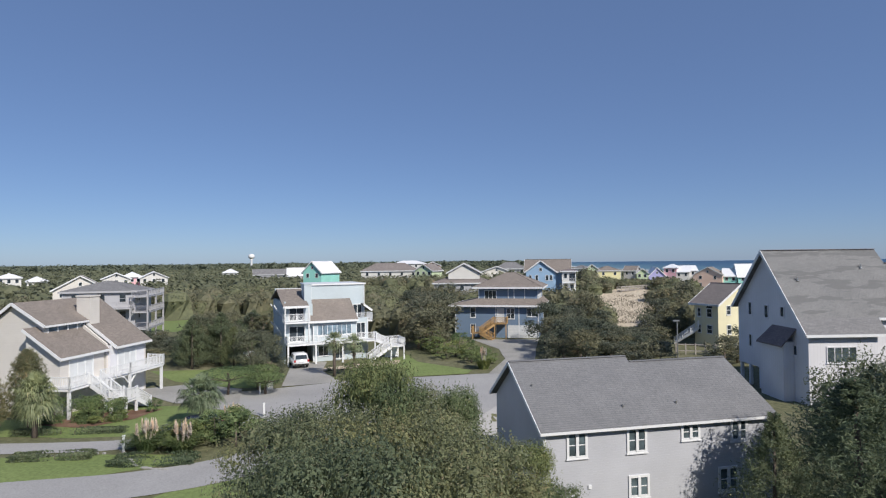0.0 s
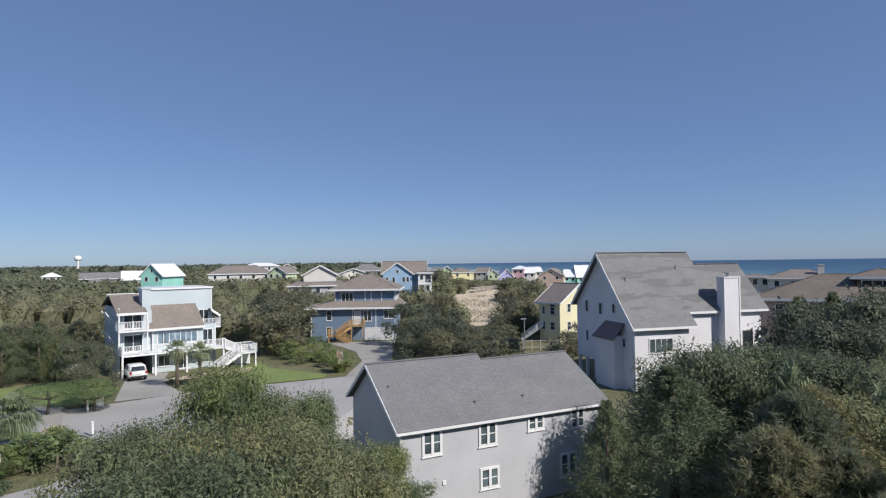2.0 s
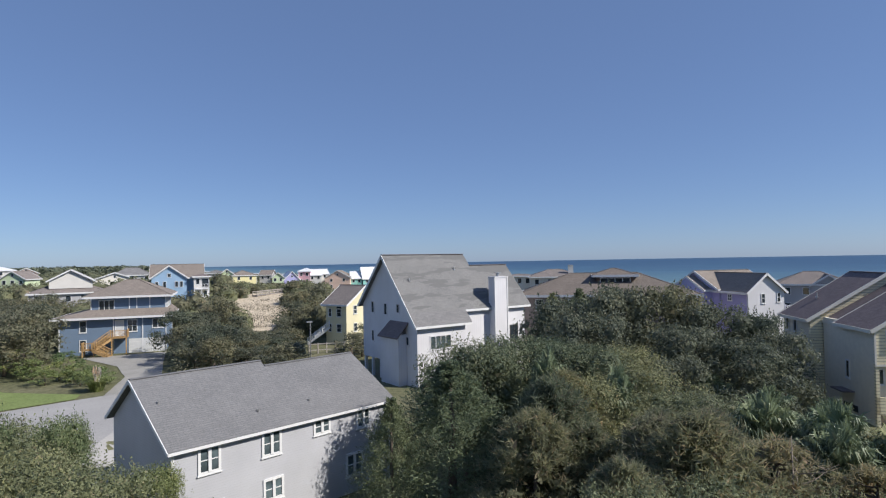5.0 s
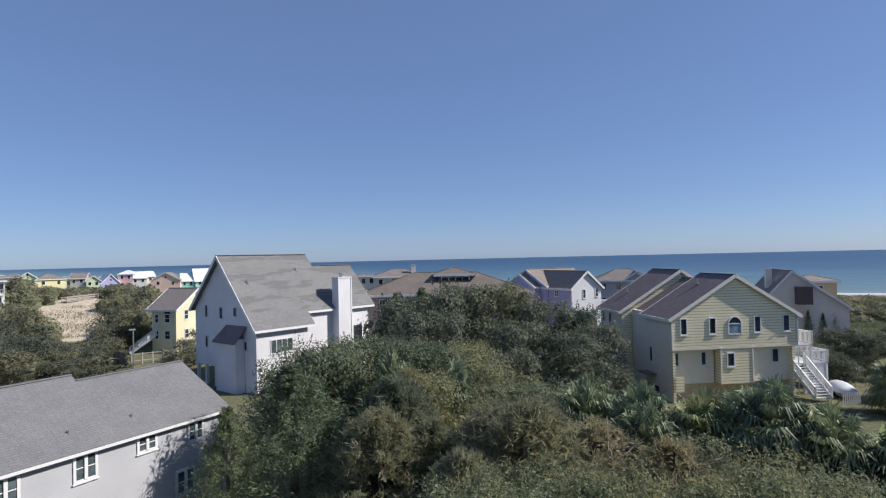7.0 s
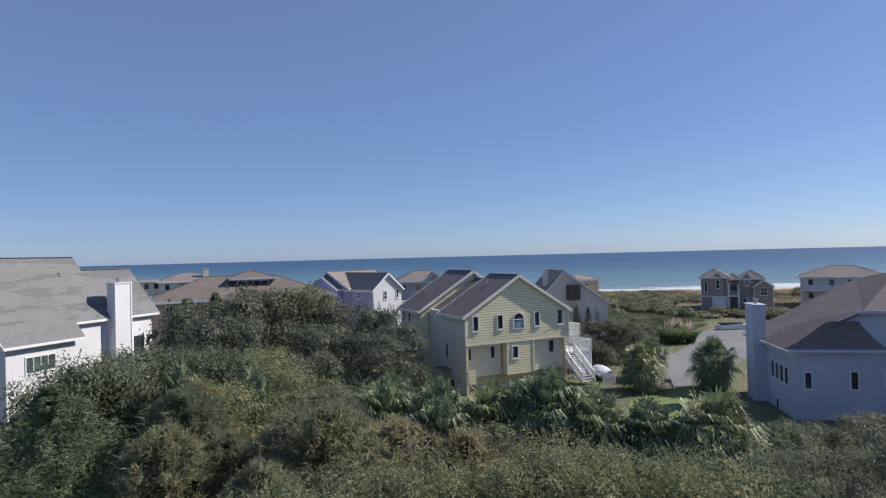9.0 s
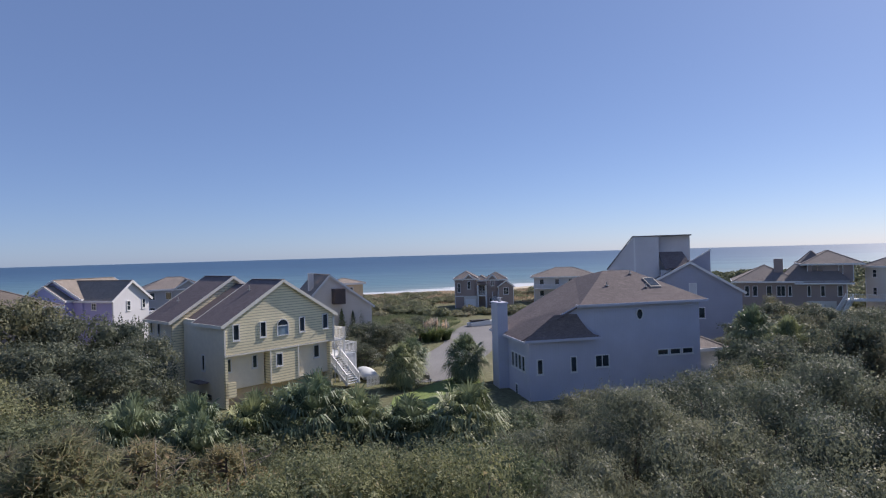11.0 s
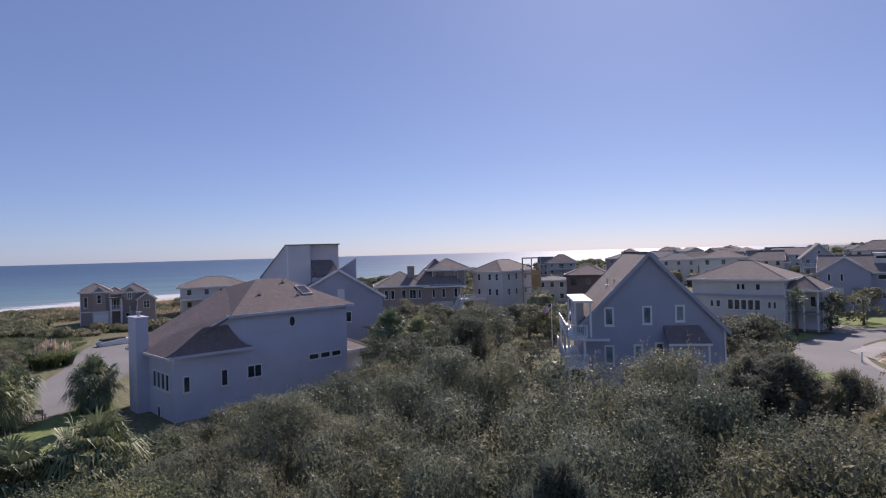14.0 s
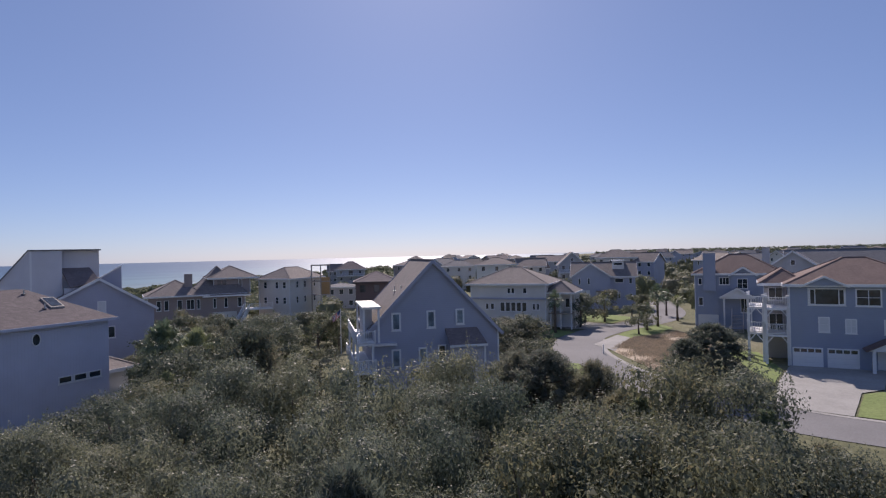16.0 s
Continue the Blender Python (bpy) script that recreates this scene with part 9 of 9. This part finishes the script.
for k, (x, y, z, r) in enumerate(((-21.6, 59.4, 2.7, 2.8), (-17.9, 59.6, 2.2, 1.9), (-19.2, 61.6, 2.6, 2.2))):
    e = rest("tree", x, y, k * 70, "low tree pruned into a flat umbrella crown", "tree", "umbrella-pruned trees")
    bm = bmesh.new()
    tube(bm, [(0, 0, -0.2), (0.15, 0.1, z * 0.45), (0.05, 0, z - 0.5)], [0.14, 0.11, 0.09], 7)
    for a in range(6):
        tube(bm, [(0.1, 0.05, z * 0.5), (r * 0.7 * math.cos(a * 1.05), r * 0.7 * math.sin(a * 1.05), z - 0.8)], [0.07, 0.03], 5)
    part("trunk", bm, BARK, e, smooth=True)
    rng = np.random.default_rng(40 + k)
    n = 5200
    q, a = r * np.sqrt(rng.random(n)), rng.uniform(0, 6.283, n)
    dome = 0.75 * np.sqrt(np.maximum(0, 1 - (q / (r * 1.02)) ** 2))
    up = rng.random(n) < 0.75
    P = np.stack([q * np.cos(a), q * np.sin(a), z - 0.75 + np.where(up, dome * rng.uniform(0.8, 1.1, n), -dome * 0.9 * rng.random(n))], 1)
    v = leaves(P, np.stack([np.cos(a) * 0.3, np.sin(a) * 0.3, np.ones(n)], 1) + rng.normal(size=(n, 3)) * 0.3, rng.normal(size=(n, 3)), 0.12, 0.6, rng)
    part("crown", fast_mesh("crown", v, quads_of(v, 3), GREENLEAF), None, e)
for k, (x, y, h) in enumerate(((-20.8, 41.8, 2.3), (-18.2, 41.5, 2.2), (-16.6, 46.4, 2.2), (4.7, 72.2, 2.6), (87.6, 2.6, 3.3), (88.6, 1.2, 3.4), (89.4, -0.2, 3.0), (91.4, 1.8, 3.2))):
    pampas(x, y, h, 60 + k)
for k, (x0, y0, x1, y1, w) in enumerate(((-28.4, 40.2, -24.4, 40.6, 1.2), (-21.0, 39.4, -17.4, 39.6, 2.0), (-33.0, 46.0, -25.5, 46.6, 0.8), (-18.9, 43.2, -17.0, 45.4, 1.6))):
    hedge(x0, y0, x1, y1, 0.45, w, "low spreading juniper ground cover", 10 + k, CEDARLEAF, 4200, 0.12)
for x, y in ((-18.5, 59.8), (-15.4, 50.9), (-22.4, 41.7), (29.5, -71.1), (74.2, 36.0)):
    stake(x, y, 1.1, 0.14, WHITE, "post", "short white wooden marker post", "post")
e = rest("utility_box", -18.2, 61.7, 30, "cream metal utility cabinet by the road", "utility box")
part("housing", box(-0.4, 0.4, -0.3, 0.3, -0.1, 0.85), CREAMTRIM, e)
part("lid", box(-0.44, 0.44, -0.34, 0.34, 0.853, 0.92), CREAMTRIM, e)
srn = random.Random(8)
bm = bmesh.new()
for (xa, ya), (xb, yb) in (((-29.2, 40.8), (-23.4, 41.4)), ((-22.9, 42.3), (-19.9, 38.6)), ((-19.5, 38.4), (-17.5, 37.9))):
    for i in range(14):
        t = (i + srn.random() * 0.6) / 14
        x, y, s = xa + (xb - xa) * t, ya + (yb - ya) * t, srn.uniform(0.08, 0.15)
        r = bmesh.ops.create_icosphere(bm, subdivisions=1, radius=s)
        for v in r["verts"]:
            v.co = Vector((v.co.x * 1.3, v.co.y, v.co.z * 0.7)) * srn.uniform(0.9, 1.1) + Vector((x, y, height(x, y) + s * 0.3))
tagged(new("edging_stones", mesh_of(bm, "edging_stones", CONCRETE)), "pale edging stones along the beds", "stones", kind="stuff")
e = rest("basketball_hoop", -24.7, 75.9, 10, "basketball hoop with a white backboard on a pole", "hoop")
bm = bmesh.new()
tube(bm, [(0, 0, -0.2), (0, 0, 1.3), (0, -0.5, 1.6)], [0.06, 0.06, 0.05], 8)
part("pole", bm, METAL, e)
part("backboard", box(-0.8, 0.8, -0.58, -0.52, 1.0, 2.0), WHITE, e)
bm = bmesh.new()
tube(bm, [(0.23 * math.cos(k * 0.628), -0.82 + 0.23 * math.sin(k * 0.628), 1.5) for k in range(11)], [0.015] * 11, 5)
part("ring", bm, REDLAMP, e, "red steel ring")

# behind the grey house
e = rest("deck", 19.4, 80.7, -14, "small new yellow timber deck with a rail", "deck")
part("floor", box(-2.2, 2.2, -1, 1, 0.5, 0.62), TIMBER, e)
for x in (-2.1, -0.7, 0.7, 2.1):
    part("leg", box(x - 0.05, x + 0.05, -0.98, -0.88, -0.2, 1.5), TIMBER, e)
part("rail", box(-2.2, 2.2, -1.02, -0.9, 1.503, 1.58), TIMBER, e)
part("rail", box(-2.2, 2.2, -0.99, -0.93, 1.05, 1.15), TIMBER, e)
e = rest("barrel", 21.5, 80.5, 0, "blue plastic barrel beside the deck", "barrel")
bm = bmesh.new()
tube(bm, [(0, 0, 0), (0, 0, 0.3), (0, 0, 1.0), (0, 0, 1.3)], [0.4, 0.46, 0.46, 0.4], 14)
part("drum", bm, plain("blue plastic", (0.05, 0.1, 0.3), 0.5), e, smooth=True)
e = rest("street_lamp", 29.1, 74.6, 0, "slim grey street lamp on a pole", "street lamp")
bm = bmesh.new()
tube(bm, [(0, 0, -0.2), (0, 0, 5.1), (0.05, 0, 5.3)], [0.09, 0.06, 0.05], 8)
part("pole", bm, METAL, e)
part("head", box(-0.5, 0.25, -0.14, 0.14, 5.2, 5.36), METAL, e)
e = rest("fence", 0, 0, 0, "weathered wooden post and rail fence", "fence", dz=-height(0, 0))
for i in range(8):
    x, y = 31.6 + 8.4 * i / 7, 81.6 - 2.3 * i / 7
    part("post", box(x - 0.07, x + 0.07, y - 0.07, y + 0.07, height(x, y) - 0.2, height(x, y) + 1.5), OLDWOOD, e)
for z in (0.5, 1.35):
    bm = bmesh.new()
    beam(bm, (31.6, 81.6, height(31.6, 81.6) + z), (40.0, 79.3, height(40.0, 79.3) + z), 0.05, 0.12)
    part("rail", bm, OLDWOOD, e)
e = rest("boardwalk", 0, 0, 0, "weathered beach boardwalk with handrails over the dune", "boardwalk", dz=-height(0, 0))
a, b = Vector((46.3, 157.4, height(46.3, 157.4) + 0.25)), Vector((61.0, 165.0, height(61.0, 165.0) + 0.35))
bm = bmesh.new()
beam(bm, a, b, 1.6, 0.15)
part("walkway", bm, OLDWOOD, e)
s = (b - a).cross(Vector((0, 0, 1))).normalized() * 0.8
for k in (-1, 1):
    for z in (0.55, 1.0):
        bm = bmesh.new()
        beam(bm, a + s * k + Vector((0, 0, z)), b + s * k + Vector((0, 0, z)), 0.1, 0.12)
        part("rail", bm, OLDWOOD, e)
    for i in range(12):
        p = a.lerp(b, i / 11) + s * k
        part("post", box(p.x - 0.08, p.x + 0.08, p.y - 0.08, p.y + 0.08, height(p.x, p.y) - 0.3, p.z + 1.08), OLDWOOD, e)

# by the yellow house
e = rest("boat", 63.1, 8.5, -65, "small boat or trailer under a white cover", "boat")
bm = bmesh.new()
rings = [[bm.verts.new((w * math.cos(k * math.pi / 6), yv, 0.5 + hh * math.sin(k * math.pi / 6))) for k in range(7)]
         for yv, w, hh in ((-2.0, 0.6, 0.3), (-1.6, 0.85, 0.5), (-0.4, 0.95, 0.7), (0.9, 0.85, 0.62), (1.7, 0.55, 0.45), (2.1, 0.15, 0.3))]
for p, q in zip(rings, rings[1:]):
    for k in range(6):
        bm.faces.new((p[k], p[k + 1], q[k + 1], q[k]))
bm.faces.new(rings[0])
bm.faces.new(rings[-1][::-1])
bmesh.ops.recalc_face_normals(bm, faces=bm.faces[:])
part("cover", bm, BLIND, e, "white fitted cover", smooth=True)
part("hull", box(-0.7, 0.7, -1.9, 1.6, 0.22, 0.56), METAL, e)
for x in (-0.75, 0.75):
    bm = bmesh.new()
    tube(bm, [(x - 0.1, -0.5, 0.28), (x + 0.1, -0.5, 0.28)], [0.28, 0.28], 14)
    part("wheel", bm, RUBBER, e)
e = rest("fence", 58.9, 7.8, -45, "short white picket fence", "fence")
for i in range(9):
    part("picket", box(i * 0.18, i * 0.18 + 0.1, -0.02, 0.02, 0, 1.0), WHITE, e)
for z in (0.25, 0.75):
    part("rail", box(-0.05, 1.6, 0.021, 0.06, z, z + 0.09), WHITE, e)
for k, (x, y, h, r) in enumerate(((86.2, 14.8, 5.6, 0.9), (87.5, 13.4, 5.2, 0.8), (88.4, 12.4, 5.8, 0.8))):
    plant("midcedar", x, y, h, r)
hedge(70.8, 10.2, 74.4, 9.6, 1.1, 1.3, "yellow-green clipped garden hedge", 31, n=2400, leaf=0.2)
e = rest("low_wall", 74.8, 8.7, -10, "low white garden wall", "wall")
part("wall", box(-2.2, 2.2, -0.12, 0.12, -0.2, 0.75), WHITE, e)
part("coping", box(-2.25, 2.25, -0.16, 0.16, 0.753, 0.82), WHITE, e)
e = rest("bench", 59.8, 2.0, 60, "small dark garden bench", "bench")
part("seat", box(-0.7, 0.7, 0, 0.45, 0.42, 0.48), OLDWOOD, e)
part("backrest", box(-0.7, 0.7, 0.42, 0.48, 0.55, 0.95), OLDWOOD, e)
for x in (-0.62, 0.56):
    part("leg", box(x, x + 0.07, 0.02, 0.08, -0.1, 0.417), OLDWOOD, e)
    part("leg", box(x, x + 0.07, 0.38, 0.417, -0.1, 0.9), OLDWOOD, e)
e = rest("boat", 104.6, -7.0, -65, "low beached boat hull under a dark cover", "boat")
bm = bmesh.new()
extrude_poly(bm, [(-2.6, 0, 0.0), (2.2, 0, 0.0), (3.0, 0, 0.75), (0.6, 0, 0.95), (-2.8, 0, 0.7)], (0, 1.6, 0))
bmesh.ops.recalc_face_normals(bm, faces=bm.faces[:])
bmesh.ops.bevel(bm, geom=bm.edges[:], offset=0.12, segments=2, affect='EDGES')
part("hull", bm, BLIND, e)
part("cover", box(-2.2, 1.2, 0.2, 1.4, 0.86, 1.1), RUBBER, e)

# near the blue gable
e = rest("flagpole", 50.7, -46.8, 228, "striped flag hanging from a slim white pole", "flag", dz=0.0)
bm = bmesh.new()
tube(bm, [(0, 0, -0.2), (0, 0, 7.0 - height(50.7, -46.8))], [0.05, 0.03], 8)
part("pole", bm, WHITE, e)
RED, BLUE = plain("red cloth", (0.42, 0.05, 0.06), 0.9), plain("blue cloth", (0.03, 0.05, 0.16), 0.9)
fz = 6.9 - height(50.7, -46.8)
for i in range(13):
    bm = bmesh.new()
    x0 = 0.62 if i < 7 else 0.03
    grid = []
    for k in range(9):
        u = x0 + (1.5 - x0) * k / 8
        for zz in (0, 1):
            z = fz - (i + zz) * 0.055 - 0.5 * u
            grid.append(bm.verts.new((-u * 0.6, 0.14 * math.sin(u * 5), z)))
    for k in range(8):
        bm.faces.new((grid[2 * k], grid[2 * k + 1], grid[2 * k + 3], grid[2 * k + 2]))
    part("stripe", bm, RED if i % 2 == 0 else WHITE, e)
bm = bmesh.new()
grid = []
for k in range(5):
    u = 0.03 + 0.59 * k / 4
    for zz in (0, 7):
        grid.append(bm.verts.new((-u * 0.6, 0.14 * math.sin(u * 5), fz - zz * 0.055 - 0.5 * u)))
for k in range(4):
    bm.faces.new((grid[2 * k], grid[2 * k + 1], grid[2 * k + 3], grid[2 * k + 2]))
part("canton", bm, BLUE, e, "dark blue canton")
for k, (x, y) in enumerate(((64.9, -56.0), (64.9, -59.6))):
    hedge(x - 1.2, y - 0.2, x + 1.2, y + 0.2, 1.9, 2.2, "clipped rounded hedge bush", 50 + k, n=2400, leaf=0.22)

# dry grass on the sandy lot, the verge and the dunes
grass_field("dry_grass", [(30, -74.5), (31, -86), (27.5, -95), (20.5, -88), (18, -72), (19.2, -62)], 42000, 0.42, DRYGRASS, "dry tan grass over the sandy lot", 3)
grass_field("dune_grass", [(92, 2.5), (112, -3.5), (118, -2), (126, 8), (120, 24), (98, 14)], 20000, 0.6, OLIVELEAF, "rough green grass near the dunes", 4, 0.045)
grass_field("dune_grass", [(30, 118), (42, 116), (58, 150), (40, 152)], 2600, 0.5, DRYGRASS, "sparse dry grass on the dune", 5, 0.05)
grass_field("dune_grass", [(150, 60), (196, 60), (200, 10), (196, -40), (150, -40)], 24000, 0.75, DRYGRASS, "dune grass behind the beach", 6, 0.07)


# bare branches among the browned pines
for k, (x, y, top, r) in enumerate(((20.6, 9.9, 6.9, 2.2), (22.4, 7.4, 6.2, 1.8))):
    e = rest("dead_tree", x, y, 40 * k, "bare dead pine with pale grey branches", "tree", "dead pines")
    rng = random.Random(70 + k)
    bm = bmesh.new()
    tube(bm, [(0, 0, -0.2), (0.18, 0.05, top * 0.35), (-0.12, 0.1, top * 0.65), (0.22, 0.3, top)], [0.075, 0.06, 0.04, 0.008], 7)
    part("trunk", bm, DEADWOOD, e, smooth=True)
    for i in range(13):
        a, z, L = rng.uniform(0, 6.28), top * rng.uniform(0.4, 0.95), r * rng.uniform(0.5, 1.0)
        L *= 1.15 - 0.6 * z / top
        tip = Vector((L * math.cos(a), L * math.sin(a), z + L * rng.uniform(0.1, 0.5)))
        mid = Vector((tip.x * 0.5, tip.y * 0.5, z + (tip.z - z) * 0.3))
        bm = bmesh.new()
        tube(bm, [(0.05, 0.05, z), mid, tip], [0.022, 0.014, 0.004], 5)
        for j in range(4):
            b = mid.lerp(tip, rng.random())
            tube(bm, [b, b + Vector((rng.uniform(-0.4, 0.4), rng.uniform(-0.4, 0.4), rng.uniform(0.05, 0.4)))], [0.012, 0.003], 4)
        part("limb", bm, DEADWOOD, e, smooth=True)
